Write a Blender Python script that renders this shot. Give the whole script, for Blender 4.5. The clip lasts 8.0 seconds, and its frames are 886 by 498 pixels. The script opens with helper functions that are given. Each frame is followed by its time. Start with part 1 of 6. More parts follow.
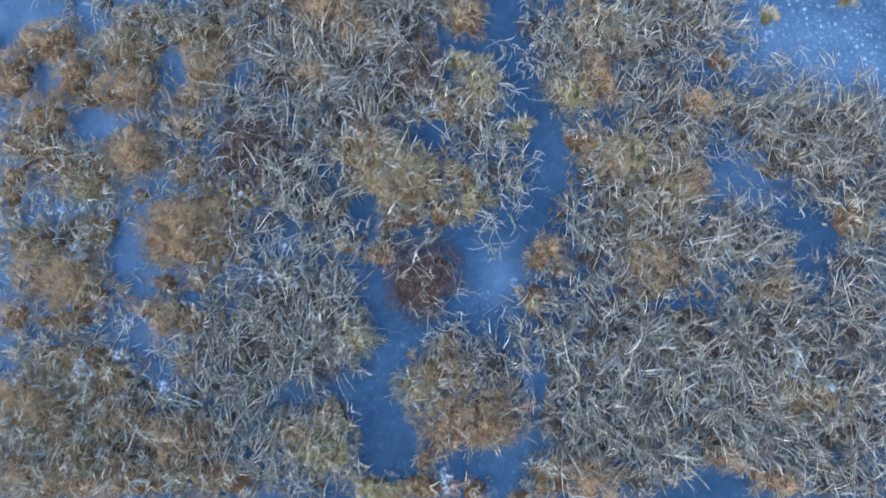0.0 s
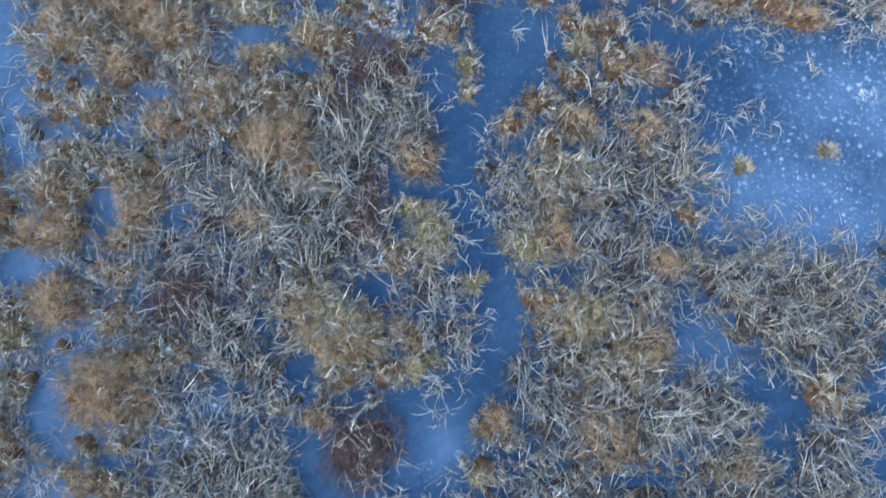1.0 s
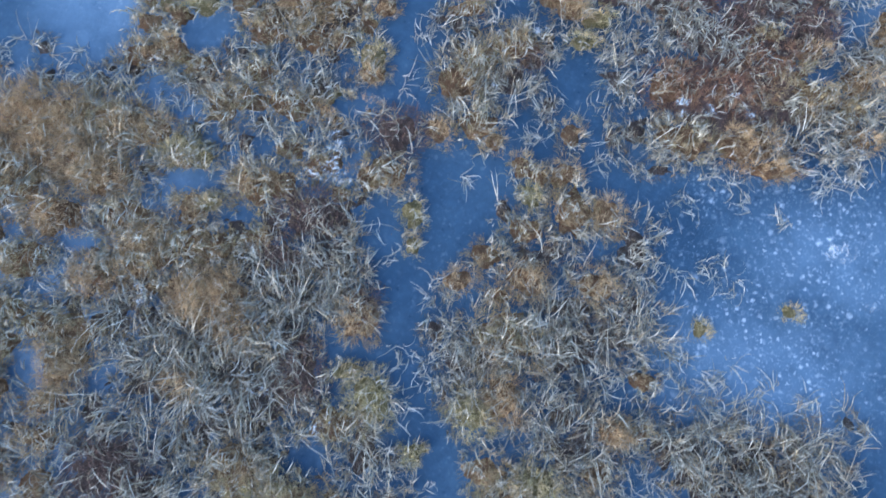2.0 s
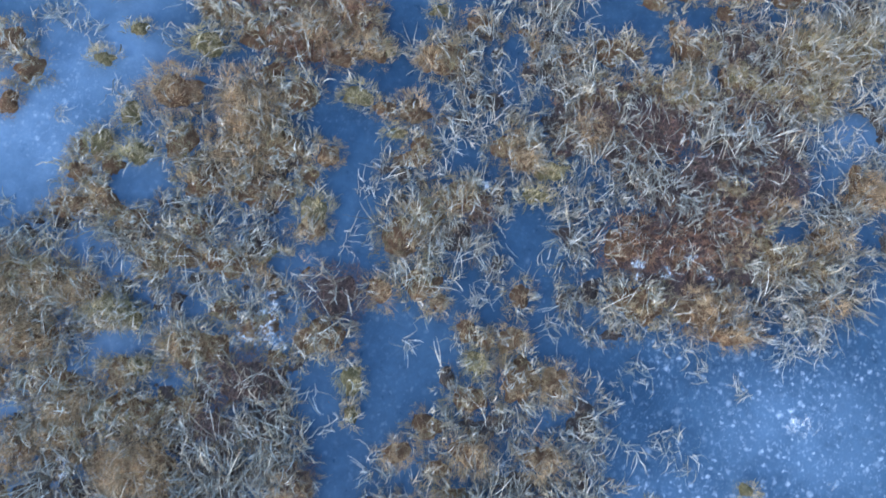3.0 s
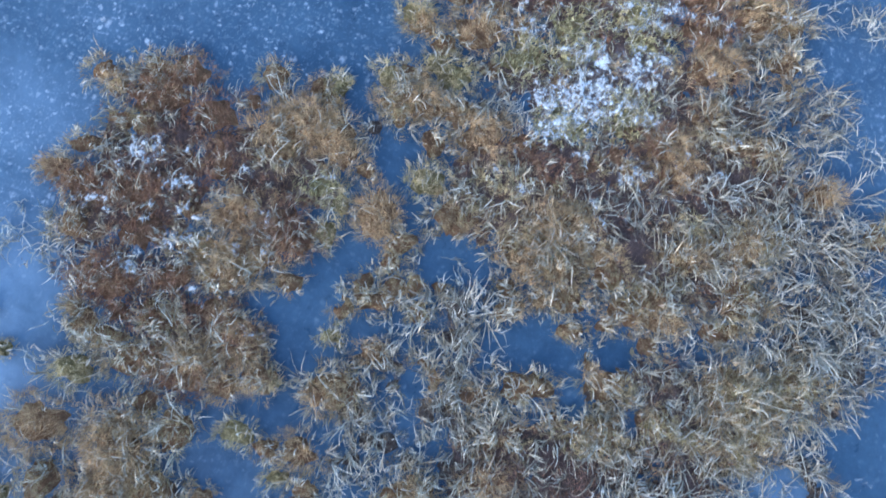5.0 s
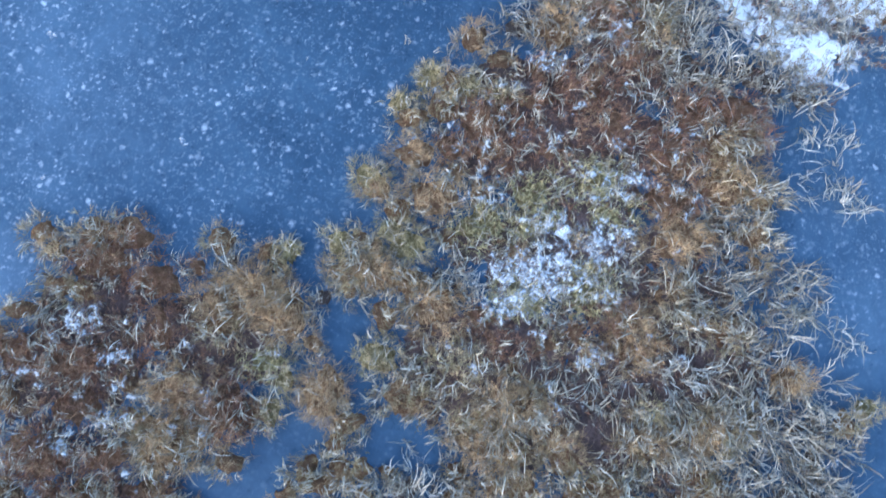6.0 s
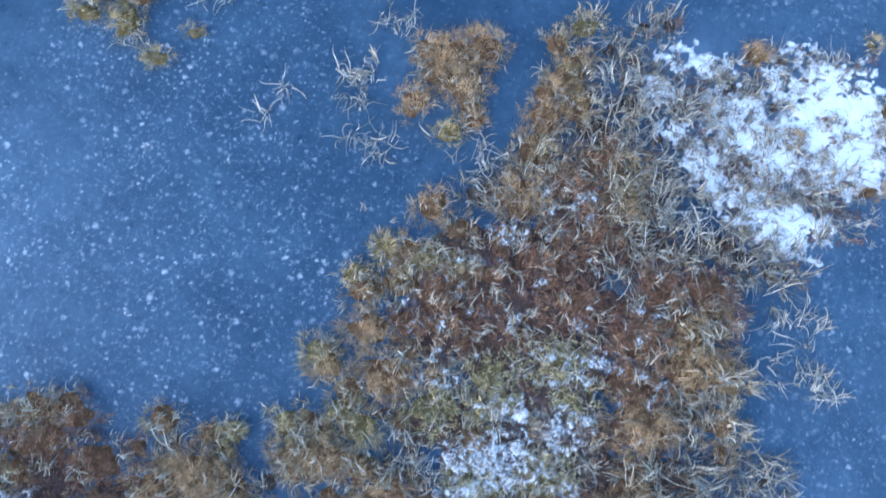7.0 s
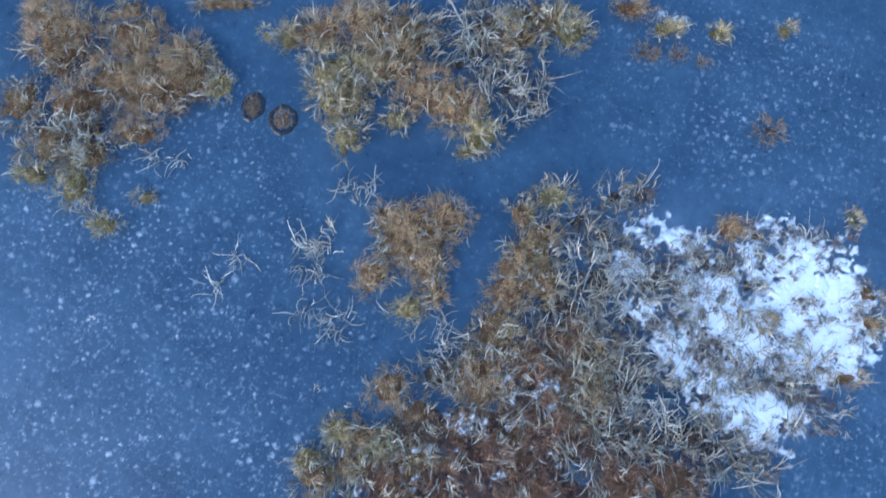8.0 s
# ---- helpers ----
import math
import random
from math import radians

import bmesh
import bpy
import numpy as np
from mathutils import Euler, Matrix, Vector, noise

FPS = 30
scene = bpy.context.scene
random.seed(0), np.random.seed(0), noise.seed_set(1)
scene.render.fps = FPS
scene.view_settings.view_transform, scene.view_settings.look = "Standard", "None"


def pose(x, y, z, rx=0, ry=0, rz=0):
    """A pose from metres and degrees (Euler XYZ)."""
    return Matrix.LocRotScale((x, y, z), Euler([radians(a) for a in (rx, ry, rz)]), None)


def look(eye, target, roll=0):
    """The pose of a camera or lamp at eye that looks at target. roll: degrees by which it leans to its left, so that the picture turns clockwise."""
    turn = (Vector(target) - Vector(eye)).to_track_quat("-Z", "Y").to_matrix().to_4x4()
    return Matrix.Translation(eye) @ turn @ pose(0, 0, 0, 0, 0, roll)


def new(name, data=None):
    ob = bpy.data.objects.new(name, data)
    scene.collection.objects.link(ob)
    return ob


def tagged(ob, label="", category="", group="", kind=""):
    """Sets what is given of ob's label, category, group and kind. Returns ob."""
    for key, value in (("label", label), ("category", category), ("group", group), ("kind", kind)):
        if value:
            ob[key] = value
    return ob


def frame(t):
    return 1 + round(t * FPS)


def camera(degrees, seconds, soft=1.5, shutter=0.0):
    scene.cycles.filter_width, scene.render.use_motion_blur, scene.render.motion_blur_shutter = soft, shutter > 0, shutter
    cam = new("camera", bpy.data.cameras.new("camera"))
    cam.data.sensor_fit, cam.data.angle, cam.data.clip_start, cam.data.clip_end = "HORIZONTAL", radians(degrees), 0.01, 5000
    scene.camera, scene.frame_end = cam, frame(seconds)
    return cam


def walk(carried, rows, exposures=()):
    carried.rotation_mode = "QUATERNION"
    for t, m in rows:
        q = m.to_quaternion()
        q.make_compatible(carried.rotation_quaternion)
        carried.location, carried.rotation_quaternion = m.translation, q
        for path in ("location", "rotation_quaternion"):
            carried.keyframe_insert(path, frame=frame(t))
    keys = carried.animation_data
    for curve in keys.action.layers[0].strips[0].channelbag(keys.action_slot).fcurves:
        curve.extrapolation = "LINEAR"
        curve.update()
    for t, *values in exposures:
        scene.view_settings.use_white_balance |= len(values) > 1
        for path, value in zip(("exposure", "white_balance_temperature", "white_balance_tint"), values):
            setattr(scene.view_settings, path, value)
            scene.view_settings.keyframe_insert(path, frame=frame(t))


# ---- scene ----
cam = camera(74.0, 8.0, soft=1.6, shutter=0.25)
# seconds, eye in metres, turn in degrees
PATH = [
    (0.0, 0.132, 0.191, 6.106, 6.56, -1.13, 10.69),
    (0.5, 0.235, 1.014, 5.986, 6.94, -1.32, 11.71),
    (1.0, 0.351, 1.880, 5.898, 6.86, -1.29, 12.42),
    (1.5, 0.468, 2.768, 5.829, 6.55, -1.15, 12.93),
    (2.0, 0.579, 3.663, 5.771, 6.16, -0.96, 13.33),
    (2.5, 0.679, 4.555, 5.716, 5.79, -0.77, 13.67),
    (3.0, 0.765, 5.436, 5.661, 5.51, -0.64, 14.01),
    (3.5, 0.833, 6.303, 5.606, 5.35, -0.55, 14.37),
    (4.0, 0.884, 7.156, 5.552, 5.32, -0.53, 14.78),
    (4.5, 0.918, 7.996, 5.499, 5.40, -0.54, 15.22),
    (5.0, 0.935, 8.827, 5.450, 5.56, -0.59, 15.70),
    (5.5, 0.935, 9.653, 5.406, 5.75, -0.64, 16.21),
    (6.0, 0.920, 10.478, 5.370, 5.92, -0.68, 16.73),
    (6.5, 0.889, 11.308, 5.341, 6.01, -0.68, 17.24),
    (7.0, 0.843, 12.147, 5.317, 5.99, -0.66, 17.73),
    (7.5, 0.777, 12.998, 5.295, 5.80, -0.61, 18.19),
    (8.0, 0.690, 13.862, 5.267, 5.43, -0.57, 18.62),
]
walk(cam, [(t, pose(x, y, z, rx, ry, rz)) for t, x, y, z, rx, ry, rz in PATH], [(0.0, 1.65, 5370, 10), (4.0, 1.69, 5370, 10), (5.5, 1.76, 5320, 10), (6.5, 1.77, 5230, 10), (7.2, 1.6, 5190, 10), (8.0, 1.44, 5150, 10)])

# ---- sky, sun, exposure ----
world = bpy.data.worlds.new("winter_sky")
scene.world = world
world.use_nodes = True
wn = world.node_tree.nodes
sky = wn.new("ShaderNodeTexSky")
sky.sky_type = "NISHITA"
sky.sun_disc = False
sky.sun_elevation = radians(16)
sky.sun_rotation = radians(215)
sky.altitude = 200
wn["Background"].inputs["Strength"].default_value = 0.15
world.node_tree.links.new(sky.outputs["Color"], wn["Background"].inputs["Color"])
sun_data = bpy.data.lights.new("sun", "SUN")
sun_data.energy = 0.5
sun_data.angle = radians(30)
sun_data.color = (1.0, 0.95, 0.88)
sun = new("sun", sun_data)
sun.matrix_world = look((-4, -6, 6), (0, 0, 0))


# ---- materials ----
def node(mat, kind, **values):
    n = mat.node_tree.nodes.new(kind)
    for key, value in values.items():
        n.inputs[key.replace("_", " ")].default_value = value
    return n


def link(mat, a, b):
    mat.node_tree.links.new(a, b)


def plain(name, rough=0.8, spec=0.3):
    mat = bpy.data.materials.new(name)
    mat.use_nodes = True
    bsdf = mat.node_tree.nodes["Principled BSDF"]
    bsdf.inputs["Roughness"].default_value = rough
    bsdf.inputs["Specular IOR Level"].default_value = spec
    return mat, bsdf


def ramp(mat, source, stops):
    n = mat.node_tree.nodes.new("ShaderNodeValToRGB")
    els = n.color_ramp.elements
    while len(els) < len(stops):
        els.new(0.5)
    for e, (at, c) in zip(els, stops):
        e.position, e.color = at, (*c, 1)
    link(mat, source, n.inputs["Fac"])
    return n.outputs["Color"]


def mixed(mat, fac, a, b, blend="MIX"):
    n = mat.node_tree.nodes.new("ShaderNodeMix")
    n.data_type, n.blend_type = "RGBA", blend
    for value, socket in ((fac, n.inputs[0]), (a, n.inputs[6]), (b, n.inputs[7])):
        if isinstance(value, (int, float)):
            socket.default_value = value
        elif isinstance(value, tuple):
            socket.default_value = (*value, 1)
        else:
            link(mat, value, socket)
    return n.outputs[2]


def coords(mat):
    return mat.node_tree.nodes.new("ShaderNodeNewGeometry").outputs["Position"]


def noise_tex(mat, scale, detail=4.0, rough=0.55, at=None):
    n = node(mat, "ShaderNodeTexNoise", Scale=scale, Detail=detail, Roughness=rough)
    link(mat, at or coords(mat), n.inputs["Vector"])
    return n.outputs["Fac"]


def bump(mat, bsdf, height, strength, distance):
    n = node(mat, "ShaderNodeBump", Strength=strength, Distance=distance)
    link(mat, height, n.inputs["Height"])
    link(mat, n.outputs["Normal"], bsdf.inputs["Normal"])


def blade_material(name, colours, others, rough=0.75):
    """Dry grass: each blade its own shade out of one of two mixtures, which lie in drifts over the bog."""
    mat, bsdf = plain(name, rough, 0.25)
    geo = mat.node_tree.nodes.new("ShaderNodeNewGeometry")
    at = geo.outputs["Position"]
    one, two = (ramp(mat, geo.outputs["Random Per Island"], [(i / (len(c) - 1), t) for i, t in enumerate(c)]) for c in (colours, others))
    where = ramp(mat, noise_tex(mat, 3.2, 4.0, 0.6, at), [(0.42, (0, 0, 0)), (0.62, (1, 1, 1))])
    own = mixed(mat, where, one, two)
    drift = ramp(mat, noise_tex(mat, 15, 3.0, at=at), [(0.3, (0.58, 0.57, 0.56)), (0.7, (1.25, 1.25, 1.24))])
    fleck = ramp(mat, noise_tex(mat, 60, 2.0, at=at), [(0.3, (0.75, 0.75, 0.75)), (0.7, (1.15, 1.15, 1.15))])
    tone = mixed(mat, 1.0, mixed(mat, 1.0, own, drift, "MULTIPLY"), fleck, "MULTIPLY")
    link(mat, tone, bsdf.inputs["Base Color"])
    return mat


PALE = [(0.5, 0.44, 0.34), (0.29, 0.232, 0.153), (0.74, 0.68, 0.555), (0.19, 0.146, 0.098), (0.6, 0.525, 0.4), (0.37, 0.315, 0.22)]
WEATHERED = [(0.39, 0.355, 0.29), (0.2, 0.168, 0.127), (0.58, 0.55, 0.475), (0.13, 0.106, 0.083), (0.46, 0.41, 0.32), (0.26, 0.224, 0.17)]
ASHEN = [(0.25, 0.23, 0.21), (0.14, 0.122, 0.11), (0.39, 0.37, 0.34), (0.09, 0.08, 0.075), (0.3, 0.275, 0.245)]
RIMED = [(0.46, 0.44, 0.39), (0.35, 0.315, 0.26), (0.58, 0.565, 0.52), (0.4, 0.37, 0.315)]
RUSTY = [(0.48, 0.29, 0.137), (0.59, 0.39, 0.205), (0.33, 0.187, 0.092), (0.66, 0.475, 0.27)]
SANDY = [(0.56, 0.43, 0.255), (0.42, 0.3, 0.175), (0.67, 0.545, 0.36), (0.5, 0.39, 0.225)]
MUSTARD = [(0.48, 0.37, 0.165), (0.36, 0.285, 0.125), (0.6, 0.48, 0.24), (0.43, 0.345, 0.155)]
GREENISH = [(0.46, 0.4, 0.19), (0.56, 0.48, 0.26), (0.38, 0.32, 0.14), (0.54, 0.42, 0.22)]
PLUM = [(0.18, 0.108, 0.092), (0.24, 0.145, 0.112), (0.125, 0.08, 0.07), (0.3, 0.19, 0.145)]
RED = [(0.295, 0.142, 0.085), (0.39, 0.208, 0.115), (0.19, 0.1, 0.068), (0.48, 0.315, 0.18)]
STRAW = blade_material("dry_straw", PALE, PALE[:3] + RIMED[:1] + SANDY[2:3] + PALE[3:4] + RIMED[3:])
OLD_STRAW = blade_material("weathered_straw", WEATHERED, WEATHERED[:3] + SANDY[:1] + WEATHERED[3:5])
GREY = blade_material("grey_straw", ASHEN, ASHEN[1:] + PALE[:2])
RIMED_GREY = blade_material("grey_rimed_straw", ASHEN[2:3] + RIMED + ASHEN[:1], RIMED[:2] + PALE[:2])
RIMY = blade_material("rimed_straw", RIMED, RIMED[:3] + PALE[:1])
BROWN = blade_material("brown_sedge", RUSTY, RUSTY[:2] + SANDY[:2])
TAN = blade_material("tan_sedge", [(0.5, 0.39, 0.235), (0.38, 0.27, 0.16), (0.43, 0.34, 0.165), (0.32, 0.255, 0.12)], [(0.42, 0.26, 0.13), (0.5, 0.345, 0.19), (0.28, 0.17, 0.09)])
UNDER = blade_material("brown_undergrowth", [(0.3, 0.21, 0.13), (0.2, 0.14, 0.092), (0.36, 0.27, 0.165)], [(0.28, 0.175, 0.11), (0.18, 0.12, 0.085), (0.34, 0.235, 0.14)])
OLIVE = blade_material("olive_sedge", MUSTARD[:3] + SANDY[:1], MUSTARD[:1] + SANDY[:3])
GREEN = blade_material("green_moss", GREENISH, GREENISH[:2] + MUSTARD[:2])
HEATHER = blade_material("dark_twigs", PLUM, PLUM[1:] + RED[:1])
DULL = blade_material("dull_sedge", [(0.26, 0.195, 0.14), (0.36, 0.275, 0.195), (0.18, 0.135, 0.1)], [(0.29, 0.22, 0.16), (0.21, 0.16, 0.12)])
RUSSET = blade_material("russet_moss", RED[:3] + PLUM[:1], RED + RUSTY[:1])


def peat_material(name, low, high):
    mat, bsdf = plain(name, 0.95, 0.15)
    big = noise_tex(mat, 5, 4)
    fine = ramp(mat, noise_tex(mat, 90, 5, 0.75), [(0.3, (0, 0, 0)), (0.7, (1, 1, 1))])
    tone = mixed(mat, fine, low, high)
    tone = mixed(mat, 1.0, tone, ramp(mat, big, [(0.3, (0.6, 0.6, 0.6)), (0.7, (1.2, 1.15, 1.1))]), "MULTIPLY")
    link(mat, tone, bsdf.inputs["Base Color"])
    bump(mat, bsdf, fine, 0.9, 0.02)
    return mat


PEAT = peat_material("peat", (0.055, 0.045, 0.044), (0.19, 0.142, 0.118))
MOSS = peat_material("rusty_moss", (0.12, 0.07, 0.042), (0.34, 0.2, 0.11))
MAT = peat_material("plum_moss", (0.08, 0.057, 0.056), (0.24, 0.165, 0.145))
OLIVE_MOSS = peat_material("olive_moss", (0.12, 0.1, 0.045), (0.35, 0.285, 0.14))

SNOW, snow_bsdf = plain("snow", 0.6, 0.3)
link(SNOW, mixed(SNOW, noise_tex(SNOW, 25, 4), (0.84, 0.87, 0.9), (0.93, 0.94, 0.95)), snow_bsdf.inputs["Base Color"])
bump(SNOW, snow_bsdf, noise_tex(SNOW, 30, 3, 0.5), 0.15, 0.012)
depth = SNOW.node_tree.nodes.new("ShaderNodeAttribute")
depth.attribute_name = "depth"
link(SNOW, ramp(SNOW, depth.outputs["Fac"], [(0.0, (0, 0, 0)), (0.15, (0.35, 0.35, 0.35)), (0.5, (1, 1, 1))]), snow_bsdf.inputs["Alpha"])


def ice_material():
    """Slate blue bog ice with cloudy patches, some painted sky sheen, white bubbles and a frosting of small specks."""
    mat, bsdf = plain("ice", 0.28, 0.5)
    bsdf.inputs["IOR"].default_value = 1.31
    at = coords(mat)
    milk_sheen = mat.node_tree.nodes.new("ShaderNodeAttribute")
    milk_sheen.attribute_name = "milk_sheen"
    cloud = noise_tex(mat, 1.1, 5, 0.6, at)
    mottle = noise_tex(mat, 9, 4, 0.6, at)
    base = mixed(mat, ramp(mat, cloud, [(0.32, (0, 0, 0)), (0.72, (1, 1, 1))]), (0.029, 0.062, 0.111), (0.064, 0.115, 0.181))
    base = mixed(mat, 1.0, base, ramp(mat, mottle, [(0.3, (0.86, 0.86, 0.87)), (0.7, (1.16, 1.15, 1.13))]), "MULTIPLY")
    # whitening mask broken up by noise: milky ice and the painted sheen
    rime = node(mat, "ShaderNodeMath")
    rime.operation = "MULTIPLY"
    link(mat, milk_sheen.outputs["Fac"], rime.inputs[0])
    link(mat, ramp(mat, noise_tex(mat, 2.4, 5, 0.65, at), [(0.25, (0.25, 0.25, 0.25)), (0.7, (1, 1, 1))]), rime.inputs[1])
    base = mixed(mat, rime.outputs[0], base, (0.27, 0.38, 0.52))
    # frost specks, in drifts
    frost = mat.node_tree.nodes.new("ShaderNodeAttribute")
    frost.attribute_name = "frost"
    drift = ramp(mat, noise_tex(mat, 1.3, 4, 0.6, at), [(0.32, (0.25, 0.25, 0.25)), (0.6, (1, 1, 1))])
    drift = mixed(mat, 1.0, drift, frost.outputs["Color"], "MULTIPLY")
    bend = node(mat, "ShaderNodeVectorMath")
    bend.operation = "MULTIPLY_ADD"
    wob = node(mat, "ShaderNodeTexNoise", Scale=22, Detail=3)
    link(mat, at, wob.inputs["Vector"])
    link(mat, wob.outputs["Color"], bend.inputs[0])
    bend.inputs[1].default_value = (0.07, 0.07, 0.07)
    link(mat, at, bend.inputs[2])
    for scale, size, amount in ((4.5, 0.22, 1.0), (9, 0.32, 1.0), (17, 0.42, 0.9), (31, 0.46, 0.3)):
        cell = node(mat, "ShaderNodeTexVoronoi", Scale=scale)
        link(mat, bend.outputs[0], cell.inputs["Vector"])
        spot = ramp(mat, cell.outputs["Distance"], [(0.04, (1, 1, 1)), (0.85 * size, (0, 0, 0))])
        pick = ramp(mat, cell.outputs["Color"], [(0.38, (0, 0, 0)), (0.8, (amount, amount, amount))])
        fac = mixed(mat, 1.0, mixed(mat, 1.0, spot, pick, "MULTIPLY"), drift, "MULTIPLY")
        base = mixed(mat, fac, base, (0.64, 0.7, 0.77))
    # crumbs of rime, in ragged flecks
    for scale, low, high, amount in ((20, 0.56, 0.74, 0.5), (46, 0.6, 0.76, 0.4)):
        crumb = ramp(mat, noise_tex(mat, scale, 3, 0.6, at), [(low, (0, 0, 0)), (high, (amount, amount, amount))])
        base = mixed(mat, mixed(mat, 1.0, crumb, drift, "MULTIPLY"), base, (0.5, 0.58, 0.68))
    link(mat, base, bsdf.inputs["Base Color"])
    link(mat, ramp(mat, mottle, [(0.3, (0.25, 0.25, 0.25)), (0.7, (0.5, 0.5, 0.5))]), bsdf.inputs["Roughness"])
    bump(mat, bsdf, noise_tex(mat, 30, 3, 0.5, at), 0.12, 0.01)
    return mat


ICE = ice_material()
DARK_ICE, dark_bsdf = plain("dark_wet_ice", 0.2, 0.5)
link(DARK_ICE, mixed(DARK_ICE, noise_tex(DARK_ICE, 40, 4), (0.012, 0.014, 0.02), (0.04, 0.042, 0.045)), dark_bsdf.inputs["Base Color"])


# ---- mesh builders ----
def mesh_object(name, verts, faces, mat, smooth=False):
    """verts: (n, 3); faces: (m, 3) or (m, 4) whole numbers."""
    me = bpy.data.meshes.new(name)
    m, k = faces.shape
    me.vertices.add(len(verts))
    me.vertices.foreach_set("co", verts.astype(np.float32).ravel())
    me.loops.add(m * k)
    me.loops.foreach_set("vertex_index", faces.astype(np.int32).ravel())
    me.polygons.add(m)
    me.polygons.foreach_set("loop_start", np.arange(0, m * k, k, dtype=np.int32))
    me.polygons.foreach_set("use_smooth", np.full(m, smooth))
    me.update(calc_edges=True)
    me.materials.append(mat)
    return new(name, me)


def lattice(i, j, seed):
    h = (i * 374761393 + j * 668265263 + seed * 974711) & 0xFFFFFFFF
    h = ((h ^ (h >> 13)) * 1274126177) & 0xFFFFFFFF
    return ((h ^ (h >> 16)) & 0xFFFF) / 32767.5 - 1


def wave(x, y, seed, scale):
    """A smooth, uneven height between -1 and 1, with about scale / 4 swells to the metre."""
    seed = seed % 100003
    x, y = np.asarray(x) * scale / 4 + 517.3, np.asarray(y) * scale / 4 + 291.7
    i, j = np.floor(x).astype(np.int64), np.floor(y).astype(np.int64)
    u, v = x - i, y - j
    u, v = u * u * (3 - 2 * u), v * v * (3 - 2 * v)
    low = lattice(i, j, seed) * (1 - u) + lattice(i + 1, j, seed) * u
    high = lattice(i, j + 1, seed) * (1 - u) + lattice(i + 1, j + 1, seed) * u
    return low * (1 - v) + high * v


def outline(r, seed_angle):
    """An uneven radius round a patch, as a function of the angle."""
    terms = [(k, r.uniform(0, 2 * np.pi), r.uniform(0.3, 1) * 0.2 / k**0.5) for k in (2, 3, 4, 5, 7, 9, 13)]
    return lambda a: 1 + sum(w * np.sin(k * a + p) for k, p, w in terms)


def ribbons(r, root, way, length, width, rise, bend, curl, segs, low=0.012, kink=0.5):
    """Tapered, arching blades that end in a point. root (n, 3); way: heading in radians; rise: slope at the foot; bend: how far
    the slope falls; curl: sideways turn; kink: the share of blades that are snapped sideways somewhere."""
    n = len(root)
    s = np.linspace(0, 1, segs + 1)
    step = (length / segs)[:, None]
    slope = rise[:, None] - bend[:, None] * s[None, :-1] ** 1.2
    head = way[:, None] + curl[:, None] * s[None, :-1] + r.normal(0, 0.16, (n, segs)).cumsum(1)
    snap = (np.arange(segs)[None] >= r.integers(1, segs + 1, (n, 1))) * (r.random((n, 1)) < kink)
    head = head + snap * r.normal(0, 1.0, (n, 1))
    slope = slope - snap * r.uniform(0, 0.8, (n, 1))
    dx, dy, dz = np.cos(slope) * np.cos(head) * step, np.cos(slope) * np.sin(head) * step, np.sin(slope) * step
    p = np.zeros((n, segs + 1, 3))
    p[:, 1:, 0], p[:, 1:, 1], p[:, 1:, 2] = dx.cumsum(1), dy.cumsum(1), dz.cumsum(1)
    p += root[:, None, :]
    p[:, 1:, 2] = np.maximum(p[:, 1:, 2], low + 0.03 * r.random((n, 1)))
    full = np.concatenate([head, head[:, -1:]], 1)[:, :segs]
    twist = r.uniform(-1.0, 1.0, (n, 1)) + r.uniform(-0.7, 0.7, (n, 1)) * s[None, :-1]
    side = np.stack([-np.sin(full) * np.cos(twist), np.cos(full) * np.cos(twist), np.sin(twist)], -1)
    taper = (1.0 - 0.75 * s[:-1] ** 2.2)[None, :] * (0.7 + 0.3 * np.minimum(1, s[:-1] * 4))[None, :]
    half = side * (0.5 * width[:, None] * taper)[..., None]
    pairs = np.stack([p[:, :-1] - half, p[:, :-1] + half], 2).reshape(n, 2 * segs, 3)
    verts = np.concatenate([pairs, p[:, -1:]], 1).reshape(-1, 3)
    k = np.arange(segs - 1) * 2
    tri = np.concatenate([np.stack([k, k + 1, k + 3], 1), np.stack([k, k + 3, k + 2], 1), [[2 * segs - 2, 2 * segs - 1, 2 * segs]]])
    faces = (tri[None] + (np.arange(n) * (2 * segs + 1))[:, None, None]).reshape(-1, 3)
    return verts, faces


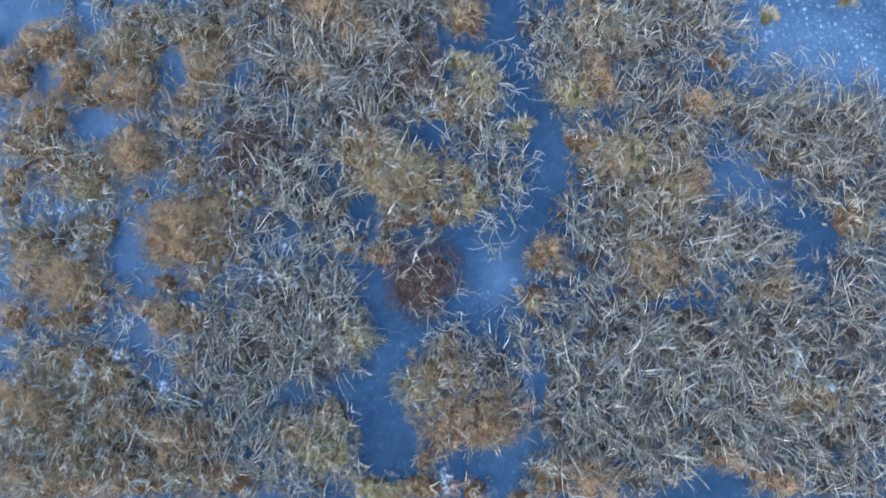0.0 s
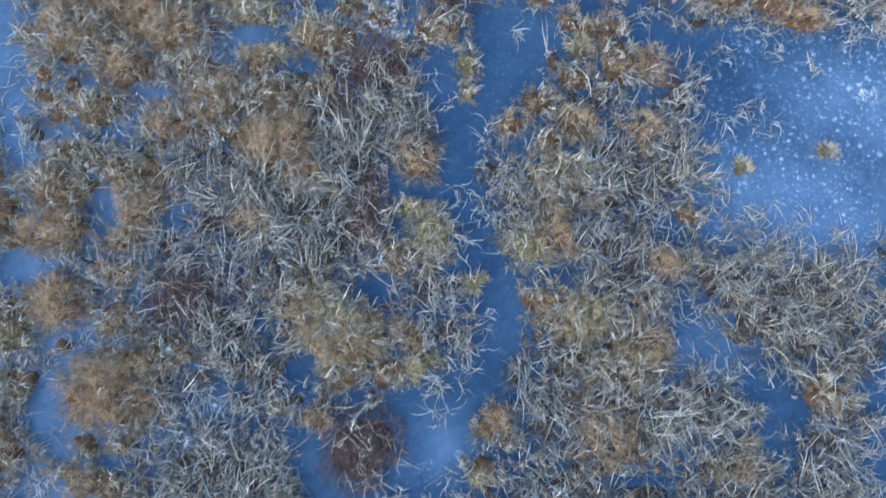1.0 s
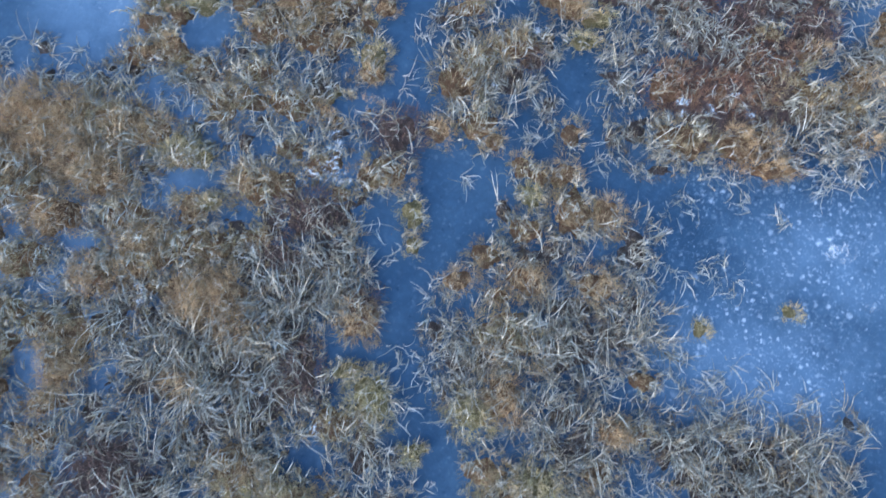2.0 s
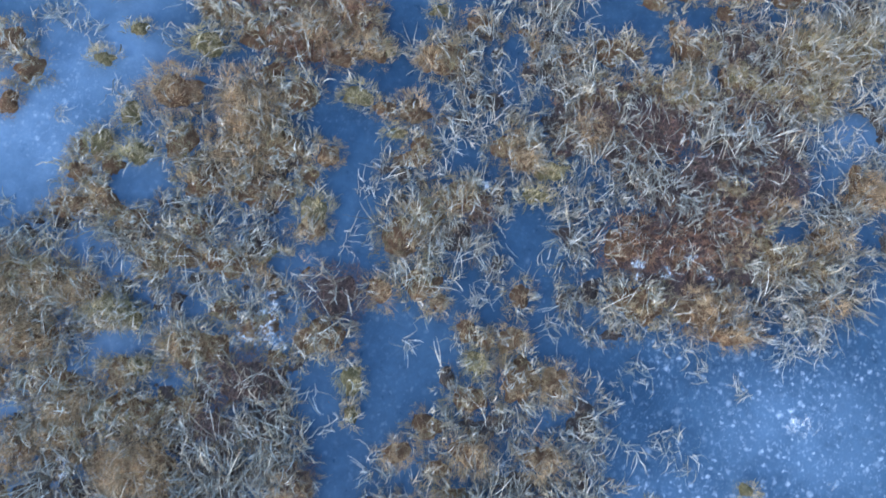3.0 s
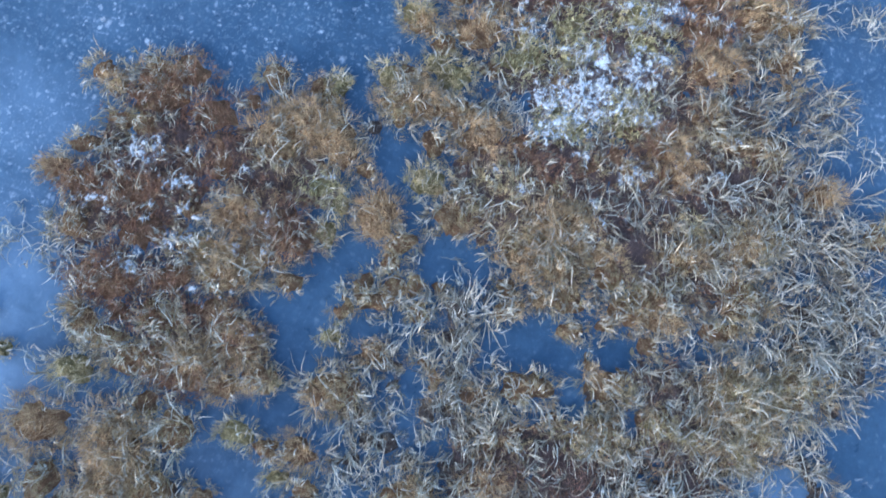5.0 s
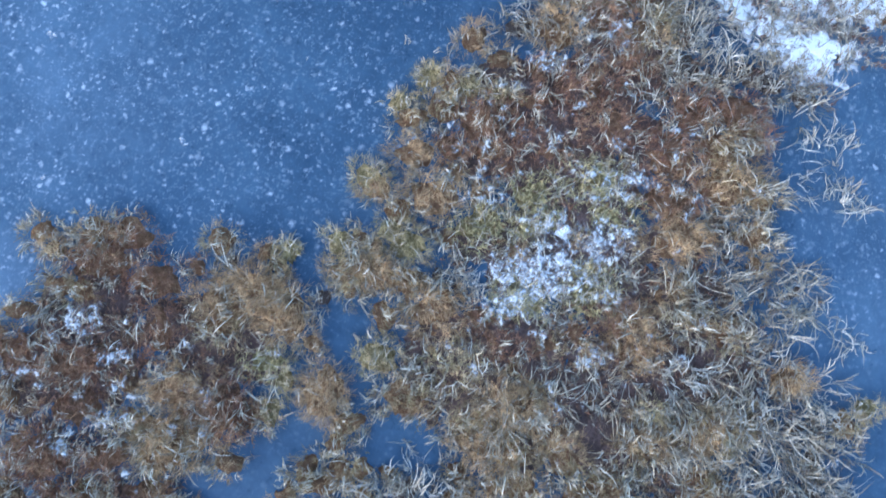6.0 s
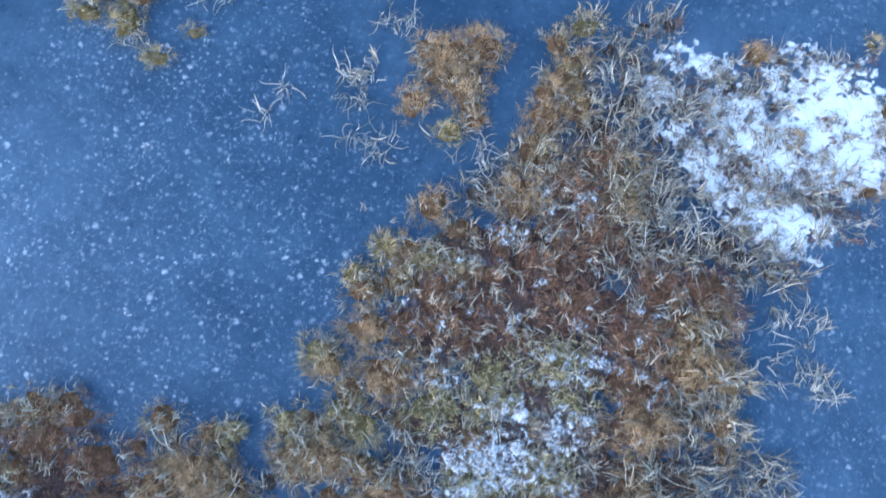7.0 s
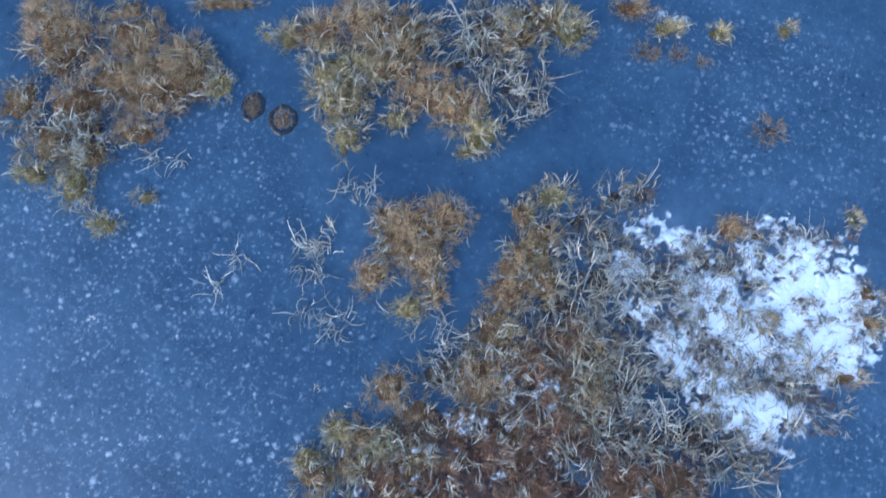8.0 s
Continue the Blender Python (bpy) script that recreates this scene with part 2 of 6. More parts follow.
def mound_mesh(name, r, x, y, a, b, turn, height, mat, sunk=0.02, rough=0.03, rings=6, around=22):
    """A low, uneven cushion whose rim dips below the ice."""
    edge = outline(r, 0)
    ang = np.linspace(0, 2 * np.pi, around, endpoint=False)
    rad = np.linspace(0, 1, rings + 1)[1:]
    gx = (rad[:, None] * edge(ang)[None] * np.cos(ang)[None] * a).ravel()
    gy = (rad[:, None] * edge(ang)[None] * np.sin(ang)[None] * b).ravel()
    gz = (height * (1 - rad[:, None] ** 2.2) - sunk * rad[:, None] ** 3 + 0 * ang[None]).ravel()
    gx, gy, gz = np.append(gx, 0), np.append(gy, 0), np.append(gz, height)
    grain = int(r.integers(1 << 20))
    gz = gz + rough * wave(gx, gy, grain, 25) + 0.6 * rough * wave(gx, gy, grain + 1, 70)
    c, s = np.cos(turn), np.sin(turn)
    verts = np.stack([gx * c - gy * s, gx * s + gy * c, gz], 1)
    verts[bare(x + verts[:, 0], y + verts[:, 1]), 2] = -0.05
    j = np.arange(around)
    k = (j + 1) % around
    faces = [np.stack([i * around + j, (i + 1) * around + j, (i + 1) * around + k, i * around + k], 1) for i in range(rings - 1)]
    quads = np.concatenate(faces)
    tip = np.full(around, rings * around)
    fan = np.stack([tip, j, k, k], 1)
    me = bpy.data.meshes.new(name)
    me.from_pydata(verts.tolist(), [], quads.tolist() + fan[:, :3].tolist())
    me.polygons.foreach_set("use_smooth", np.ones(len(me.polygons), bool))
    me.materials.append(mat)
    ob = new(name, me)
    ob.location = (x, y, 0)
    return ob, edge


def scatter(r, count, a, b, edge, inner=1.0, even=0.5):
    """Feet of blades inside a patch, in its own axes."""
    ang = r.uniform(0, 2 * np.pi, count)
    rad = r.random(count) ** even * inner
    return rad * edge(ang) * np.cos(ang) * a, rad * edge(ang) * np.sin(ang) * b, ang, rad


counter = [0]
LEADS = []


def lead(x, y, a, b, deg):
    """A stretch of open ice between the plants, where nothing stands."""
    LEADS.append((x, y, a, b, radians(deg)))


def bare(x, y):
    """Which of the places lie on open ice; the shores are ragged."""
    found = np.zeros(len(x), bool)
    for cx, cy, a, b, turn in LEADS:
        far = 1.5 * max(a, b)
        if x.max() < cx - far or x.min() > cx + far or y.max() < cy - far or y.min() > cy + far:
            continue
        u, v = (x - cx) * np.cos(turn) + (y - cy) * np.sin(turn), (y - cy) * np.cos(turn) - (x - cx) * np.sin(turn)
        found |= (u / a) ** 2 + (v / b) ** 2 < 0.75 + 0.3 * wave(x, y, 31, 40) + 0.22 * wave(x, y, 32, 90)
    return found



def tuft(parent, name, r, a, b, turn, edge, height, density, length, width, rise, bend, outward, curl, segs, mat, label="", shoot=1, kink=0.3, wisp=0.0, reach=1.0, gap=0.0, drift=0.4, stem=0.0):
    """Dead leaves growing out of a cushion, too many to count. shoot: how many leaves spring from one foot; wisp: how far the
    leaves of one foot hang together; reach: how far out the feet stand; gap: the distance between the crowns from which the leaves
    fall outwards; drift: how far they all lean one way; stem: how far along a fallen stem the leaves of a foot branch off."""
    density *= 1 + 1.5 * max(0.0, 1 - min(a, b) / 0.14)
    n = max(3, int(density * np.pi * a * b / shoot))
    px_, py_, ang, rad = scatter(r, n, a, b, edge, reach)
    z = np.maximum(height * (1 - np.minimum(rad, 1) ** 2.2) * 0.85, 0.0)
    near = rad
    cx, cy = 0 * px_, 0 * py_
    if gap:
        crowns = max(1, int(np.pi * a * b / gap**2))
        ux, uy, _, _ = scatter(r, crowns, a, b, edge, 0.8)
        own = np.argmin((px_[:, None] - ux[None]) ** 2 + (py_[:, None] - uy[None]) ** 2, 1)
        cx, cy = ux[own], uy[own]
        near = np.hypot(px_ - cx, py_ - cy) / (0.62 * min(gap, 1.6 * min(a, b)))
        tall = r.uniform(0.6, 1.25, crowns)[own]
        z = z * tall * np.clip(1.15 - 0.55 * near**2, 0.25, 1.15)
    c, s = np.cos(turn), np.sin(turn)
    x, y = px_ * c - py_ * s, px_ * s + py_ * c
    stands = ~bare(x + parent.location.x, y + parent.location.y)
    if name == "dead_straw":
        stands |= r.random(n) < 0.12
    if not stands.any():
        return None
    x, y, z, near, cx, cy = (q[stands] for q in (x, y, z, near, cx + 0 * x, cy + 0 * x))
    n = len(x)
    cx, cy = cx * c - cy * s, cx * s + cy * c
    lean = np.arctan2(y - cy, x - cx)
    flow = 1.8 + 0.55 * wave(x + parent.location.x, y + parent.location.y, 77, 4) + np.pi * (r.random(n) < 0.5)
    loose = r.uniform(-np.pi, np.pi, (n, shoot)) * (1 - wisp) + wisp * r.uniform(-np.pi, np.pi, (n, 1))
    mix = (outward * np.minimum(1, near * 1.6))[:, None]
    vx = mix * np.cos(lean)[:, None] + (1 - mix) * (np.cos(loose) + drift * np.cos(flow)[:, None])
    vy = mix * np.sin(lean)[:, None] + (1 - mix) * (np.sin(loose) + drift * np.sin(flow)[:, None])
    way = np.arctan2(vy, vx) + r.normal(0, 0.3, (n, shoot))
    size = min(1.0, 0.38 + 1.7 * min(a, b))
    long = length[0] + (length[1] - length[0]) * r.random((n, 1)) ** 1.4
    ln = long * r.uniform(0.6, 1.1, (n, shoot)) * size
    m = n * shoot
    x, y, z = (np.repeat(q, shoot) for q in (x, y, z))
    if stem:
        up = np.linspace(0, 1, shoot)[None] * stem * long * size
        trunk = way[:, :1] + 0 * way
        x, y = x + (up * np.cos(trunk)).ravel(), y + (up * np.sin(trunk)).ravel()
        z = z + (0.25 * up).ravel()
        sign = np.where(np.arange(shoot) % 2, 1.0, -1.0)[None] * r.uniform(0.08, 0.7, (n, shoot))
        sign[:, 0] = 0
        way = trunk + sign
        ln[:, 1:] *= 0.62
    spread = 0.008 + 0.012 * wisp
    root = np.stack([x + r.normal(0, spread, m), y + r.normal(0, spread, m), z], 1)
    v, f = ribbons(r, root, way.ravel(), ln.ravel(), r.uniform(*width, m), r.uniform(*rise, m), r.uniform(*bend, m), r.normal(0, curl, m), segs, kink=kink)
    ob = mesh_object(name, v, f, mat)
    ob.parent = parent
    return tagged(ob, label, kind="stuff")


def patch(name, x, y, a, b, deg, height, ground, label, category, group, rough=0.03, part_of=0.76):
    counter[0] += 1
    r = np.random.default_rng(1000 + counter[0])
    turn = radians(deg)
    ob, edge = mound_mesh(name, r, x, y, a * part_of, b * part_of, turn, height * r.uniform(0.35, 0.55), ground, rough=0.7 * rough * min(1.0, min(a, b) / 0.25))
    tagged(ob, label, category, group)
    return ob, r, turn, edge


def sized(a, b, small, large):
    return small if a * b < 0.03 else large


def brown(x, y, a, b, deg):
    label = sized(a, b, "small rust-brown sedge tuft standing in the ice", "rust-brown drooping sedge tussock frozen into the bog")
    ob, r, t, e = patch("sedge_tussock", x, y, a, b, deg, 0.12, MOSS, label, "tussock", "brown sedge tussocks")
    tuft(ob, "fine_grass", r, a, b, t, e, 0.19, 6000, (0.07, 0.2), (0.0022, 0.005), (0.5, 1.5), (1.0, 2.6), 0.8, 0.4, 2, BROWN, "", 5, 0.12, 0.6, gap=0.2)
    tuft(ob, "dead_straw", r, a, b, t, e, 0.18, 240, (0.1, 0.3), (0.006, 0.012), (0.4, 1.3), (0.9, 2.4), 0.7, 0.7, 4, STRAW, "pale dead straw blades", 3, gap=0.2)
    return ob


def tan(x, y, a, b, deg):
    ob, r, t, e = patch("grass_tussock", x, y, a, b, deg, 0.09, MOSS, "tan and straw mixed grass tussock over brown moss", "tussock", "mixed grass tussocks")
    tuft(ob, "fine_grass", r, a, b, t, e, 0.16, 3400, (0.06, 0.19), (0.0025, 0.0055), (0.4, 1.4), (0.9, 2.4), 0.7, 0.5, 2, TAN, "", 5, 0.15, 0.5, gap=0.17)
    tuft(ob, "dead_straw", r, a, b, t, e, 0.17, 640, (0.12, 0.36), (0.007, 0.0145), (0.6, 1.5), (1.2, 2.8), 0.75, 0.7, 5, STRAW, "pale dead straw blades", 6, 0.2, 0.8, 1.05, gap=0.22, drift=0.5, stem=0.15)
    if a * b > 0.06:
        tuft(ob, "tall_straw", r, a, b, t, e, 0.14, 40, (0.26, 0.5), (0.006, 0.0105), (0.2, 0.8), (0.4, 1.2), 0.4, 0.3, 4, STRAW, "long pale stems", 3, 0.3, 0.85, drift=0.8)
    return ob


def olive(x, y, a, b, deg):
    label = sized(a, b, "small olive-yellow sedge tuft standing in the ice", "olive-yellow sedge cushion with short blades")
    ob, r, t, e = patch("olive_tussock", x, y, a, b, deg, 0.09, OLIVE_MOSS, label, "tussock", "olive sedge tussocks")
    tuft(ob, "fine_grass", r, a, b, t, e, 0.17, 5200, (0.06, 0.18), (0.0025, 0.0055), (0.4, 1.4), (0.9, 2.4), 0.75, 0.5, 2, OLIVE, "", 5, 0.15, 0.55, gap=0.15)
    tuft(ob, "dead_straw", r, a, b, t, e, 0.16, 300, (0.1, 0.32), (0.007, 0.014), (0.4, 1.3), (0.9, 2.3), 0.6, 0.8, 4, STRAW, "pale dead straw blades", 3)
    return ob


def green(x, y, a, b, deg):
    ob, r, t, e = patch("moss_cushion", x, y, a, b, deg, 0.1, OLIVE_MOSS, "pale green moss cushion flecked with snow", "moss", "green moss cushions")
    tuft(ob, "moss", r, a, b, t, e, 0.11, 2900, (0.05, 0.14), (0.004, 0.008), (0.3, 1.4), (0.8, 2.2), 0.4, 0.6, 2, GREEN, "", 5, 0.3, 0.5, gap=0.14)
    tuft(ob, "dead_straw", r, a, b, t, e, 0.1, 300, (0.1, 0.32), (0.005, 0.0105), (0.4, 1.2), (0.8, 1.9), 0.4, 0.8, 4, STRAW, "pale dead straw blades", 3)
    return ob


def straw(x, y, a, b, deg):
    ob, r, t, e = patch("straw_clump", x, y, a, b, deg, 0.025, PEAT, "tangled clump of pale grey dead straw over ice", "grass clump", "straw clumps", 0.045, 0.66)
    tuft(ob, "dead_straw", r, a, b, t, e, 0.09, 700, (0.14, 0.46), (0.006, 0.0135), (0.5, 1.4), (0.9, 2.4), 0.35, 0.55, 4, OLD_STRAW, "", 7, 0.25, 0.7, 1.12, gap=0.25, drift=1.2, stem=0.3)
    tuft(ob, "fine_grass", r, a, b, t, e, 0.03, 650, (0.06, 0.2), (0.004, 0.008), (0.1, 0.9), (0.4, 1.6), 0.2, 0.7, 2, GREY, "grey undergrowth blades")
    tuft(ob, "tall_straw", r, a, b, t, e, 0.1, 75, (0.28, 0.6), (0.006, 0.0105), (0.2, 0.8), (0.3, 0.9), 0.25, 0.25, 4, STRAW, "long pale stems", 3, 0.3, 0.85, drift=1.3)
    tuft(ob, "brown_grass", r, a, b, t, e, 0.05, 900, (0.06, 0.18), (0.003, 0.006), (0.3, 1.2), (0.8, 2.2), 0.6, 0.6, 2, UNDER, "brown blades among the straw", 9, 0.2, 0.6, gap=0.22)
    return ob


def coarse(x, y, a, b, deg):
    ob, r, t, e = patch("bleached_straw", x, y, a, b, deg, -0.02, PEAT, "long curling bleached sedge leaves over ice", "grass clump", "bleached straw clumps", 0.02, 0.4)
    tuft(ob, "dead_straw", r, a, b, t, e, 0.12, 210, (0.18, 0.5), (0.008, 0.016), (0.5, 1.4), (1.0, 2.5), 0.4, 0.9, 6, RIMED_GREY, "", 6, 0.3, 0.75, 1.1, stem=0.3)
    return ob


def sparse(x, y, a, b, deg):
    ob, r, t, e = patch("straw_stand", x, y, a, b, deg, -0.03, PEAT, "loose shoots of grey straw standing out of snow", "grass clump", "loose straw shoots", 0.02, 0.5)
    tuft(ob, "dead_straw", r, a, b, t, e, 0.06, 560, (0.08, 0.26), (0.004, 0.01), (0.3, 1.3), (0.6, 2.1), 0.2, 0.7, 4, RIMED_GREY, "", 8, 0.5, 0.3, stem=0.6)
    tuft(ob, "fine_grass", r, a, b, t, e, 0.04, 200, (0.05, 0.16), (0.004, 0.008), (0.3, 1.2), (0.4, 1.6), 0.2, 0.6, 2, GREY, "grey undergrowth blades", 14)
    # stubs take the dark twig colour to paint in the shade of the snow holes
    tuft(ob, "stubble", r, a, b, t, e, 0.05, 420, (0.05, 0.13), (0.007, 0.014), (0.7, 1.5), (0.2, 1.2), 0.2, 0.5, 2, HEATHER, "short stubs coloured dark for the shade in the snow holes", 6, 0.3, 0.4)
    return ob


def heather(x, y, a, b, deg):
    ob, r, t, e = patch("dwarf_shrub", x, y, a, b, deg, 0.07, PEAT, "dark purple-brown dwarf shrub of fine bare twigs", "shrub", "dwarf shrubs")
    tuft(ob, "brushwood", r, a, b, t, e, 0.12, 5200, (0.05, 0.15), (0.0025, 0.0055), (0.3, 1.4), (0.2, 1.2), 0.35, 0.5, 2, HEATHER, "", 1, 0.7)
    tuft(ob, "dead_straw", r, a, b, t, e, 0.12, 190, (0.12, 0.4), (0.005, 0.0105), (0.4, 1.2), (0.8, 1.9), 0.3, 0.7, 4, STRAW, "pale dead straw blades", 4, 0.5)
    return ob


def russet(x, y, a, b, deg):
    ob, r, t, e = patch("moss_hummock", x, y, a, b, deg, 0.07, MOSS, "russet moss hummock with short dead grass", "hummock", "russet moss hummocks")
    tuft(ob, "moss", r, a, b, t, e, 0.15, 4200, (0.05, 0.15), (0.003, 0.0065), (0.3, 1.4), (0.5, 2.0), 0.5, 0.6, 2, RUSSET, "", 5, 0.3, 0.5, gap=0.16)
    tuft(ob, "dead_straw", r, a, b, t, e, 0.14, 400, (0.1, 0.34), (0.006, 0.0125), (0.4, 1.4), (1.0, 2.5), 0.5, 0.8, 4, STRAW, "pale dead straw blades", 5, 0.3, 0.7, gap=0.2, stem=0.2)
    return ob


def mat_mesh(name, x, y, a, b, deg, ground, height, label, category, group):
    """A low sheet of moss and peat between the tussocks, broken where ice has come up through it."""
    counter[0] += 1
    r = np.random.default_rng(1000 + counter[0])
    ob, edge = mound_mesh(name, r, x, y, a, b, radians(deg), height, ground, sunk=0.03, rough=0.03, rings=int(8 + 14 * max(a, b)), around=80)
    return tagged(ob, label, category, group), r, edge


def moss_mat(x, y, a, b, deg):
    ob, r, e = mat_mesh("moss_mat", x, y, a, b, deg, MAT, 0.035, "flat dark red-brown moss mat between tussocks", "moss", "moss mats")
    tuft(ob, "moss", r, a, b, radians(deg), e, 0.035, 420, (0.04, 0.13), (0.005, 0.01), (0.2, 1.3), (0.5, 2.0), 0.1, 0.6, 2, RUSSET, "", 6, 0.3, 0.5, 0.95)


def peat_mat(x, y, a, b, deg):
    ob, r, e = mat_mesh("peat_mat", x, y, a, b, deg, PEAT, 0.008, "brown wet peat with short dead grass, half drowned in ice", "peat", "peat mats")
    tuft(ob, "fine_grass", r, a, b, radians(deg), e, 0.01, 650, (0.05, 0.16), (0.005, 0.0105), (0.1, 1.2), (0.5, 2.0), 0.1, 0.7, 2, TAN, "", 6, 0.3, 0.4, 1.0)


LITTER = []


def strewn(x, y, a, b, deg):
    """Loose dead shoots lying on or frozen into the ice."""
    counter[0] += 1
    r = np.random.default_rng(1000 + counter[0])
    n = max(2, int(42 * np.pi * a * b))
    px_, py_, ang, rad = scatter(r, n, a, b, outline(r, 0))
    k = 7
    way = np.repeat(r.uniform(-np.pi, np.pi, n), k) + r.normal(0, 1.1, k * n)
    n *= k
    root = np.stack([x + np.repeat(px_, k) + r.normal(0, 0.035, n), y + np.repeat(py_, k) + r.normal(0, 0.035, n), np.full(n, 0.004)], 1)
    LITTER.append(ribbons(r, root, way, r.uniform(0.06, 0.27, n), r.uniform(0.007, 0.013, n),
                          r.uniform(0.05, 0.7, n), r.uniform(0.3, 1.3, n), r.normal(0, 1.0, n), 6, 0.006, 0.6))


def sunken(x, y, a, b, deg):
    ob, r, t, e = patch("sunken_tuft", x, y, a, b, deg, 0.008, PEAT, "dull brown sedge tuft frozen flat into the ice", "tussock", "sunken tufts", 0.006)
    tuft(ob, "fine_grass", r, a, b, t, e, 0.012, 4200, (0.05, 0.16), (0.004, 0.007), (0.05, 0.4), (0.2, 0.8), 0.7, 0.3, 3, DULL, "", 4, 0.2, 0.7)


def torn_sheet(r, a, b, deg, flecks, cell):
    """A thin sheet of old snow, torn by the grass that it lies on: its corners, faces and depth."""
    nx, ny = int(1.5 * a / cell) + 3, int(1.5 * b / cell) + 3
    u, v = np.meshgrid(np.arange(-nx, nx + 1) * cell, np.arange(-ny, ny + 1) * cell)
    seed = int(r.integers(1 << 20))
    rim = (u / a) ** 2 + (v / b) ** 2
    if flecks:
        tear = 0.7 * wave(u, v, seed, 80) + 0.6 * wave(u, v, seed + 1, 200) + 0.45 * wave(u, v, seed + 2, 420)
        cover = 0.05 + min(0.3, 1.3 * min(a, b)) - 0.4 * rim + tear
        high = 0.02 * np.clip(cover, 0, 1) + 0.03 * wave(u, v, seed + 3, 40)
    else:
        tear = 0.5 * wave(u, v, seed, 18) + 0.5 * wave(u, v, seed + 1, 45) + 0.28 * wave(u, v, seed + 2, 100) + 0.14 * wave(u, v, seed + 4, 200)
        cover = 0.78 - 0.8 * rim + 0.95 * tear - 1.5 * np.clip(wave(u, v, seed + 6, 60) + 0.5 * wave(u, v, seed + 7, 150) - 0.25, 0, 1)
        high = 0.016 * np.clip(cover, 0, 1) + 0.006 * wave(u, v, seed + 3, 20)
    t = radians(deg)
    verts = np.stack([u * np.cos(t) - v * np.sin(t), u * np.sin(t) + v * np.cos(t), high], -1).reshape(-1, 3)
    idx = np.arange(verts.shape[0]).reshape(u.shape)
    keep = np.maximum(np.maximum(cover[:-1, :-1], cover[1:, :-1]), np.maximum(cover[:-1, 1:], cover[1:, 1:])) > 0
    faces = np.stack([idx[:-1, :-1][keep], idx[:-1, 1:][keep], idx[1:, 1:][keep], idx[1:, :-1][keep]], 1)
    used, back = np.unique(faces, return_inverse=True)
    return verts[used], back.reshape(faces.shape), np.clip(cover.ravel()[used], 0, 1)


def snow_object(name, v, f, depth):
    ob = mesh_object(name, v, f, SNOW, True)
    ob.data.attributes.new("depth", "FLOAT", "POINT").data.foreach_set("value", depth.astype(np.float32))
    return ob


def snow_patch(x, y, a, b, deg, z):
    """Small snow is caught in flecks among the grass; a large patch lies on the ice as one sheet."""
    counter[0] += 1
    r = np.random.default_rng(1000 + counter[0])
    flecks = z > 0.08 or min(a, b) < 0.085
    if flecks:
        a, b = a * 1.35, b * 1.35
    v, f, depth = torn_sheet(r, a, b, deg, flecks, 0.0095 if flecks else 0.011)
    if flecks:
        ob = snow_object("snow_flecks", v, f, 0.24 * depth)
        ob.location = (x, y, 0.85 * z)
        tagged(ob, "small white flecks of old snow caught in dead grass", "snow", kind="stuff")
        return
    ob = snow_object("snow_patch", v, f, depth)
    ob.location = (x, y, z + 0.001 * (counter[0] % 9))
    tagged(ob, "thin torn sheet of white snow lying on the ice", "snow", "snow patches")


def ice_hole(x, y, a, b, deg):
    """A round refrozen hole: a dark ring with straw frozen into its middle."""
    counter[0] += 1
    r = np.random.default_rng(1000 + counter[0])
    around = 40
    ang = np.linspace(0, 2 * np.pi, around, endpoint=False)
    rough = outline(r, 0)(ang) * 0.35 + 0.65
    rings = ((1.08, 0.003), (1.0, 0.012), (0.8, 0.012), (0.7, 0.005))
    v = np.concatenate([np.stack([x + a * q * rough * np.cos(ang), y + b * q * rough * np.sin(ang), np.full(around, h)], 1) for q, h in rings])
    j = np.arange(around)
    k = (j + 1) % around
    f = np.concatenate([np.stack([i * around + j, i * around + k, (i + 1) * around + k, (i + 1) * around + j], 1) for i in range(3)])
    ob = mesh_object("refrozen_hole", v - np.array([x, y, 0]), f, DARK_ICE, True)
    ob.location = (x, y, 0)
    tagged(ob, "round refrozen hole with a dark rim in the ice", "ice hole", "refrozen holes")
    core, _ = mound_mesh("frozen_core", r, 0, 0, a * 0.66, b * 0.66, 0, 0.008, MOSS, sunk=0.003, rough=0.003)
    core.parent = ob
    core["label"] = "dull brown frozen peat"
    n = 150
    px_, py_, _, _ = scatter(r, n, a * 0.66, b * 0.66, outline(r, 0))
    v, f = ribbons(r, np.stack([px_, py_, np.full(n, 0.01)], 1), r.uniform(-3, 3, n), r.uniform(0.03, 0.08, n), r.uniform(0.003, 0.006, n),
                   r.uniform(0, 0.3, n), r.uniform(0.1, 0.5, n), r.normal(0, 0.6, n), 2, 0.012)
    inner = mesh_object("frozen_straw", v, f, DULL)
    inner.parent = ob
    tagged(inner, kind="stuff")


# ---- the ice: one sheet to the horizon, finer where it is clouded ----
MILK_OR_SHEEN = []


def milk_or_sheen(x, y, a, b, amount):
    """Where the ice is white with trapped air and rime; two patches are painted sky sheen."""
    MILK_OR_SHEEN.append((x, y, a, b, amount))


FROSTED = []


def frosted(x, y, a, b, amount):
    """Where the open ice is strewn with frost specks."""
    FROSTED.append((x, y, a, b, amount))


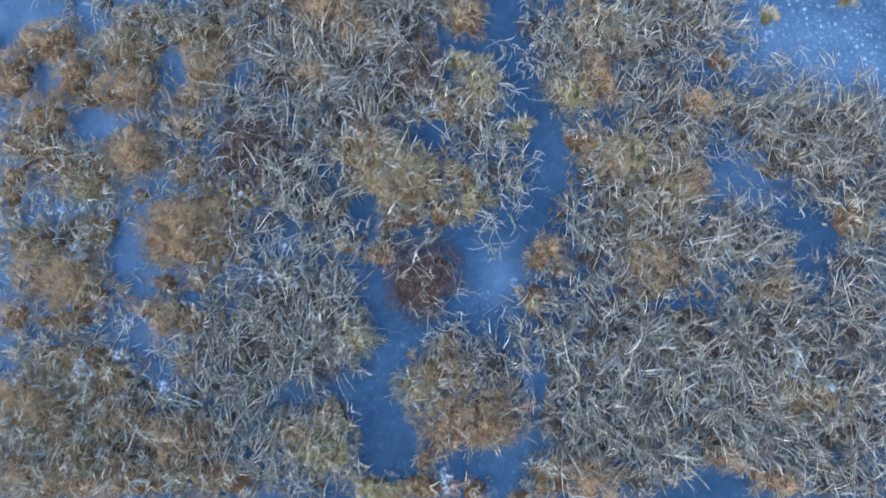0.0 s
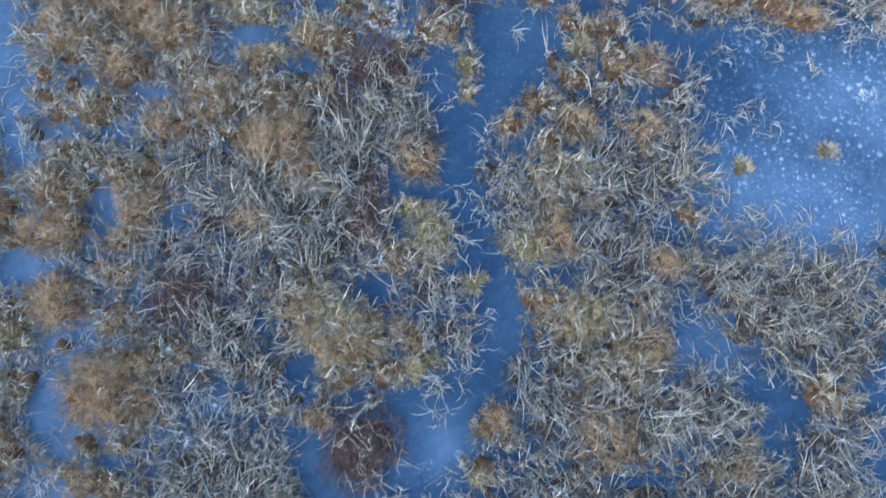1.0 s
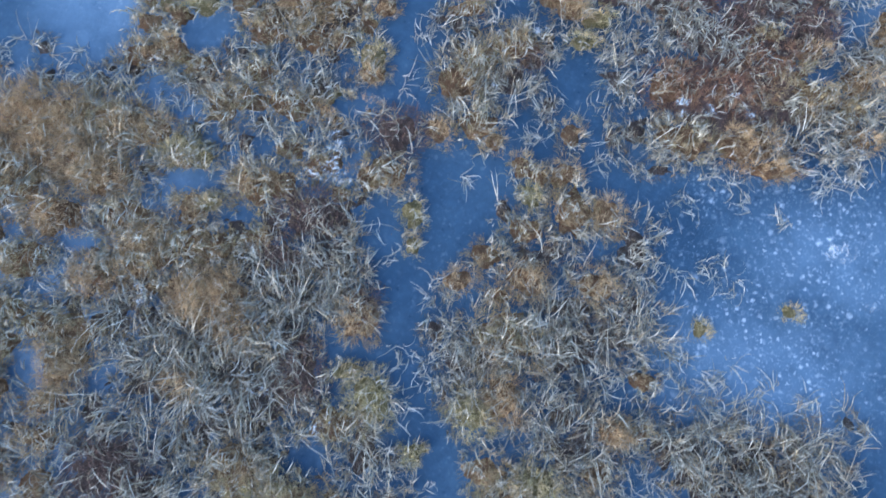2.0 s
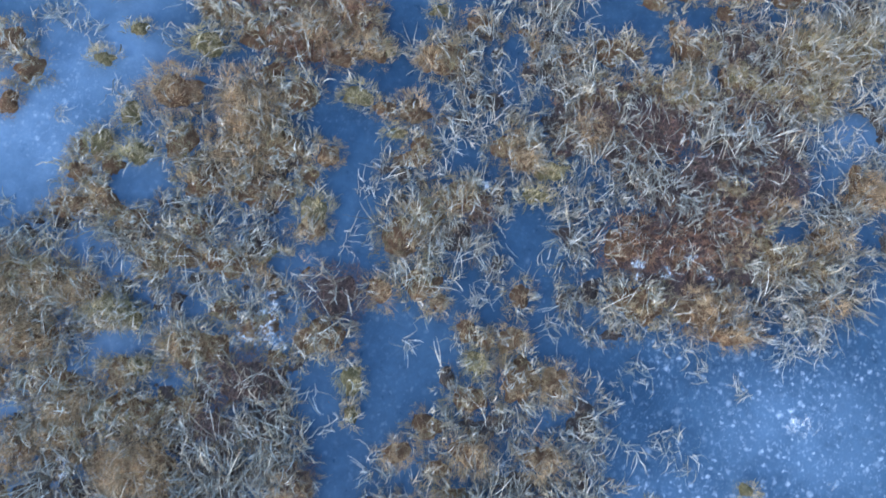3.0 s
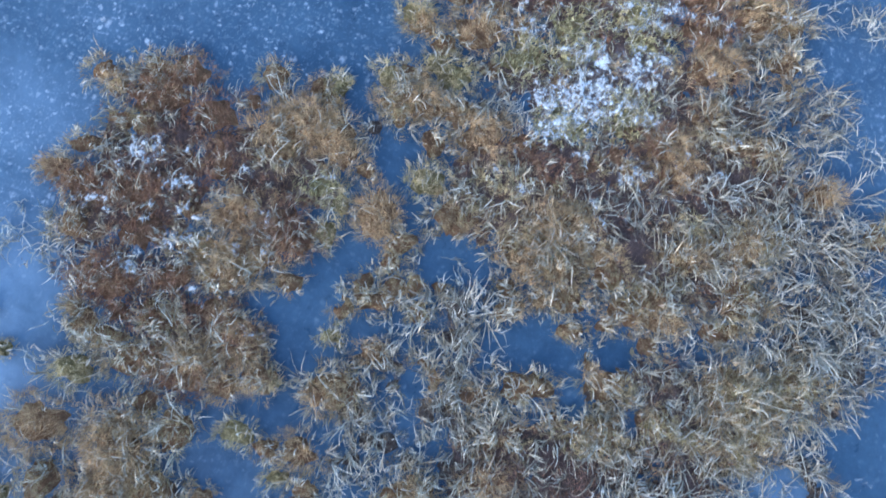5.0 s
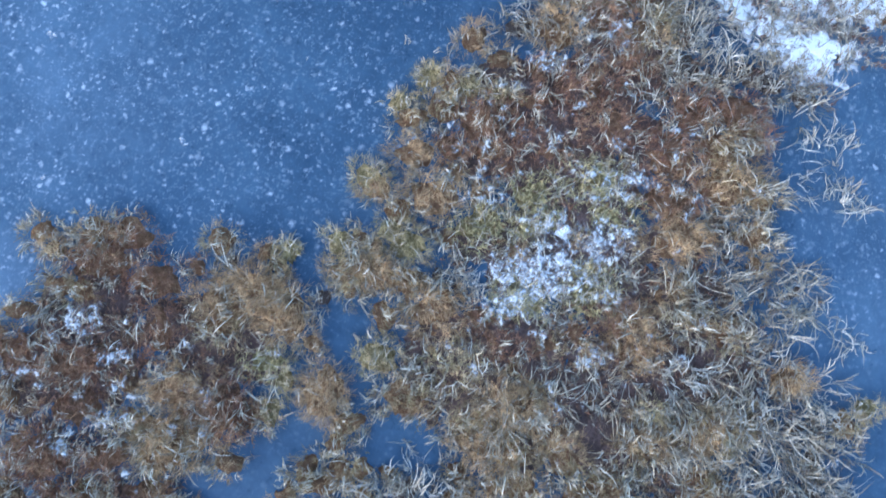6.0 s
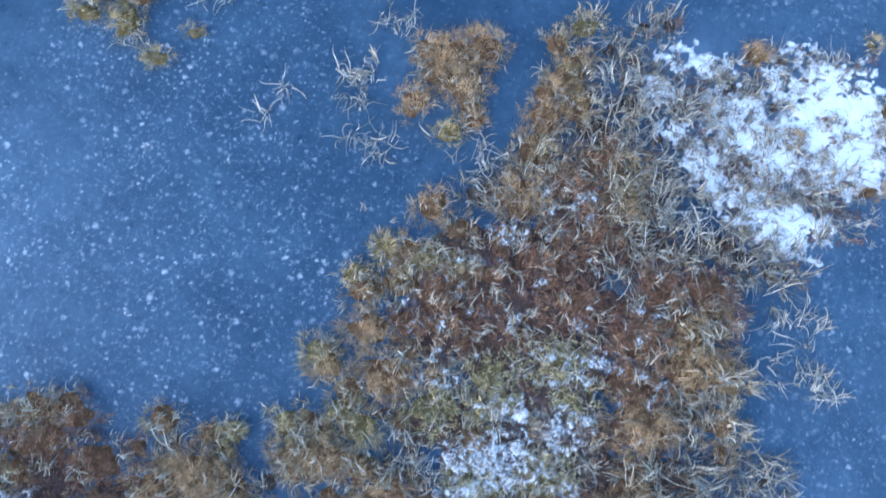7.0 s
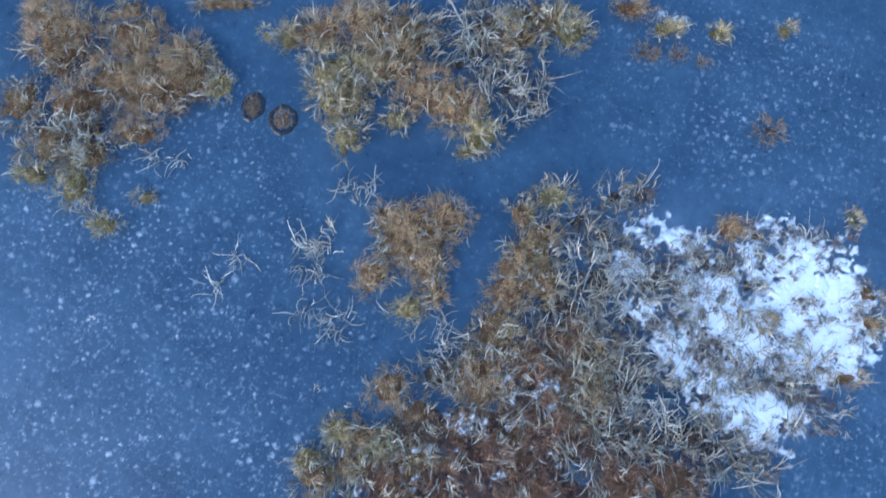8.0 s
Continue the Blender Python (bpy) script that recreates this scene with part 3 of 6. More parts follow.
milk_or_sheen(3.9, 3.8, 1.1, 0.7, 0.55)
milk_or_sheen(0.72, 0.72, 0.26, 0.34, 0.42)
milk_or_sheen(-4.8, 2.6, 0.7, 0.2, 0.60)
milk_or_sheen(3.2, 2.2, 0.4, 0.4, 0.35)
milk_or_sheen(-3.1, 0.3, 0.3, 0.5, 0.40)
milk_or_sheen(-3.5, 6.2, 0.7, 0.9, 0.70)
milk_or_sheen(-3.0, 7.1, 0.7, 0.5, 0.65)
milk_or_sheen(4.5, 5.1, 1.0, 0.6, 0.45)
milk_or_sheen(-2.3, 5.9, 0.3, 0.2, 0.30)
milk_or_sheen(-3.2, 8.0, 0.8, 0.8, 0.65)
milk_or_sheen(-3.5, 9.5, 1.1, 0.6, 0.45)
milk_or_sheen(4.4, 8.0, 0.3, 0.4, 0.50)
frosted(3.9, 3.9, 1.3, 0.8, 1.00)
frosted(0.7, 0.3, 0.3, 0.5, 0.40)
frosted(4.2, 5.2, 1.7, 1.1, 1.10)
frosted(-3.1, 6.5, 1.1, 0.8, 0.50)
frosted(-3.5, 9.2, 1.3, 1.2, 0.70)
frosted(-2.4, 11.5, 3.1, 1.8, 0.85)
frosted(4.4, 12.6, 0.8, 1.6, 0.70)
frosted(-1.5, 12.6, 2.2, 1.8, 0.8)
frosted(3.0, 16.6, 1.8, 1.0, 0.6)
frosted(-1.9, 14.4, 1.1, 1.0, 0.70)
frosted(4.7, 13.6, 0.5, 0.7, 0.70)
frosted(-2.5, 13.4, 1.0, 0.7, 0.80)
milk_or_sheen(2.5, 14.9, 0.8, 0.6, 0.40)
milk_or_sheen(3.7, 14.8, 1.0, 0.9, 0.35)
milk_or_sheen(3.7, 13.8, 0.5, 0.4, 0.35)
# sky sheen on the left pool, painted into the ice colour
milk_or_sheen(-3.2, 11.5, 1.6, 1.2, 0.24)
milk_or_sheen(4.54, 11.91, 0.82, 1.34, 0.16)
# more painted sheen: paler ice in place of a reflection that shifts with the view
milk_or_sheen(-3.14, 12.60, 1.48, 1.05, 0.16)
milk_or_sheen(-1.89, 5.03, 1.64, 0.87, 0.30)
milk_or_sheen(-2.73, 6.08, 0.84, 0.63, 0.35)
milk_or_sheen(-3.63, 1.35, 1.53, 1.30, 0.36)
milk_or_sheen(-3.09, -0.76, 1.47, 0.91, 0.30)
milk_or_sheen(-3.9, 1.0, 1.7, 1.9, 0.50)
milk_or_sheen(-3.5, 3.2, 1.6, 1.8, 0.50)
milk_or_sheen(-2.9, 4.5, 1.5, 1.4, 0.50)

gx = np.concatenate([[-900, -200, -40], np.arange(-8, 9.01, 0.25), [40, 200, 900]])
gy = np.concatenate([[-900, -200, -40], np.arange(-6, 22.01, 0.25), [60, 200, 900]])
mx, my = np.meshgrid(gx, gy)
cloudy = 0 * mx
for x, y, a, b, amount in MILK_OR_SHEEN:
    cloudy = np.maximum(cloudy, amount * np.exp(-(((mx - x) / a) ** 2 + ((my - y) / b) ** 2) ** 1.5))
specks = 0.14 + 0 * mx
for x, y, a, b, amount in FROSTED:
    specks = np.maximum(specks, amount * np.exp(-(((mx - x) / a) ** 2 + ((my - y) / b) ** 2) ** 2))
grid = np.arange(mx.size).reshape(mx.shape)
quads = np.stack([grid[:-1, :-1], grid[:-1, 1:], grid[1:, 1:], grid[1:, :-1]], -1).reshape(-1, 4)
ice = mesh_object("ground_ice", np.stack([mx, my, 0 * mx], -1).reshape(-1, 3), quads, ICE, True)
ice.data.attributes.new("milk_sheen", "FLOAT", "POINT").data.foreach_set("value", cloudy.ravel().astype(np.float32))
ice.data.attributes.new("frost", "FLOAT", "POINT").data.foreach_set("value", specks.ravel().astype(np.float32))
tagged(ice, "slate-blue bog pool ice with white frost specks", "ice", kind="structure")

# ---- open ice between the plants ----
lead(-4.36, 1.91, 0.20, 0.18, 11)
lead(-3.80, 1.54, 0.21, 0.18, 11)
lead(-3.03, 2.14, 0.22, 0.12, 11)
lead(-2.52, 1.52, 0.08, 0.17, 11)
lead(-3.08, 0.33, 0.21, 0.35, 11)
lead(-2.79, -0.54, 0.23, 0.22, 11)
lead(-4.50, 0.97, 0.14, 0.09, 11)
lead(-0.79, 1.10, 0.15, 0.28, 11)
lead(-0.25, 2.08, 0.24, 0.12, 11)
lead(-2.26, -0.09, 0.20, 0.12, 11)
lead(0.26, 3.54, 0.19, 0.44, 11)
lead(0.53, 2.71, 0.15, 0.37, 11)
lead(0.99, 2.19, 0.23, 0.33, 11)
lead(0.75, 1.30, 0.48, 0.29, 11)
lead(0.67, 0.77, 0.37, 0.46, 11)
lead(-0.53, 0.43, 0.18, 0.23, 11)
lead(-0.28, 0.06, 0.24, 0.15, 11)
lead(-0.36, -0.68, 0.33, 0.35, 11)
lead(-0.03, -1.16, 0.35, 0.34, 11)
lead(0.91, -1.12, 0.51, 0.19, 11)
lead(3.11, 2.21, 0.22, 0.18, 11)
lead(3.97, 1.72, 0.30, 0.32, 11)
lead(3.22, -0.89, 0.40, 0.16, 11)
lead(2.63, 0.80, 0.48, 0.07, 11)
lead(1.30, -0.17, 0.15, 0.41, 11)
lead(-3.05, 2.23, 0.17, 0.27, 13)
lead(-0.23, 2.10, 0.23, 0.15, 13)
lead(-0.74, 1.17, 0.15, 0.22, 13)
lead(1.03, 5.69, 0.23, 0.20, 13)
lead(1.59, 6.21, 0.21, 0.30, 13)
lead(0.59, 4.97, 0.52, 0.35, 13)
lead(-2.27, 5.09, 0.23, 0.14, 13)
lead(-2.01, 4.38, 0.25, 0.15, 13)
lead(-0.23, 8.11, 0.23, 0.24, 14)
lead(-0.69, 6.94, 0.24, 0.26, 14)
lead(-0.26, 6.14, 0.23, 0.32, 14)
lead(-2.35, 5.85, 0.25, 0.19, 14)
lead(1.94, 8.66, 0.33, 0.21, 14)
lead(2.58, 8.79, 0.21, 0.15, 14)
lead(2.33, 8.32, 0.13, 0.24, 14)
lead(0.93, 8.10, 0.14, 0.18, 14)
lead(0.68, 6.85, 0.18, 0.16, 14)
lead(1.43, 6.33, 0.21, 0.20, 14)
lead(4.20, 7.76, 0.25, 0.23, 14)
lead(3.91, 6.91, 0.22, 0.10, 14)
lead(-2.13, 4.39, 0.22, 0.11, 14)
lead(-1.47, 4.88, 0.14, 0.11, 14)
lead(-0.73, 5.45, 0.21, 0.14, 14)
lead(-0.15, 4.34, 0.19, 0.35, 14)
lead(4.28, 8.01, 0.40, 0.31, 15)
lead(2.91, 8.26, 0.09, 0.15, 15)
lead(0.90, 9.15, 0.21, 0.16, 15)
lead(-0.33, 10.48, 0.12, 0.21, 17)
lead(0.16, 10.02, 0.18, 0.23, 17)
lead(-0.01, 9.07, 0.13, 0.28, 17)
lead(-0.16, 8.60, 0.26, 0.18, 17)
lead(0.88, 9.35, 0.26, 0.11, 17)
lead(0.92, 14.69, 0.18, 0.43, 19)
lead(0.44, 13.44, 0.28, 0.12, 19)

# ---- plants ----
moss_mat(1.65, 12.38, 1.26, 0.79, 17)
moss_mat(2.14, 11.37, 1.34, 0.72, 17)
moss_mat(1.67, 10.23, 0.86, 0.55, 17)
moss_mat(3.10, 10.76, 0.87, 0.76, 17)
moss_mat(-1.99, 9.34, 0.80, 0.75, 17)
moss_mat(-0.86, 9.57, 0.60, 0.60, 17)
moss_mat(2.02, 13.24, 0.80, 0.48, 17)
moss_mat(2.87, 10.13, 1.19, 1.08, 15)
moss_mat(1.39, 10.07, 0.81, 0.65, 15)
moss_mat(2.17, 7.64, 0.83, 0.62, 15)
moss_mat(3.38, 8.39, 0.68, 0.73, 15)
moss_mat(-1.04, 7.95, 0.57, 0.42, 15)
moss_mat(3.12, 6.82, 0.94, 0.66, 14)
peat_mat(3.23, 8.25, 0.96, 0.57, 14)
peat_mat(-1.39, 6.49, 0.66, 0.60, 14)
moss_mat(3.15, 6.43, 0.95, 0.44, 14)
peat_mat(-0.89, 3.82, 0.84, 0.89, 13)
moss_mat(-3.56, 4.44, 0.62, 0.45, 13)
peat_mat(-2.21, 3.22, 0.82, 0.66, 13)
peat_mat(2.98, 0.27, 1.34, 0.99, 11)
peat_mat(-1.30, 2.42, 0.96, 0.78, 11)
peat_mat(-1.49, -0.28, 0.74, 0.57, 11)
peat_mat(1.91, 1.86, 0.60, 0.78, 11)
peat_mat(-3.19, -1.34, 0.94, 0.61, 11)
peat_mat(2.42, 1.28, 0.77, 0.42, 11)
peat_mat(3.81, 2.72, 0.74, 0.43, 11)
peat_mat(-0.53, 1.63, 0.65, 0.53, 11)
peat_mat(2.24, -0.67, 0.63, 0.40, 10)
peat_mat(4.17, 0.14, 0.64, 0.64, 11)
peat_mat(-2.18, -1.49, 0.72, 0.44, 10)
brown(-4.39, 2.29, 0.39, 0.26, 11)
brown(-4.70, 1.85, 0.29, 0.39, 11)
brown(-3.50, 1.92, 0.39, 0.26, 11)
tan(-3.55, 2.36, 0.46, 0.29, 11)
tan(-2.89, 2.69, 0.53, 0.30, 11)
brown(-2.80, 2.32, 0.36, 0.26, 11)
brown(-4.03, 1.85, 0.14, 0.14, 11)
tan(-3.46, 2.74, 0.33, 0.17, 11)
strewn(-4.02, 2.62, 0.42, 0.18, 11)
brown(-4.25, 1.43, 0.35, 0.29, 11)
tan(-4.32, 1.14, 0.38, 0.32, 11)
tan(-3.81, 1.02, 0.48, 0.29, 11)
olive(-3.61, 0.82, 0.32, 0.19, 11)
brown(-4.39, 0.73, 0.19, 0.38, 11)
brown(-3.25, 1.29, 0.32, 0.29, 11)
straw(-2.99, 1.56, 0.39, 0.29, 11)
brown(-2.74, 1.67, 0.26, 0.19, 11)
heather(-2.08, 1.55, 0.45, 0.39, 11)
straw(-2.30, 1.97, 0.46, 0.33, 11)
straw(-1.68, 2.48, 0.46, 0.59, 11)
straw(-2.07, 2.85, 0.40, 0.37, 11)
brown(-1.59, 3.21, 0.37, 0.20, 11)
straw(-1.31, 2.80, 0.53, 0.47, 11)
brown(-1.55, 2.47, 0.26, 0.20, 11)
straw(-0.81, 2.45, 0.46, 0.53, 11)
heather(-0.51, 2.77, 0.27, 0.37, 11)
brown(-1.17, 3.03, 0.33, 0.20, 11)
straw(-0.78, 3.24, 0.40, 0.34, 11)
brown(-0.10, 3.44, 0.24, 0.27, 11)
olive(-0.10, 2.93, 0.20, 0.12, 11)
olive(0.18, 2.71, 0.27, 0.33, 11)
tan(-0.13, 2.40, 0.30, 0.26, 11)
tan(-0.92, 1.80, 0.39, 0.36, 11)
olive(-0.51, 1.57, 0.52, 0.39, 11)
brown(-0.54, 1.41, 0.32, 0.26, 11)
olive(0.35, 1.46, 0.23, 0.23, 11)
straw(0.24, 2.25, 0.30, 0.36, 11)
straw(0.54, 1.77, 0.26, 0.36, 11)
tan(0.08, 1.29, 0.29, 0.19, 11)
straw(-1.68, 1.41, 0.39, 0.39, 11)
straw(-1.35, 1.10, 0.42, 0.29, 11)
tan(-2.08, 1.02, 0.48, 0.22, 11)
brown(-2.45, 0.83, 0.48, 0.19, 11)
brown(-2.48, 0.47, 0.57, 0.32, 11)
straw(-1.99, 0.62, 0.32, 0.25, 11)
straw(-1.01, 1.05, 0.26, 0.32, 11)
strewn(-1.68, 0.51, 0.52, 0.29, 11)
straw(-1.38, 0.03, 0.69, 0.44, 11)
straw(-1.56, -0.47, 0.69, 0.44, 11)
straw(-0.93, 0.11, 0.32, 0.44, 11)
olive(-0.58, -0.17, 0.25, 0.25, 11)
straw(-0.92, -0.46, 0.37, 0.31, 11)
brown(-0.52, 0.69, 0.19, 0.16, 11)
heather(-0.04, 0.54, 0.42, 0.43, 11)
strewn(0.24, 0.16, 0.23, 0.14, 11)
brown(-3.70, -0.06, 0.44, 0.31, 11)
tan(-4.06, 0.16, 0.34, 0.28, 11)
straw(-3.58, 0.37, 0.44, 0.25, 11)
brown(-3.39, -0.24, 0.40, 0.25, 11)
strewn(-3.98, -0.29, 0.28, 0.17, 11)
brown(-4.03, -0.59, 0.20, 0.20, 11)
brown(-2.61, -0.35, 0.34, 0.24, 11)
tan(-2.27, -0.29, 0.28, 0.25, 11)
tan(-3.51, -0.55, 0.37, 0.15, 11)
tan(-3.37, -0.89, 0.55, 0.25, 11)
brown(-3.61, -1.28, 0.37, 0.24, 11)
tan(-2.98, -1.05, 0.49, 0.25, 11)
strewn(-2.56, -0.78, 0.28, 0.22, 11)
tan(-3.54, -1.54, 0.49, 0.30, 10)
tan(-2.97, -1.74, 0.54, 0.36, 10)
brown(-2.11, -1.42, 0.34, 0.27, 10)
straw(-2.51, -1.32, 0.37, 0.31, 11)
straw(-1.83, -1.03, 0.49, 0.43, 11)
straw(-1.31, -1.32, 0.49, 0.37, 10)
tan(-1.67, -1.75, 0.49, 0.24, 10)
brown(-1.03, -1.16, 0.25, 0.18, 10)
tan(-0.65, -0.95, 0.31, 0.19, 11)
olive(-0.66, -1.29, 0.37, 0.28, 10)
straw(-0.79, -1.61, 0.43, 0.24, 10)
tan(-3.39, -2.09, 0.48, 0.30, 10)
tan(-2.42, -1.91, 0.48, 0.24, 10)
olive(-0.06, -1.56, 0.34, 0.18, 10)
brown(0.75, -0.75, 0.59, 0.34, 22)
tan(0.35, -0.31, 0.38, 0.25, 11)
straw(0.79, -0.14, 0.32, 0.25, 11)
olive(0.14, -0.55, 0.25, 0.22, 11)
brown(0.38, -1.48, 0.37, 0.15, 10)
tan(1.63, -1.14, 0.31, 0.28, 10)
brown(2.02, -1.10, 0.28, 0.25, 10)
olive(1.15, 2.81, 0.27, 0.27, 11)
straw(0.67, 3.46, 0.20, 0.30, 11)
straw(0.96, 3.26, 0.27, 0.34, 11)
brown(1.40, 3.02, 0.24, 0.30, 11)
tan(1.34, 3.59, 0.48, 0.37, 11)
straw(1.89, 3.64, 0.55, 0.44, 11)
straw(2.39, 3.90, 0.48, 0.31, 11)
straw(1.86, 3.04, 0.40, 0.34, 11)
tan(2.70, 3.48, 0.19, 0.14, 11)
brown(2.55, 2.96, 0.19, 0.15, 11)
olive(0.75, 2.32, 0.19, 0.13, 11)
straw(2.15, 2.72, 0.54, 0.34, 11)
tan(1.39, 2.31, 0.32, 0.21, 11)
olive(1.85, 2.28, 0.40, 0.27, 11)
brown(1.76, 2.10, 0.26, 0.15, 11)
brown(2.52, 2.10, 0.30, 0.25, 11)
tan(2.28, 1.86, 0.40, 0.36, 11)
straw(1.84, 1.78, 0.33, 0.26, 11)
strewn(2.83, 2.49, 0.30, 0.24, 11)
straw(3.20, 2.92, 0.41, 0.34, 11)
straw(3.84, 2.98, 0.61, 0.37, 11)
straw(3.71, 2.52, 0.50, 0.30, 11)
straw(4.36, 3.05, 0.41, 0.48, 11)
straw(4.21, 2.49, 0.47, 0.34, 11)
heather(4.59, 2.37, 0.17, 0.17, 11)
tan(4.32, 2.04, 0.27, 0.27, 11)
straw(2.51, 1.48, 0.72, 0.39, 11)
brown(2.25, 1.19, 0.33, 0.26, 11)
straw(1.71, 1.21, 0.39, 0.36, 11)
brown(1.18, 1.11, 0.16, 0.16, 11)
straw(3.22, 1.56, 0.49, 0.33, 11)
strewn(3.26, 2.00, 0.36, 0.18, 11)
tan(3.58, 1.14, 0.39, 0.18, 11)
straw(4.37, 1.53, 0.40, 0.33, 11)
olive(0.91, 0.62, 0.10, 0.09, 11)
olive(1.15, 0.49, 0.12, 0.08, 11)
strewn(0.92, 0.34, 0.17, 0.17, 11)
straw(1.28, 0.24, 0.29, 0.25, 11)
straw(1.79, 0.71, 0.48, 0.23, 11)
straw(2.09, 0.33, 0.64, 0.38, 11)
straw(2.94, 0.55, 0.64, 0.39, 11)
straw(3.79, 0.83, 0.65, 0.32, 11)
straw(4.55, 0.97, 0.39, 0.42, 11)
straw(1.35, -0.16, 0.32, 0.35, 11)
straw(1.94, -0.22, 0.57, 0.38, 11)
straw(2.72, -0.01, 0.57, 0.45, 11)
straw(3.51, 0.25, 0.51, 0.38, 11)
tan(4.11, 0.10, 0.51, 0.29, 11)
straw(4.61, 0.40, 0.39, 0.32, 11)
straw(2.24, -0.67, 0.56, 0.38, 10)
straw(2.96, -0.48, 0.57, 0.38, 10)
straw(3.60, -0.25, 0.48, 0.35, 10)
straw(4.22, -0.30, 0.51, 0.32, 10)
straw(4.75, -0.15, 0.35, 0.35, 10)
straw(1.56, -0.60, 0.25, 0.28, 10)
brown(3.27, -0.65, 0.20, 0.16, 10)
brown(3.87, -0.76, 0.25, 0.16, 10)
straw(2.41, -1.05, 0.37, 0.19, 10)
straw(2.73, -0.86, 0.31, 0.19, 10)
straw(4.43, -0.68, 0.51, 0.22, 10)
brown(-3.58, 4.62, 0.68, 0.37, 14)
tan(-3.80, 3.90, 0.55, 0.37, 13)
brown(-3.24, 3.77, 0.37, 0.23, 13)
tan(-3.01, 4.76, 0.44, 0.37, 14)
tan(-3.38, 3.29, 0.35, 0.20, 13)
brown(-3.81, 3.11, 0.15, 0.15, 13)
tan(-3.49, 2.75, 0.36, 0.17, 13)
straw(-2.99, 5.32, 0.28, 0.14, 14)
straw(-2.24, 5.38, 0.41, 0.22, 14)
brown(-4.41, 5.01, 0.25, 0.12, 14)
olive(-2.26, 4.63, 0.31, 0.21, 13)
tan(-1.99, 5.13, 0.31, 0.20, 14)
straw(-1.70, 4.83, 0.25, 0.22, 13)
tan(-1.28, 5.36, 0.35, 0.22, 14)
straw(-1.04, 5.60, 0.32, 0.22, 14)
olive(-0.85, 5.53, 0.16, 0.11, 14)
brown(-0.57, 5.87, 0.19, 0.16, 14)
straw(-0.87, 5.15, 0.35, 0.22, 13)
tan(-1.70, 5.60, 0.32, 0.18, 14)
olive(-1.85, 4.19, 0.22, 0.14, 13)
tan(-1.35, 4.49, 0.40, 0.28, 13)
heather(-0.84, 4.34, 0.37, 0.28, 13)
heather(-1.02, 3.88, 0.26, 0.17, 13)
heather(-0.17, 5.31, 0.35, 0.29, 13)
tan(-0.24, 4.87, 0.31, 0.28, 13)
brown(-0.76, 5.42, 0.32, 0.19, 14)
strewn(-0.29, 4.42, 0.14, 0.11, 13)
straw(-0.46, 3.98, 0.37, 0.37, 13)
heather(-0.07, 3.55, 0.23, 0.24, 13)
straw(-0.76, 3.56, 0.40, 0.34, 13)
straw(-0.28, 3.59, 0.24, 0.31, 13)
brown(-1.50, 3.33, 0.39, 0.33, 13)
tan(-2.31, 3.55, 0.46, 0.30, 13)
straw(-2.67, 3.81, 0.31, 0.15, 13)
tan(-1.85, 3.77, 0.31, 0.24, 13)
straw(-2.68, 3.17, 0.30, 0.24, 13)
straw(-2.22, 3.86, 0.24, 0.18, 13)
olive(0.16, 4.57, 0.15, 0.21, 13)
olive(0.23, 4.25, 0.09, 0.14, 13)
tan(0.30, 5.99, 0.32, 0.32, 14)
straw(0.75, 6.10, 0.42, 0.29, 14)
tan(0.56, 5.61, 0.29, 0.26, 14)
brown(0.21, 5.44, 0.19, 0.18, 13)
brown(0.78, 5.47, 0.13, 0.13, 13)
strewn(1.20, 5.61, 0.16, 0.16, 13)
tan(1.52, 5.72, 0.16, 0.18, 13)
straw(1.81, 6.36, 0.25, 0.26, 14)
russet(2.45, 6.45, 0.42, 0.29, 14)
russet(2.95, 6.51, 0.46, 0.26, 14)
straw(2.19, 5.91, 0.29, 0.26, 13)
tan(2.64, 5.93, 0.42, 0.25, 13)
brown(3.27, 6.02, 0.39, 0.26, 13)
straw(2.43, 5.57, 0.29, 0.14, 13)
tan(3.76, 6.70, 0.53, 0.33, 14)
straw(3.77, 6.26, 0.42, 0.29, 13)
straw(4.28, 6.45, 0.33, 0.39, 14)
brown(4.30, 6.96, 0.26, 0.20, 14)
strewn(4.23, 5.90, 0.32, 0.24, 13)
brown(3.60, 5.85, 0.32, 0.14, 13)
olive(1.27, 5.02, 0.16, 0.13, 13)
brown(1.52, 5.29, 0.21, 0.18, 13)
tan(1.70, 4.94, 0.28, 0.32, 13)
brown(2.04, 4.99, 0.20, 0.25, 13)
tan(1.27, 4.66, 0.28, 0.18, 13)
straw(1.51, 4.45, 0.41, 0.22, 13)
brown(0.74, 4.02, 0.22, 0.15, 13)
tan(0.96, 4.32, 0.24, 0.17, 13)
straw(2.33, 4.70, 0.25, 0.35, 13)
brown(1.39, 4.18, 0.28, 0.19, 13)
brown(2.07, 4.28, 0.25, 0.22, 13)
straw(1.84, 4.00, 0.34, 0.22, 13)
strewn(0.52, 3.84, 0.12, 0.22, 13)
straw(2.49, 4.15, 0.28, 0.22, 13)
olive(3.16, 4.10, 0.11, 0.11, 13)
olive(3.99, 4.47, 0.11, 0.10, 13)
strewn(3.19, 4.65, 0.34, 0.20, 13)
strewn(3.81, 5.30, 0.13, 0.10, 13)
strewn(2.73, 5.23, 0.23, 0.17, 13)
strewn(0.54, 5.08, 0.09, 0.05, 13)
strewn(3.40, 5.45, 0.15, 0.09, 13)
brown(-3.80, 6.35, 0.18, 0.18, 14)
tan(-3.70, 6.73, 0.23, 0.24, 14)
tan(-3.98, 6.99, 0.27, 0.21, 14)
olive(-3.02, 7.01, 0.17, 0.11, 14)
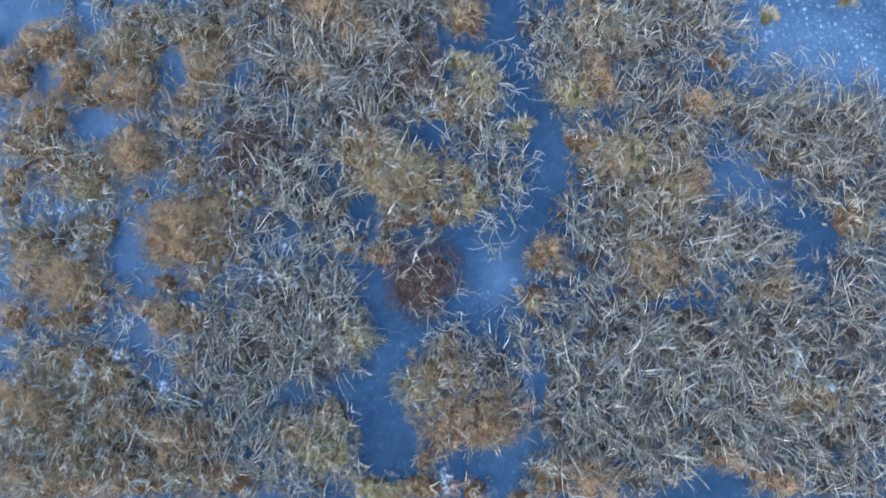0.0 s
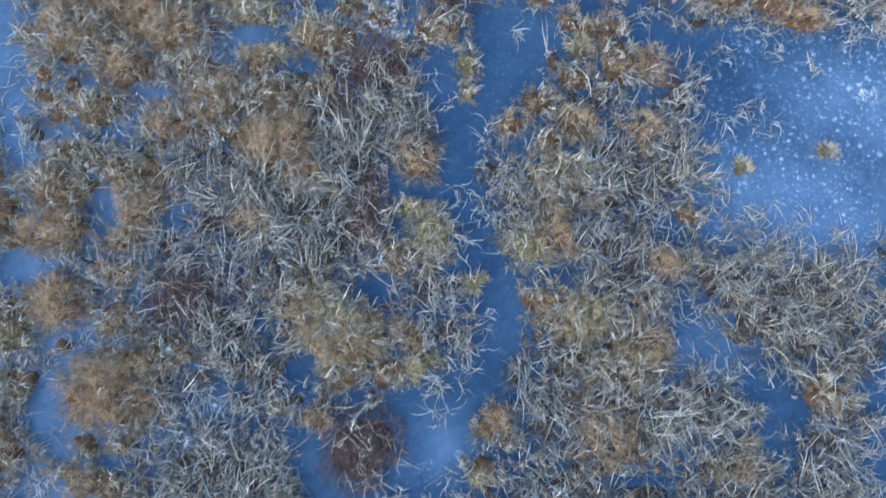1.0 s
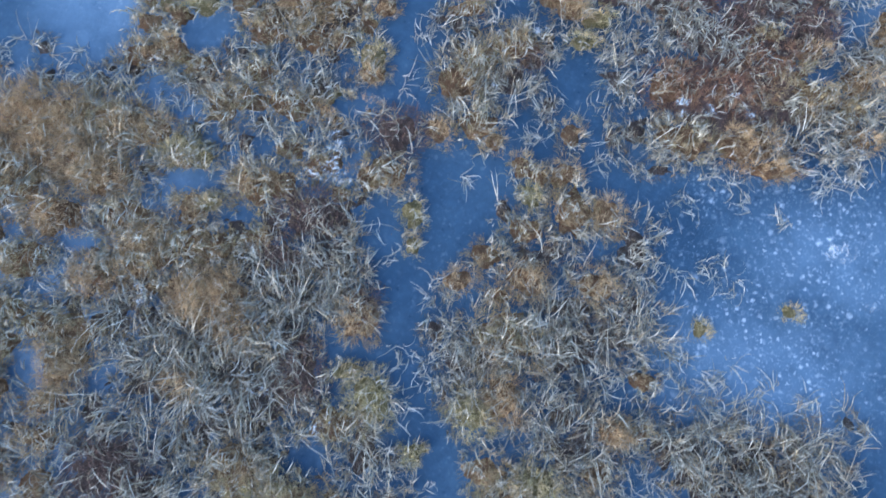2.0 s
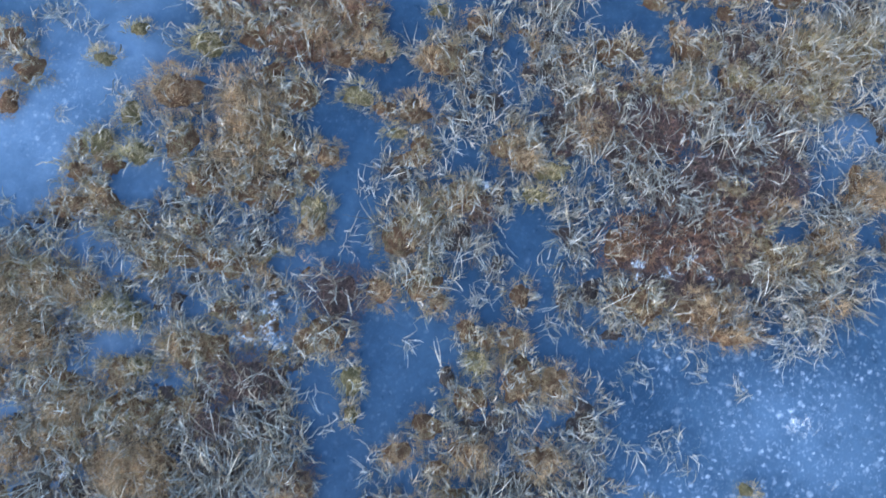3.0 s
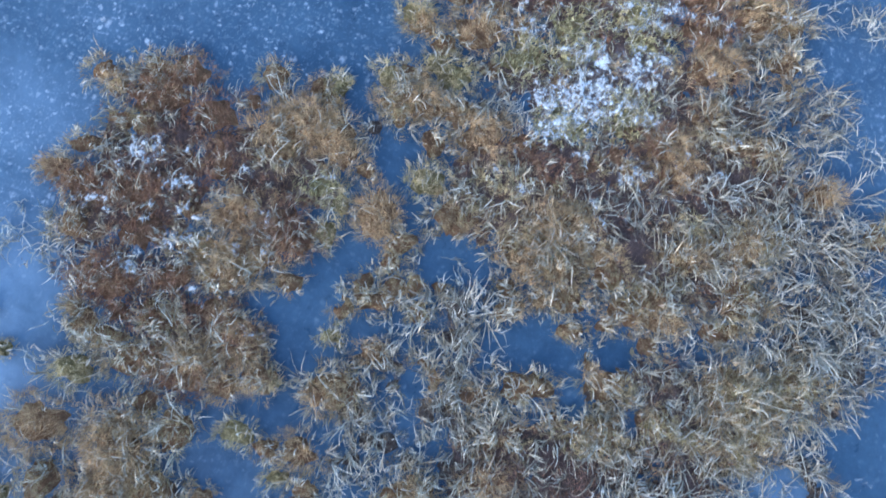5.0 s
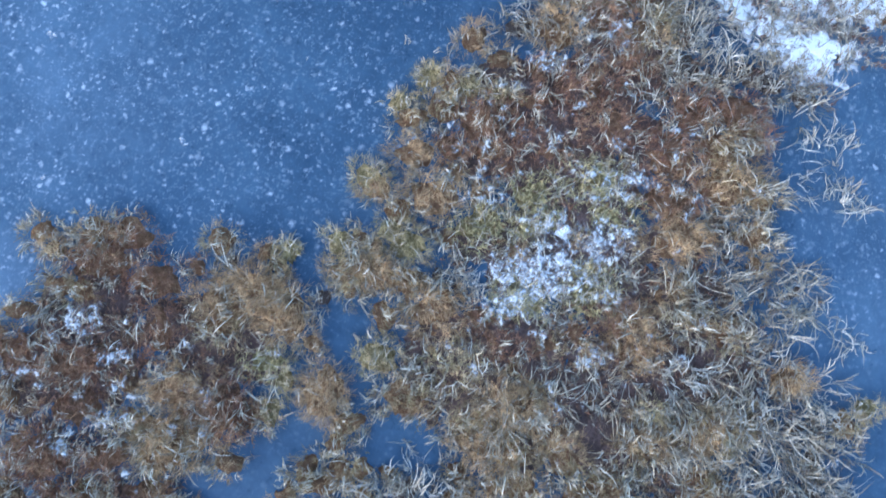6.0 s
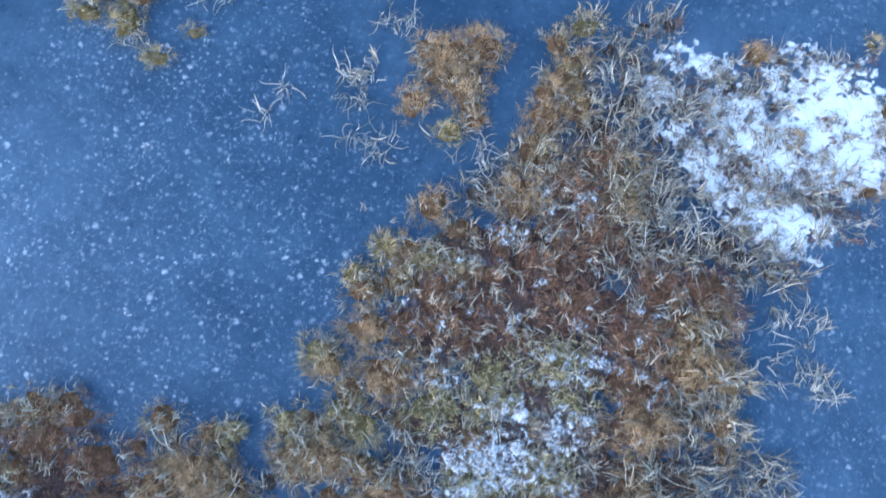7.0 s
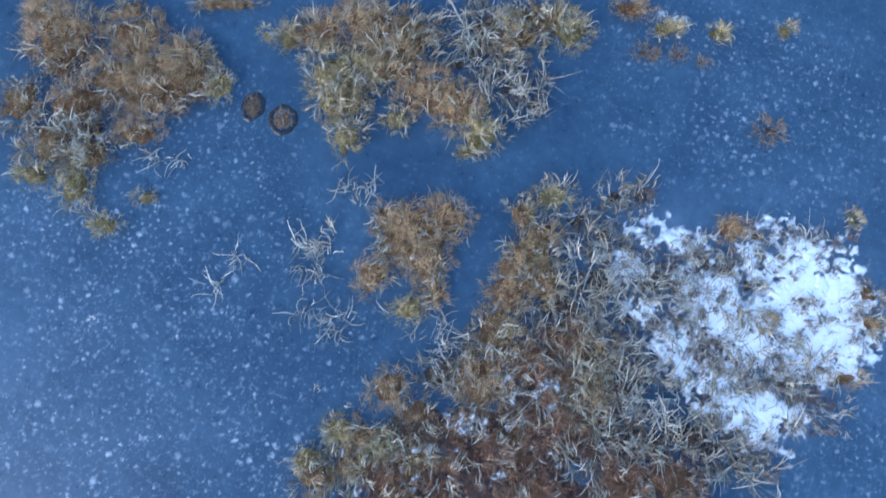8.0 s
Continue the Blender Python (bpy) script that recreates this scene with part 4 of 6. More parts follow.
olive(-2.77, 7.39, 0.13, 0.11, 14)
olive(-2.08, 7.40, 0.25, 0.20, 14)
brown(-2.21, 6.87, 0.33, 0.29, 14)
olive(-2.60, 6.54, 0.17, 0.18, 14)
brown(-1.51, 6.93, 0.33, 0.33, 14)
tan(-1.04, 7.11, 0.27, 0.26, 14)
olive(-2.80, 6.17, 0.17, 0.21, 14)
olive(-2.43, 6.17, 0.23, 0.17, 14)
tan(-2.04, 6.39, 0.25, 0.24, 14)
tan(-1.53, 6.40, 0.33, 0.29, 14)
tan(-1.07, 6.57, 0.29, 0.29, 14)
straw(-0.75, 6.86, 0.17, 0.17, 14)
brown(-0.62, 6.60, 0.15, 0.17, 14)
tan(-2.90, 5.85, 0.24, 0.17, 14)
tan(-2.91, 5.51, 0.28, 0.17, 14)
brown(-2.59, 5.67, 0.17, 0.17, 14)
tan(-2.29, 5.52, 0.30, 0.17, 14)
tan(-1.72, 6.06, 0.33, 0.23, 14)
tan(-1.24, 6.07, 0.27, 0.23, 14)
olive(-0.62, 6.02, 0.20, 0.23, 14)
strewn(-3.44, 5.36, 0.19, 0.08, 14)
tan(-1.59, 7.63, 0.37, 0.22, 14)
russet(-1.07, 7.64, 0.37, 0.28, 14)
brown(-0.72, 7.61, 0.25, 0.15, 14)
olive(-0.32, 7.76, 0.12, 0.10, 14)
tan(-0.58, 7.98, 0.25, 0.12, 14)
olive(-0.48, 7.25, 0.22, 0.15, 14)
brown(0.09, 7.23, 0.23, 0.20, 14)
olive(-0.03, 6.98, 0.15, 0.09, 14)
tan(0.26, 7.86, 0.31, 0.28, 14)
straw(0.51, 7.68, 0.28, 0.22, 14)
brown(0.11, 7.76, 0.17, 0.17, 14)
straw(0.53, 8.20, 0.37, 0.17, 14)
strewn(0.68, 7.12, 0.30, 0.18, 14)
straw(0.75, 7.50, 0.31, 0.18, 14)
tan(0.19, 6.77, 0.29, 0.13, 14)
straw(-0.04, 6.60, 0.13, 0.10, 14)
straw(1.22, 7.98, 0.34, 0.28, 14)
tan(1.00, 8.17, 0.25, 0.22, 14)
tan(1.89, 8.33, 0.37, 0.24, 14)
tan(1.83, 7.84, 0.37, 0.23, 14)
straw(1.53, 7.88, 0.34, 0.22, 14)
tan(1.13, 7.13, 0.29, 0.27, 14)
brown(1.23, 7.07, 0.23, 0.23, 14)
olive(1.53, 6.97, 0.23, 0.15, 14)
heather(1.83, 7.57, 0.31, 0.23, 14)
straw(1.51, 7.46, 0.28, 0.21, 14)
straw(2.03, 7.30, 0.46, 0.28, 14)
heather(2.50, 7.65, 0.28, 0.28, 14)
tan(2.63, 8.10, 0.37, 0.25, 14)
tan(2.59, 8.57, 0.31, 0.28, 14)
straw(3.21, 8.67, 0.41, 0.28, 14)
tan(3.76, 8.81, 0.47, 0.35, 14)
tan(4.26, 8.94, 0.38, 0.41, 14)
tan(3.11, 8.31, 0.34, 0.22, 14)
straw(3.50, 8.08, 0.40, 0.24, 14)
straw(3.13, 7.63, 0.40, 0.28, 14)
heather(2.95, 7.35, 0.28, 0.23, 14)
heather(3.74, 7.38, 0.34, 0.28, 14)
straw(3.79, 7.74, 0.28, 0.22, 14)
brown(3.75, 7.18, 0.24, 0.15, 14)
strewn(4.13, 7.96, 0.34, 0.25, 14)
straw(4.44, 8.26, 0.25, 0.22, 14)
brown(4.55, 7.58, 0.25, 0.17, 14)
straw(2.70, 6.94, 0.36, 0.27, 14)
olive(1.45, 6.70, 0.23, 0.11, 14)
tan(0.76, 6.51, 0.33, 0.27, 14)
heather(0.97, 6.38, 0.17, 0.15, 14)
straw(1.07, 6.65, 0.21, 0.18, 14)
tan(0.45, 6.29, 0.27, 0.23, 14)
straw(2.01, 6.74, 0.30, 0.17, 14)
straw(2.33, 7.08, 0.30, 0.23, 14)
straw(4.33, 7.26, 0.28, 0.21, 14)
russet(3.32, 6.93, 0.43, 0.24, 14)
russet(-2.14, 10.02, 0.45, 0.27, 15)
tan(-2.40, 9.71, 0.18, 0.15, 15)
brown(-2.86, 9.12, 0.21, 0.14, 15)
tan(-2.65, 9.41, 0.25, 0.14, 15)
russet(-2.55, 9.04, 0.32, 0.26, 15)
russet(-1.90, 9.27, 0.50, 0.35, 15)
russet(-1.59, 10.00, 0.33, 0.24, 15)
russet(-1.90, 8.76, 0.41, 0.26, 15)
russet(-2.02, 8.26, 0.38, 0.29, 15)
russet(-1.38, 9.59, 0.35, 0.30, 15)
tan(-2.51, 8.65, 0.24, 0.23, 15)
strewn(-2.64, 8.35, 0.26, 0.13, 15)
brown(-0.71, 10.18, 0.39, 0.23, 15)
brown(-0.36, 10.04, 0.27, 0.33, 15)
green(-0.43, 9.59, 0.28, 0.19, 15)
tan(-0.90, 9.78, 0.27, 0.27, 15)
russet(-0.65, 9.11, 0.44, 0.32, 15)
brown(-1.08, 9.16, 0.35, 0.26, 15)
tan(-1.34, 8.75, 0.32, 0.22, 15)
tan(-1.02, 8.58, 0.32, 0.24, 15)
russet(-1.47, 8.43, 0.29, 0.23, 15)
olive(-0.21, 9.51, 0.16, 0.16, 15)
olive(-0.23, 9.19, 0.15, 0.20, 15)
tan(-0.41, 8.67, 0.22, 0.14, 15)
russet(-1.07, 8.21, 0.35, 0.22, 15)
tan(-1.40, 8.04, 0.28, 0.26, 15)
brown(-0.76, 8.08, 0.32, 0.26, 15)
tan(-1.90, 7.74, 0.31, 0.16, 15)
brown(-1.05, 7.78, 0.34, 0.23, 15)
russet(-1.33, 7.65, 0.29, 0.20, 15)
brown(-3.05, 7.72, 0.11, 0.10, 15)
olive(-2.53, 10.00, 0.12, 0.08, 16)
strewn(-3.39, 8.48, 0.18, 0.15, 15)
strewn(-3.00, 8.34, 0.24, 0.15, 15)
strewn(-2.35, 7.81, 0.09, 0.11, 15)
tan(0.08, 10.58, 0.25, 0.25, 15)
brown(0.35, 10.62, 0.27, 0.17, 15)
olive(-0.49, 10.57, 0.15, 0.11, 16)
brown(0.93, 10.46, 0.33, 0.27, 15)
tan(0.63, 10.64, 0.23, 0.23, 15)
green(1.65, 10.83, 0.39, 0.27, 15)
green(2.17, 10.98, 0.30, 0.24, 15)
russet(1.54, 10.34, 0.36, 0.23, 15)
brown(0.19, 9.56, 0.22, 0.24, 15)
tan(0.46, 9.30, 0.22, 0.15, 15)
olive(0.54, 9.92, 0.27, 0.17, 15)
tan(0.88, 9.67, 0.32, 0.27, 15)
olive(1.22, 10.08, 0.33, 0.23, 15)
tan(1.50, 9.64, 0.38, 0.26, 15)
tan(1.94, 9.87, 0.35, 0.27, 15)
tan(1.93, 9.48, 0.32, 0.26, 15)
tan(2.40, 9.55, 0.26, 0.22, 15)
brown(2.25, 9.71, 0.24, 0.16, 15)
strewn(1.15, 9.30, 0.19, 0.15, 15)
straw(1.16, 8.85, 0.35, 0.29, 15)
straw(1.18, 8.55, 0.26, 0.20, 15)
tan(0.37, 8.72, 0.26, 0.15, 15)
tan(0.51, 8.89, 0.17, 0.16, 15)
brown(1.66, 9.01, 0.10, 0.10, 15)
tan(1.82, 9.14, 0.15, 0.15, 15)
tan(2.17, 8.93, 0.19, 0.13, 15)
olive(0.08, 8.31, 0.14, 0.10, 15)
brown(0.49, 8.28, 0.19, 0.14, 15)
straw(2.38, 11.18, 0.27, 0.23, 15)
russet(2.53, 10.90, 0.33, 0.23, 15)
brown(2.75, 10.64, 0.27, 0.23, 15)
tan(2.95, 11.14, 0.33, 0.33, 15)
straw(3.39, 11.32, 0.39, 0.30, 15)
tan(3.41, 10.97, 0.36, 0.23, 15)
straw(3.91, 11.52, 0.33, 0.30, 15)
brown(4.16, 10.80, 0.23, 0.17, 15)
straw(3.10, 10.57, 0.30, 0.21, 15)
straw(3.54, 10.60, 0.39, 0.27, 15)
straw(2.56, 10.16, 0.39, 0.27, 15)
tan(3.02, 9.97, 0.38, 0.27, 15)
olive(2.97, 10.19, 0.21, 0.12, 15)
tan(3.54, 10.09, 0.38, 0.27, 15)
straw(4.06, 10.37, 0.45, 0.33, 15)
straw(4.55, 10.25, 0.30, 0.33, 15)
tan(2.81, 9.44, 0.32, 0.26, 15)
tan(2.64, 9.25, 0.26, 0.20, 15)
straw(3.22, 9.55, 0.32, 0.22, 15)
brown(2.99, 9.24, 0.29, 0.15, 15)
tan(3.65, 9.61, 0.38, 0.26, 15)
straw(4.16, 9.75, 0.44, 0.32, 15)
straw(4.62, 9.77, 0.29, 0.32, 15)
tan(3.50, 9.29, 0.29, 0.16, 15)
straw(4.26, 9.28, 0.41, 0.29, 15)
straw(4.71, 9.30, 0.29, 0.29, 15)
tan(2.89, 8.99, 0.16, 0.16, 15)
tan(-2.22, 10.24, 0.29, 0.23, 17)
russet(-1.93, 10.33, 0.29, 0.23, 17)
brown(-2.56, 10.02, 0.15, 0.10, 17)
tan(-1.13, 10.52, 0.20, 0.17, 17)
brown(-0.71, 10.54, 0.12, 0.12, 17)
olive(-0.55, 10.63, 0.13, 0.11, 17)
olive(-0.10, 10.81, 0.17, 0.17, 17)
olive(-0.01, 11.46, 0.20, 0.19, 17)
brown(0.06, 11.40, 0.20, 0.17, 17)
olive(0.04, 12.23, 0.15, 0.14, 17)
olive(0.22, 12.55, 0.14, 0.14, 17)
tan(0.19, 12.13, 0.23, 0.14, 17)
brown(0.32, 11.81, 0.24, 0.21, 17)
tan(0.44, 12.32, 0.24, 0.20, 17)
brown(0.61, 11.48, 0.30, 0.26, 17)
olive(0.49, 10.98, 0.23, 0.23, 17)
tan(0.32, 11.26, 0.20, 0.17, 17)
olive(0.30, 11.06, 0.15, 0.15, 17)
russet(0.83, 12.30, 0.35, 0.28, 17)
russet(1.00, 11.99, 0.35, 0.28, 17)
olive(0.61, 12.57, 0.22, 0.16, 17)
brown(1.25, 13.35, 0.31, 0.26, 17)
russet(1.26, 12.60, 0.35, 0.29, 17)
olive(0.94, 12.59, 0.22, 0.13, 17)
russet(1.65, 12.89, 0.41, 0.29, 17)
russet(1.92, 13.21, 0.35, 0.29, 17)
straw(1.65, 13.41, 0.30, 0.27, 17)
russet(1.43, 12.20, 0.35, 0.24, 17)
russet(1.93, 12.55, 0.41, 0.29, 17)
green(1.97, 12.03, 0.41, 0.28, 17)
green(1.44, 11.79, 0.30, 0.24, 17)
green(2.23, 11.75, 0.34, 0.24, 17)
green(1.11, 11.33, 0.30, 0.28, 17)
green(1.57, 11.50, 0.31, 0.22, 17)
russet(2.58, 12.47, 0.41, 0.35, 17)
russet(2.70, 12.96, 0.35, 0.29, 17)
straw(2.41, 13.01, 0.32, 0.20, 17)
tan(2.11, 13.55, 0.31, 0.29, 17)
straw(2.55, 13.34, 0.32, 0.27, 17)
coarse(2.73, 13.74, 0.33, 0.27, 17)
russet(3.12, 13.05, 0.31, 0.26, 17)
tan(3.10, 12.68, 0.35, 0.29, 17)
russet(3.33, 12.86, 0.22, 0.22, 17)
brown(3.18, 12.34, 0.35, 0.28, 17)
russet(2.74, 12.07, 0.34, 0.28, 17)
brown(2.85, 11.72, 0.34, 0.25, 17)
tan(3.48, 12.35, 0.26, 0.23, 17)
tan(3.52, 11.95, 0.25, 0.24, 17)
straw(3.22, 11.97, 0.29, 0.20, 17)
straw(3.24, 13.44, 0.32, 0.27, 17)
straw(3.69, 13.40, 0.29, 0.22, 17)
strewn(3.86, 13.10, 0.27, 0.15, 17)
strewn(4.17, 12.69, 0.26, 0.18, 17)
strewn(4.36, 12.44, 0.20, 0.18, 17)
strewn(3.88, 12.51, 0.13, 0.18, 17)
strewn(4.15, 11.60, 0.16, 0.21, 17)
strewn(4.60, 11.26, 0.26, 0.15, 17)
brown(-3.36, 15.11, 0.40, 0.34, 19)
brown(-3.64, 15.27, 0.19, 0.14, 19)
tan(-3.29, 14.82, 0.18, 0.11, 19)
brown(-2.72, 15.32, 0.30, 0.26, 19)
brown(-2.40, 14.93, 0.40, 0.34, 19)
brown(-2.17, 15.17, 0.28, 0.28, 19)
olive(-1.84, 15.12, 0.16, 0.17, 19)
tan(-2.18, 15.34, 0.22, 0.14, 19)
brown(-2.78, 14.91, 0.28, 0.23, 19)
brown(-3.02, 14.55, 0.29, 0.22, 19)
tan(-3.52, 14.38, 0.24, 0.23, 19)
straw(-2.83, 14.36, 0.31, 0.18, 19)
tan(-3.06, 14.12, 0.33, 0.25, 19)
brown(-2.38, 14.46, 0.23, 0.13, 19)
olive(-3.13, 13.81, 0.18, 0.14, 19)
olive(-2.74, 13.85, 0.17, 0.25, 19)
tan(-2.72, 14.15, 0.23, 0.19, 19)
olive(-2.36, 13.59, 0.16, 0.10, 19)
olive(-2.11, 13.93, 0.10, 0.08, 19)
strewn(-3.66, 14.86, 0.14, 0.11, 19)
tan(-2.87, 15.55, 0.12, 0.09, 19)
brown(-2.05, 15.88, 0.34, 0.07, 19)
strewn(-2.15, 14.28, 0.05, 0.05, 19)
strewn(-1.96, 14.38, 0.05, 0.05, 19)
olive(-1.60, 15.71, 0.07, 0.07, 19)
olive(-1.41, 15.76, 0.12, 0.15, 19)
brown(-1.15, 15.92, 0.25, 0.21, 19)
olive(-0.88, 15.56, 0.30, 0.28, 19)
olive(-0.59, 15.04, 0.16, 0.20, 19)
brown(-0.74, 16.09, 0.30, 0.28, 19)
olive(-0.75, 15.35, 0.30, 0.22, 19)
olive(-0.57, 15.75, 0.25, 0.25, 19)
olive(-0.21, 15.35, 0.16, 0.11, 19)
tan(-0.37, 16.13, 0.34, 0.28, 19)
brown(0.01, 15.66, 0.34, 0.25, 19)
straw(0.19, 16.44, 0.37, 0.24, 19)
straw(0.23, 16.14, 0.29, 0.23, 19)
tan(0.54, 16.44, 0.34, 0.28, 19)
olive(1.04, 16.67, 0.23, 0.20, 19)
tan(0.76, 16.72, 0.28, 0.18, 19)
straw(0.66, 16.00, 0.28, 0.24, 19)
straw(0.89, 15.88, 0.20, 0.20, 19)
olive(0.56, 15.46, 0.22, 0.20, 19)
brown(0.32, 15.63, 0.23, 0.23, 19)
olive(0.50, 15.26, 0.11, 0.07, 19)
brown(-0.38, 15.84, 0.30, 0.24, 19)
brown(1.53, 17.06, 0.18, 0.10, 19)
olive(1.91, 16.99, 0.18, 0.09, 19)
olive(2.37, 17.09, 0.11, 0.09, 19)
olive(2.96, 17.32, 0.09, 0.09, 19)
sunken(2.08, 16.77, 0.09, 0.07, 19)
sunken(1.77, 16.69, 0.15, 0.07, 19)
sunken(2.32, 16.79, 0.07, 0.04, 19)
sunken(3.08, 16.35, 0.15, 0.13, 19)
olive(4.02, 15.80, 0.07, 0.09, 19)
strewn(-0.44, 14.07, 0.13, 0.10, 19)
strewn(-0.63, 13.98, 0.09, 0.04, 19)
strewn(-0.44, 13.83, 0.07, 0.07, 19)
strewn(-0.08, 13.42, 0.14, 0.14, 19)
strewn(-0.42, 13.46, 0.11, 0.07, 19)
strewn(-0.33, 14.65, 0.11, 0.09, 19)
strewn(-1.11, 13.68, 0.07, 0.04, 19)
strewn(-1.23, 13.43, 0.04, 0.07, 19)
olive(1.37, 15.13, 0.20, 0.16, 19)
brown(1.38, 14.77, 0.17, 0.13, 19)
straw(1.63, 14.98, 0.16, 0.16, 19)
tan(1.35, 14.59, 0.25, 0.22, 19)
coarse(1.75, 14.59, 0.29, 0.29, 19)
brown(1.26, 14.16, 0.23, 0.20, 19)
tan(1.27, 13.80, 0.27, 0.25, 19)
straw(1.73, 14.16, 0.30, 0.25, 19)
straw(1.91, 15.29, 0.20, 0.12, 19)
straw(2.14, 15.39, 0.12, 0.13, 19)
coarse(2.41, 14.34, 0.33, 0.28, 19)
straw(2.06, 14.53, 0.28, 0.22, 19)
sparse(2.59, 14.85, 0.31, 0.23, 19)
sparse(2.81, 14.55, 0.28, 0.22, 19)
sparse(2.88, 15.13, 0.22, 0.17, 19)
brown(3.00, 15.36, 0.17, 0.13, 19)
straw(3.24, 15.36, 0.17, 0.09, 19)
strewn(3.60, 15.43, 0.28, 0.11, 19)
tan(4.31, 15.18, 0.15, 0.12, 19)
tan(3.75, 14.94, 0.10, 0.07, 19)
tan(3.48, 14.64, 0.13, 0.11, 19)
tan(4.40, 14.93, 0.15, 0.10, 19)
brown(4.31, 14.40, 0.17, 0.09, 19)
sparse(2.78, 13.97, 0.33, 0.23, 19)
sparse(3.10, 14.36, 0.25, 0.19, 19)
sparse(3.35, 14.13, 0.30, 0.19, 19)
sparse(3.81, 14.34, 0.25, 0.21, 19)
coarse(2.75, 13.53, 0.35, 0.24, 19)
sparse(4.16, 14.00, 0.25, 0.19, 19)
sparse(3.28, 13.50, 0.27, 0.19, 18)
sparse(3.74, 13.48, 0.30, 0.19, 18)
tan(2.07, 13.91, 0.30, 0.27, 19)
straw(2.36, 13.65, 0.30, 0.24, 19)
sparse(3.79, 14.80, 0.28, 0.22, 19)
sparse(3.27, 14.78, 0.22, 0.17, 19)
sparse(3.97, 14.14, 0.27, 0.16, 19)
sparse(4.19, 14.83, 0.22, 0.22, 19)
straw(3.21, 15.19, 0.09, 0.07, 19)
straw(3.06, 14.98, 0.09, 0.07, 19)
coarse(2.85, 14.78, 0.09, 0.07, 19)
straw(3.47, 14.62, 0.09, 0.07, 19)
straw(3.26, 14.62, 0.09, 0.07, 19)
straw(3.25, 14.31, 0.09, 0.07, 19)
straw(3.75, 14.55, 0.09, 0.07, 19)
straw(2.94, 14.46, 0.09, 0.07, 19)
straw(3.99, 14.45, 0.09, 0.07, 19)
straw(3.72, 14.28, 0.09, 0.07, 19)
straw(3.44, 14.01, 0.09, 0.07, 19)
straw(3.96, 14.16, 0.09, 0.07, 19)
straw(4.15, 14.43, 0.09, 0.07, 19)
coarse(2.36, 15.01, 0.09, 0.07, 19)
straw(2.13, 14.90, 0.09, 0.07, 19)
coarse(2.75, 15.14, 0.09, 0.07, 19)
straw(2.54, 14.75, 0.09, 0.07, 19)
coarse(2.73, 14.65, 0.09, 0.07, 19)
straw(3.14, 14.69, 0.09, 0.07, 19)
straw(3.49, 14.36, 0.09, 0.07, 19)
straw(4.14, 15.05, 0.09, 0.07, 19)
straw(3.94, 14.82, 0.09, 0.07, 19)
straw(3.93, 13.89, 0.09, 0.07, 19)
straw(3.54, 13.66, 0.09, 0.07, 18)
straw(3.42, 15.18, 0.09, 0.07, 19)
straw(3.17, 14.13, 0.09, 0.07, 19)
straw(2.93, 13.89, 0.09, 0.07, 19)
straw(1.87, 14.90, 0.22, 0.19, 19)
coarse(2.13, 14.04, 0.27, 0.22, 19)
straw(2.43, 13.93, 0.27, 0.22, 19)
tan(1.18, 14.88, 0.17, 0.16, 19)
brown(1.20, 14.40, 0.16, 0.16, 19)
tan(1.51, 14.35, 0.24, 0.24, 19)
russet(1.58, 13.64, 0.30, 0.24, 19)
russet(1.85, 13.94, 0.24, 0.24, 19)
russet(1.87, 13.54, 0.30, 0.24, 19)
straw(4.60, 8.10, 0.24, 0.27, 14)
brown(4.61, 7.46, 0.30, 0.17, 14)
straw(4.34, 7.17, 0.24, 0.17, 14)
straw(4.52, 6.80, 0.25, 0.19, 14)
straw(4.90, 7.06, 0.18, 0.19, 14)
straw(4.64, 6.46, 0.22, 0.15, 14)
strewn(4.94, 6.80, 0.21, 0.21, 14)
tan(4.28, 6.63, 0.21, 0.19, 14)
brown(4.39, 6.34, 0.22, 0.13, 14)
coarse(1.11, 8.81, 0.42, 0.32, 15)
coarse(0.70, 7.14, 0.31, 0.21, 15)
tan(2.54, 8.06, 0.31, 0.26, 15)
coarse(3.49, 7.89, 0.31, 0.26, 15)
coarse(2.40, 6.93, 0.41, 0.25, 15)
coarse(0.40, 6.54, 0.30, 0.20, 15)
coarse(3.10, 10.59, 0.33, 0.22, 15)
coarse(4.20, 9.54, 0.48, 0.53, 15)
coarse(4.30, 8.32, 0.31, 0.21, 15)
coarse(0.80, 8.56, 0.21, 0.32, 15)
coarse(1.67, 7.09, 0.31, 0.26, 15)
coarse(3.31, 7.07, 0.41, 0.20, 15)
coarse(4.57, 9.87, 0.27, 0.32, 15)
coarse(0.68, 7.10, 0.28, 0.17, 14)
coarse(2.03, 6.66, 0.39, 0.22, 14)
coarse(1.02, 6.64, 0.22, 0.22, 14)
coarse(4.28, 7.22, 0.28, 0.22, 14)
coarse(1.16, 7.97, 0.34, 0.28, 14)
coarse(2.69, 8.11, 0.34, 0.28, 14)
tan(3.86, 8.59, 0.45, 0.45, 14)
coarse(4.06, 5.98, 0.43, 0.22, 14)
coarse(-1.18, 5.57, 0.27, 0.22, 14)
coarse(-0.85, 3.25, 0.33, 0.28, 13)
coarse(-0.46, 3.98, 0.22, 0.34, 13)
coarse(1.66, 3.72, 0.34, 0.22, 13)
coarse(2.39, 4.71, 0.29, 0.29, 13)
coarse(0.74, 3.23, 0.17, 0.11, 13)
coarse(3.85, 6.15, 0.47, 0.30, 13)
coarse(1.98, 6.27, 0.24, 0.24, 14)
coarse(-1.45, 2.58, 0.36, 0.42, 11)
coarse(0.44, 1.94, 0.24, 0.36, 11)
coarse(1.31, 0.07, 0.35, 0.35, 11)
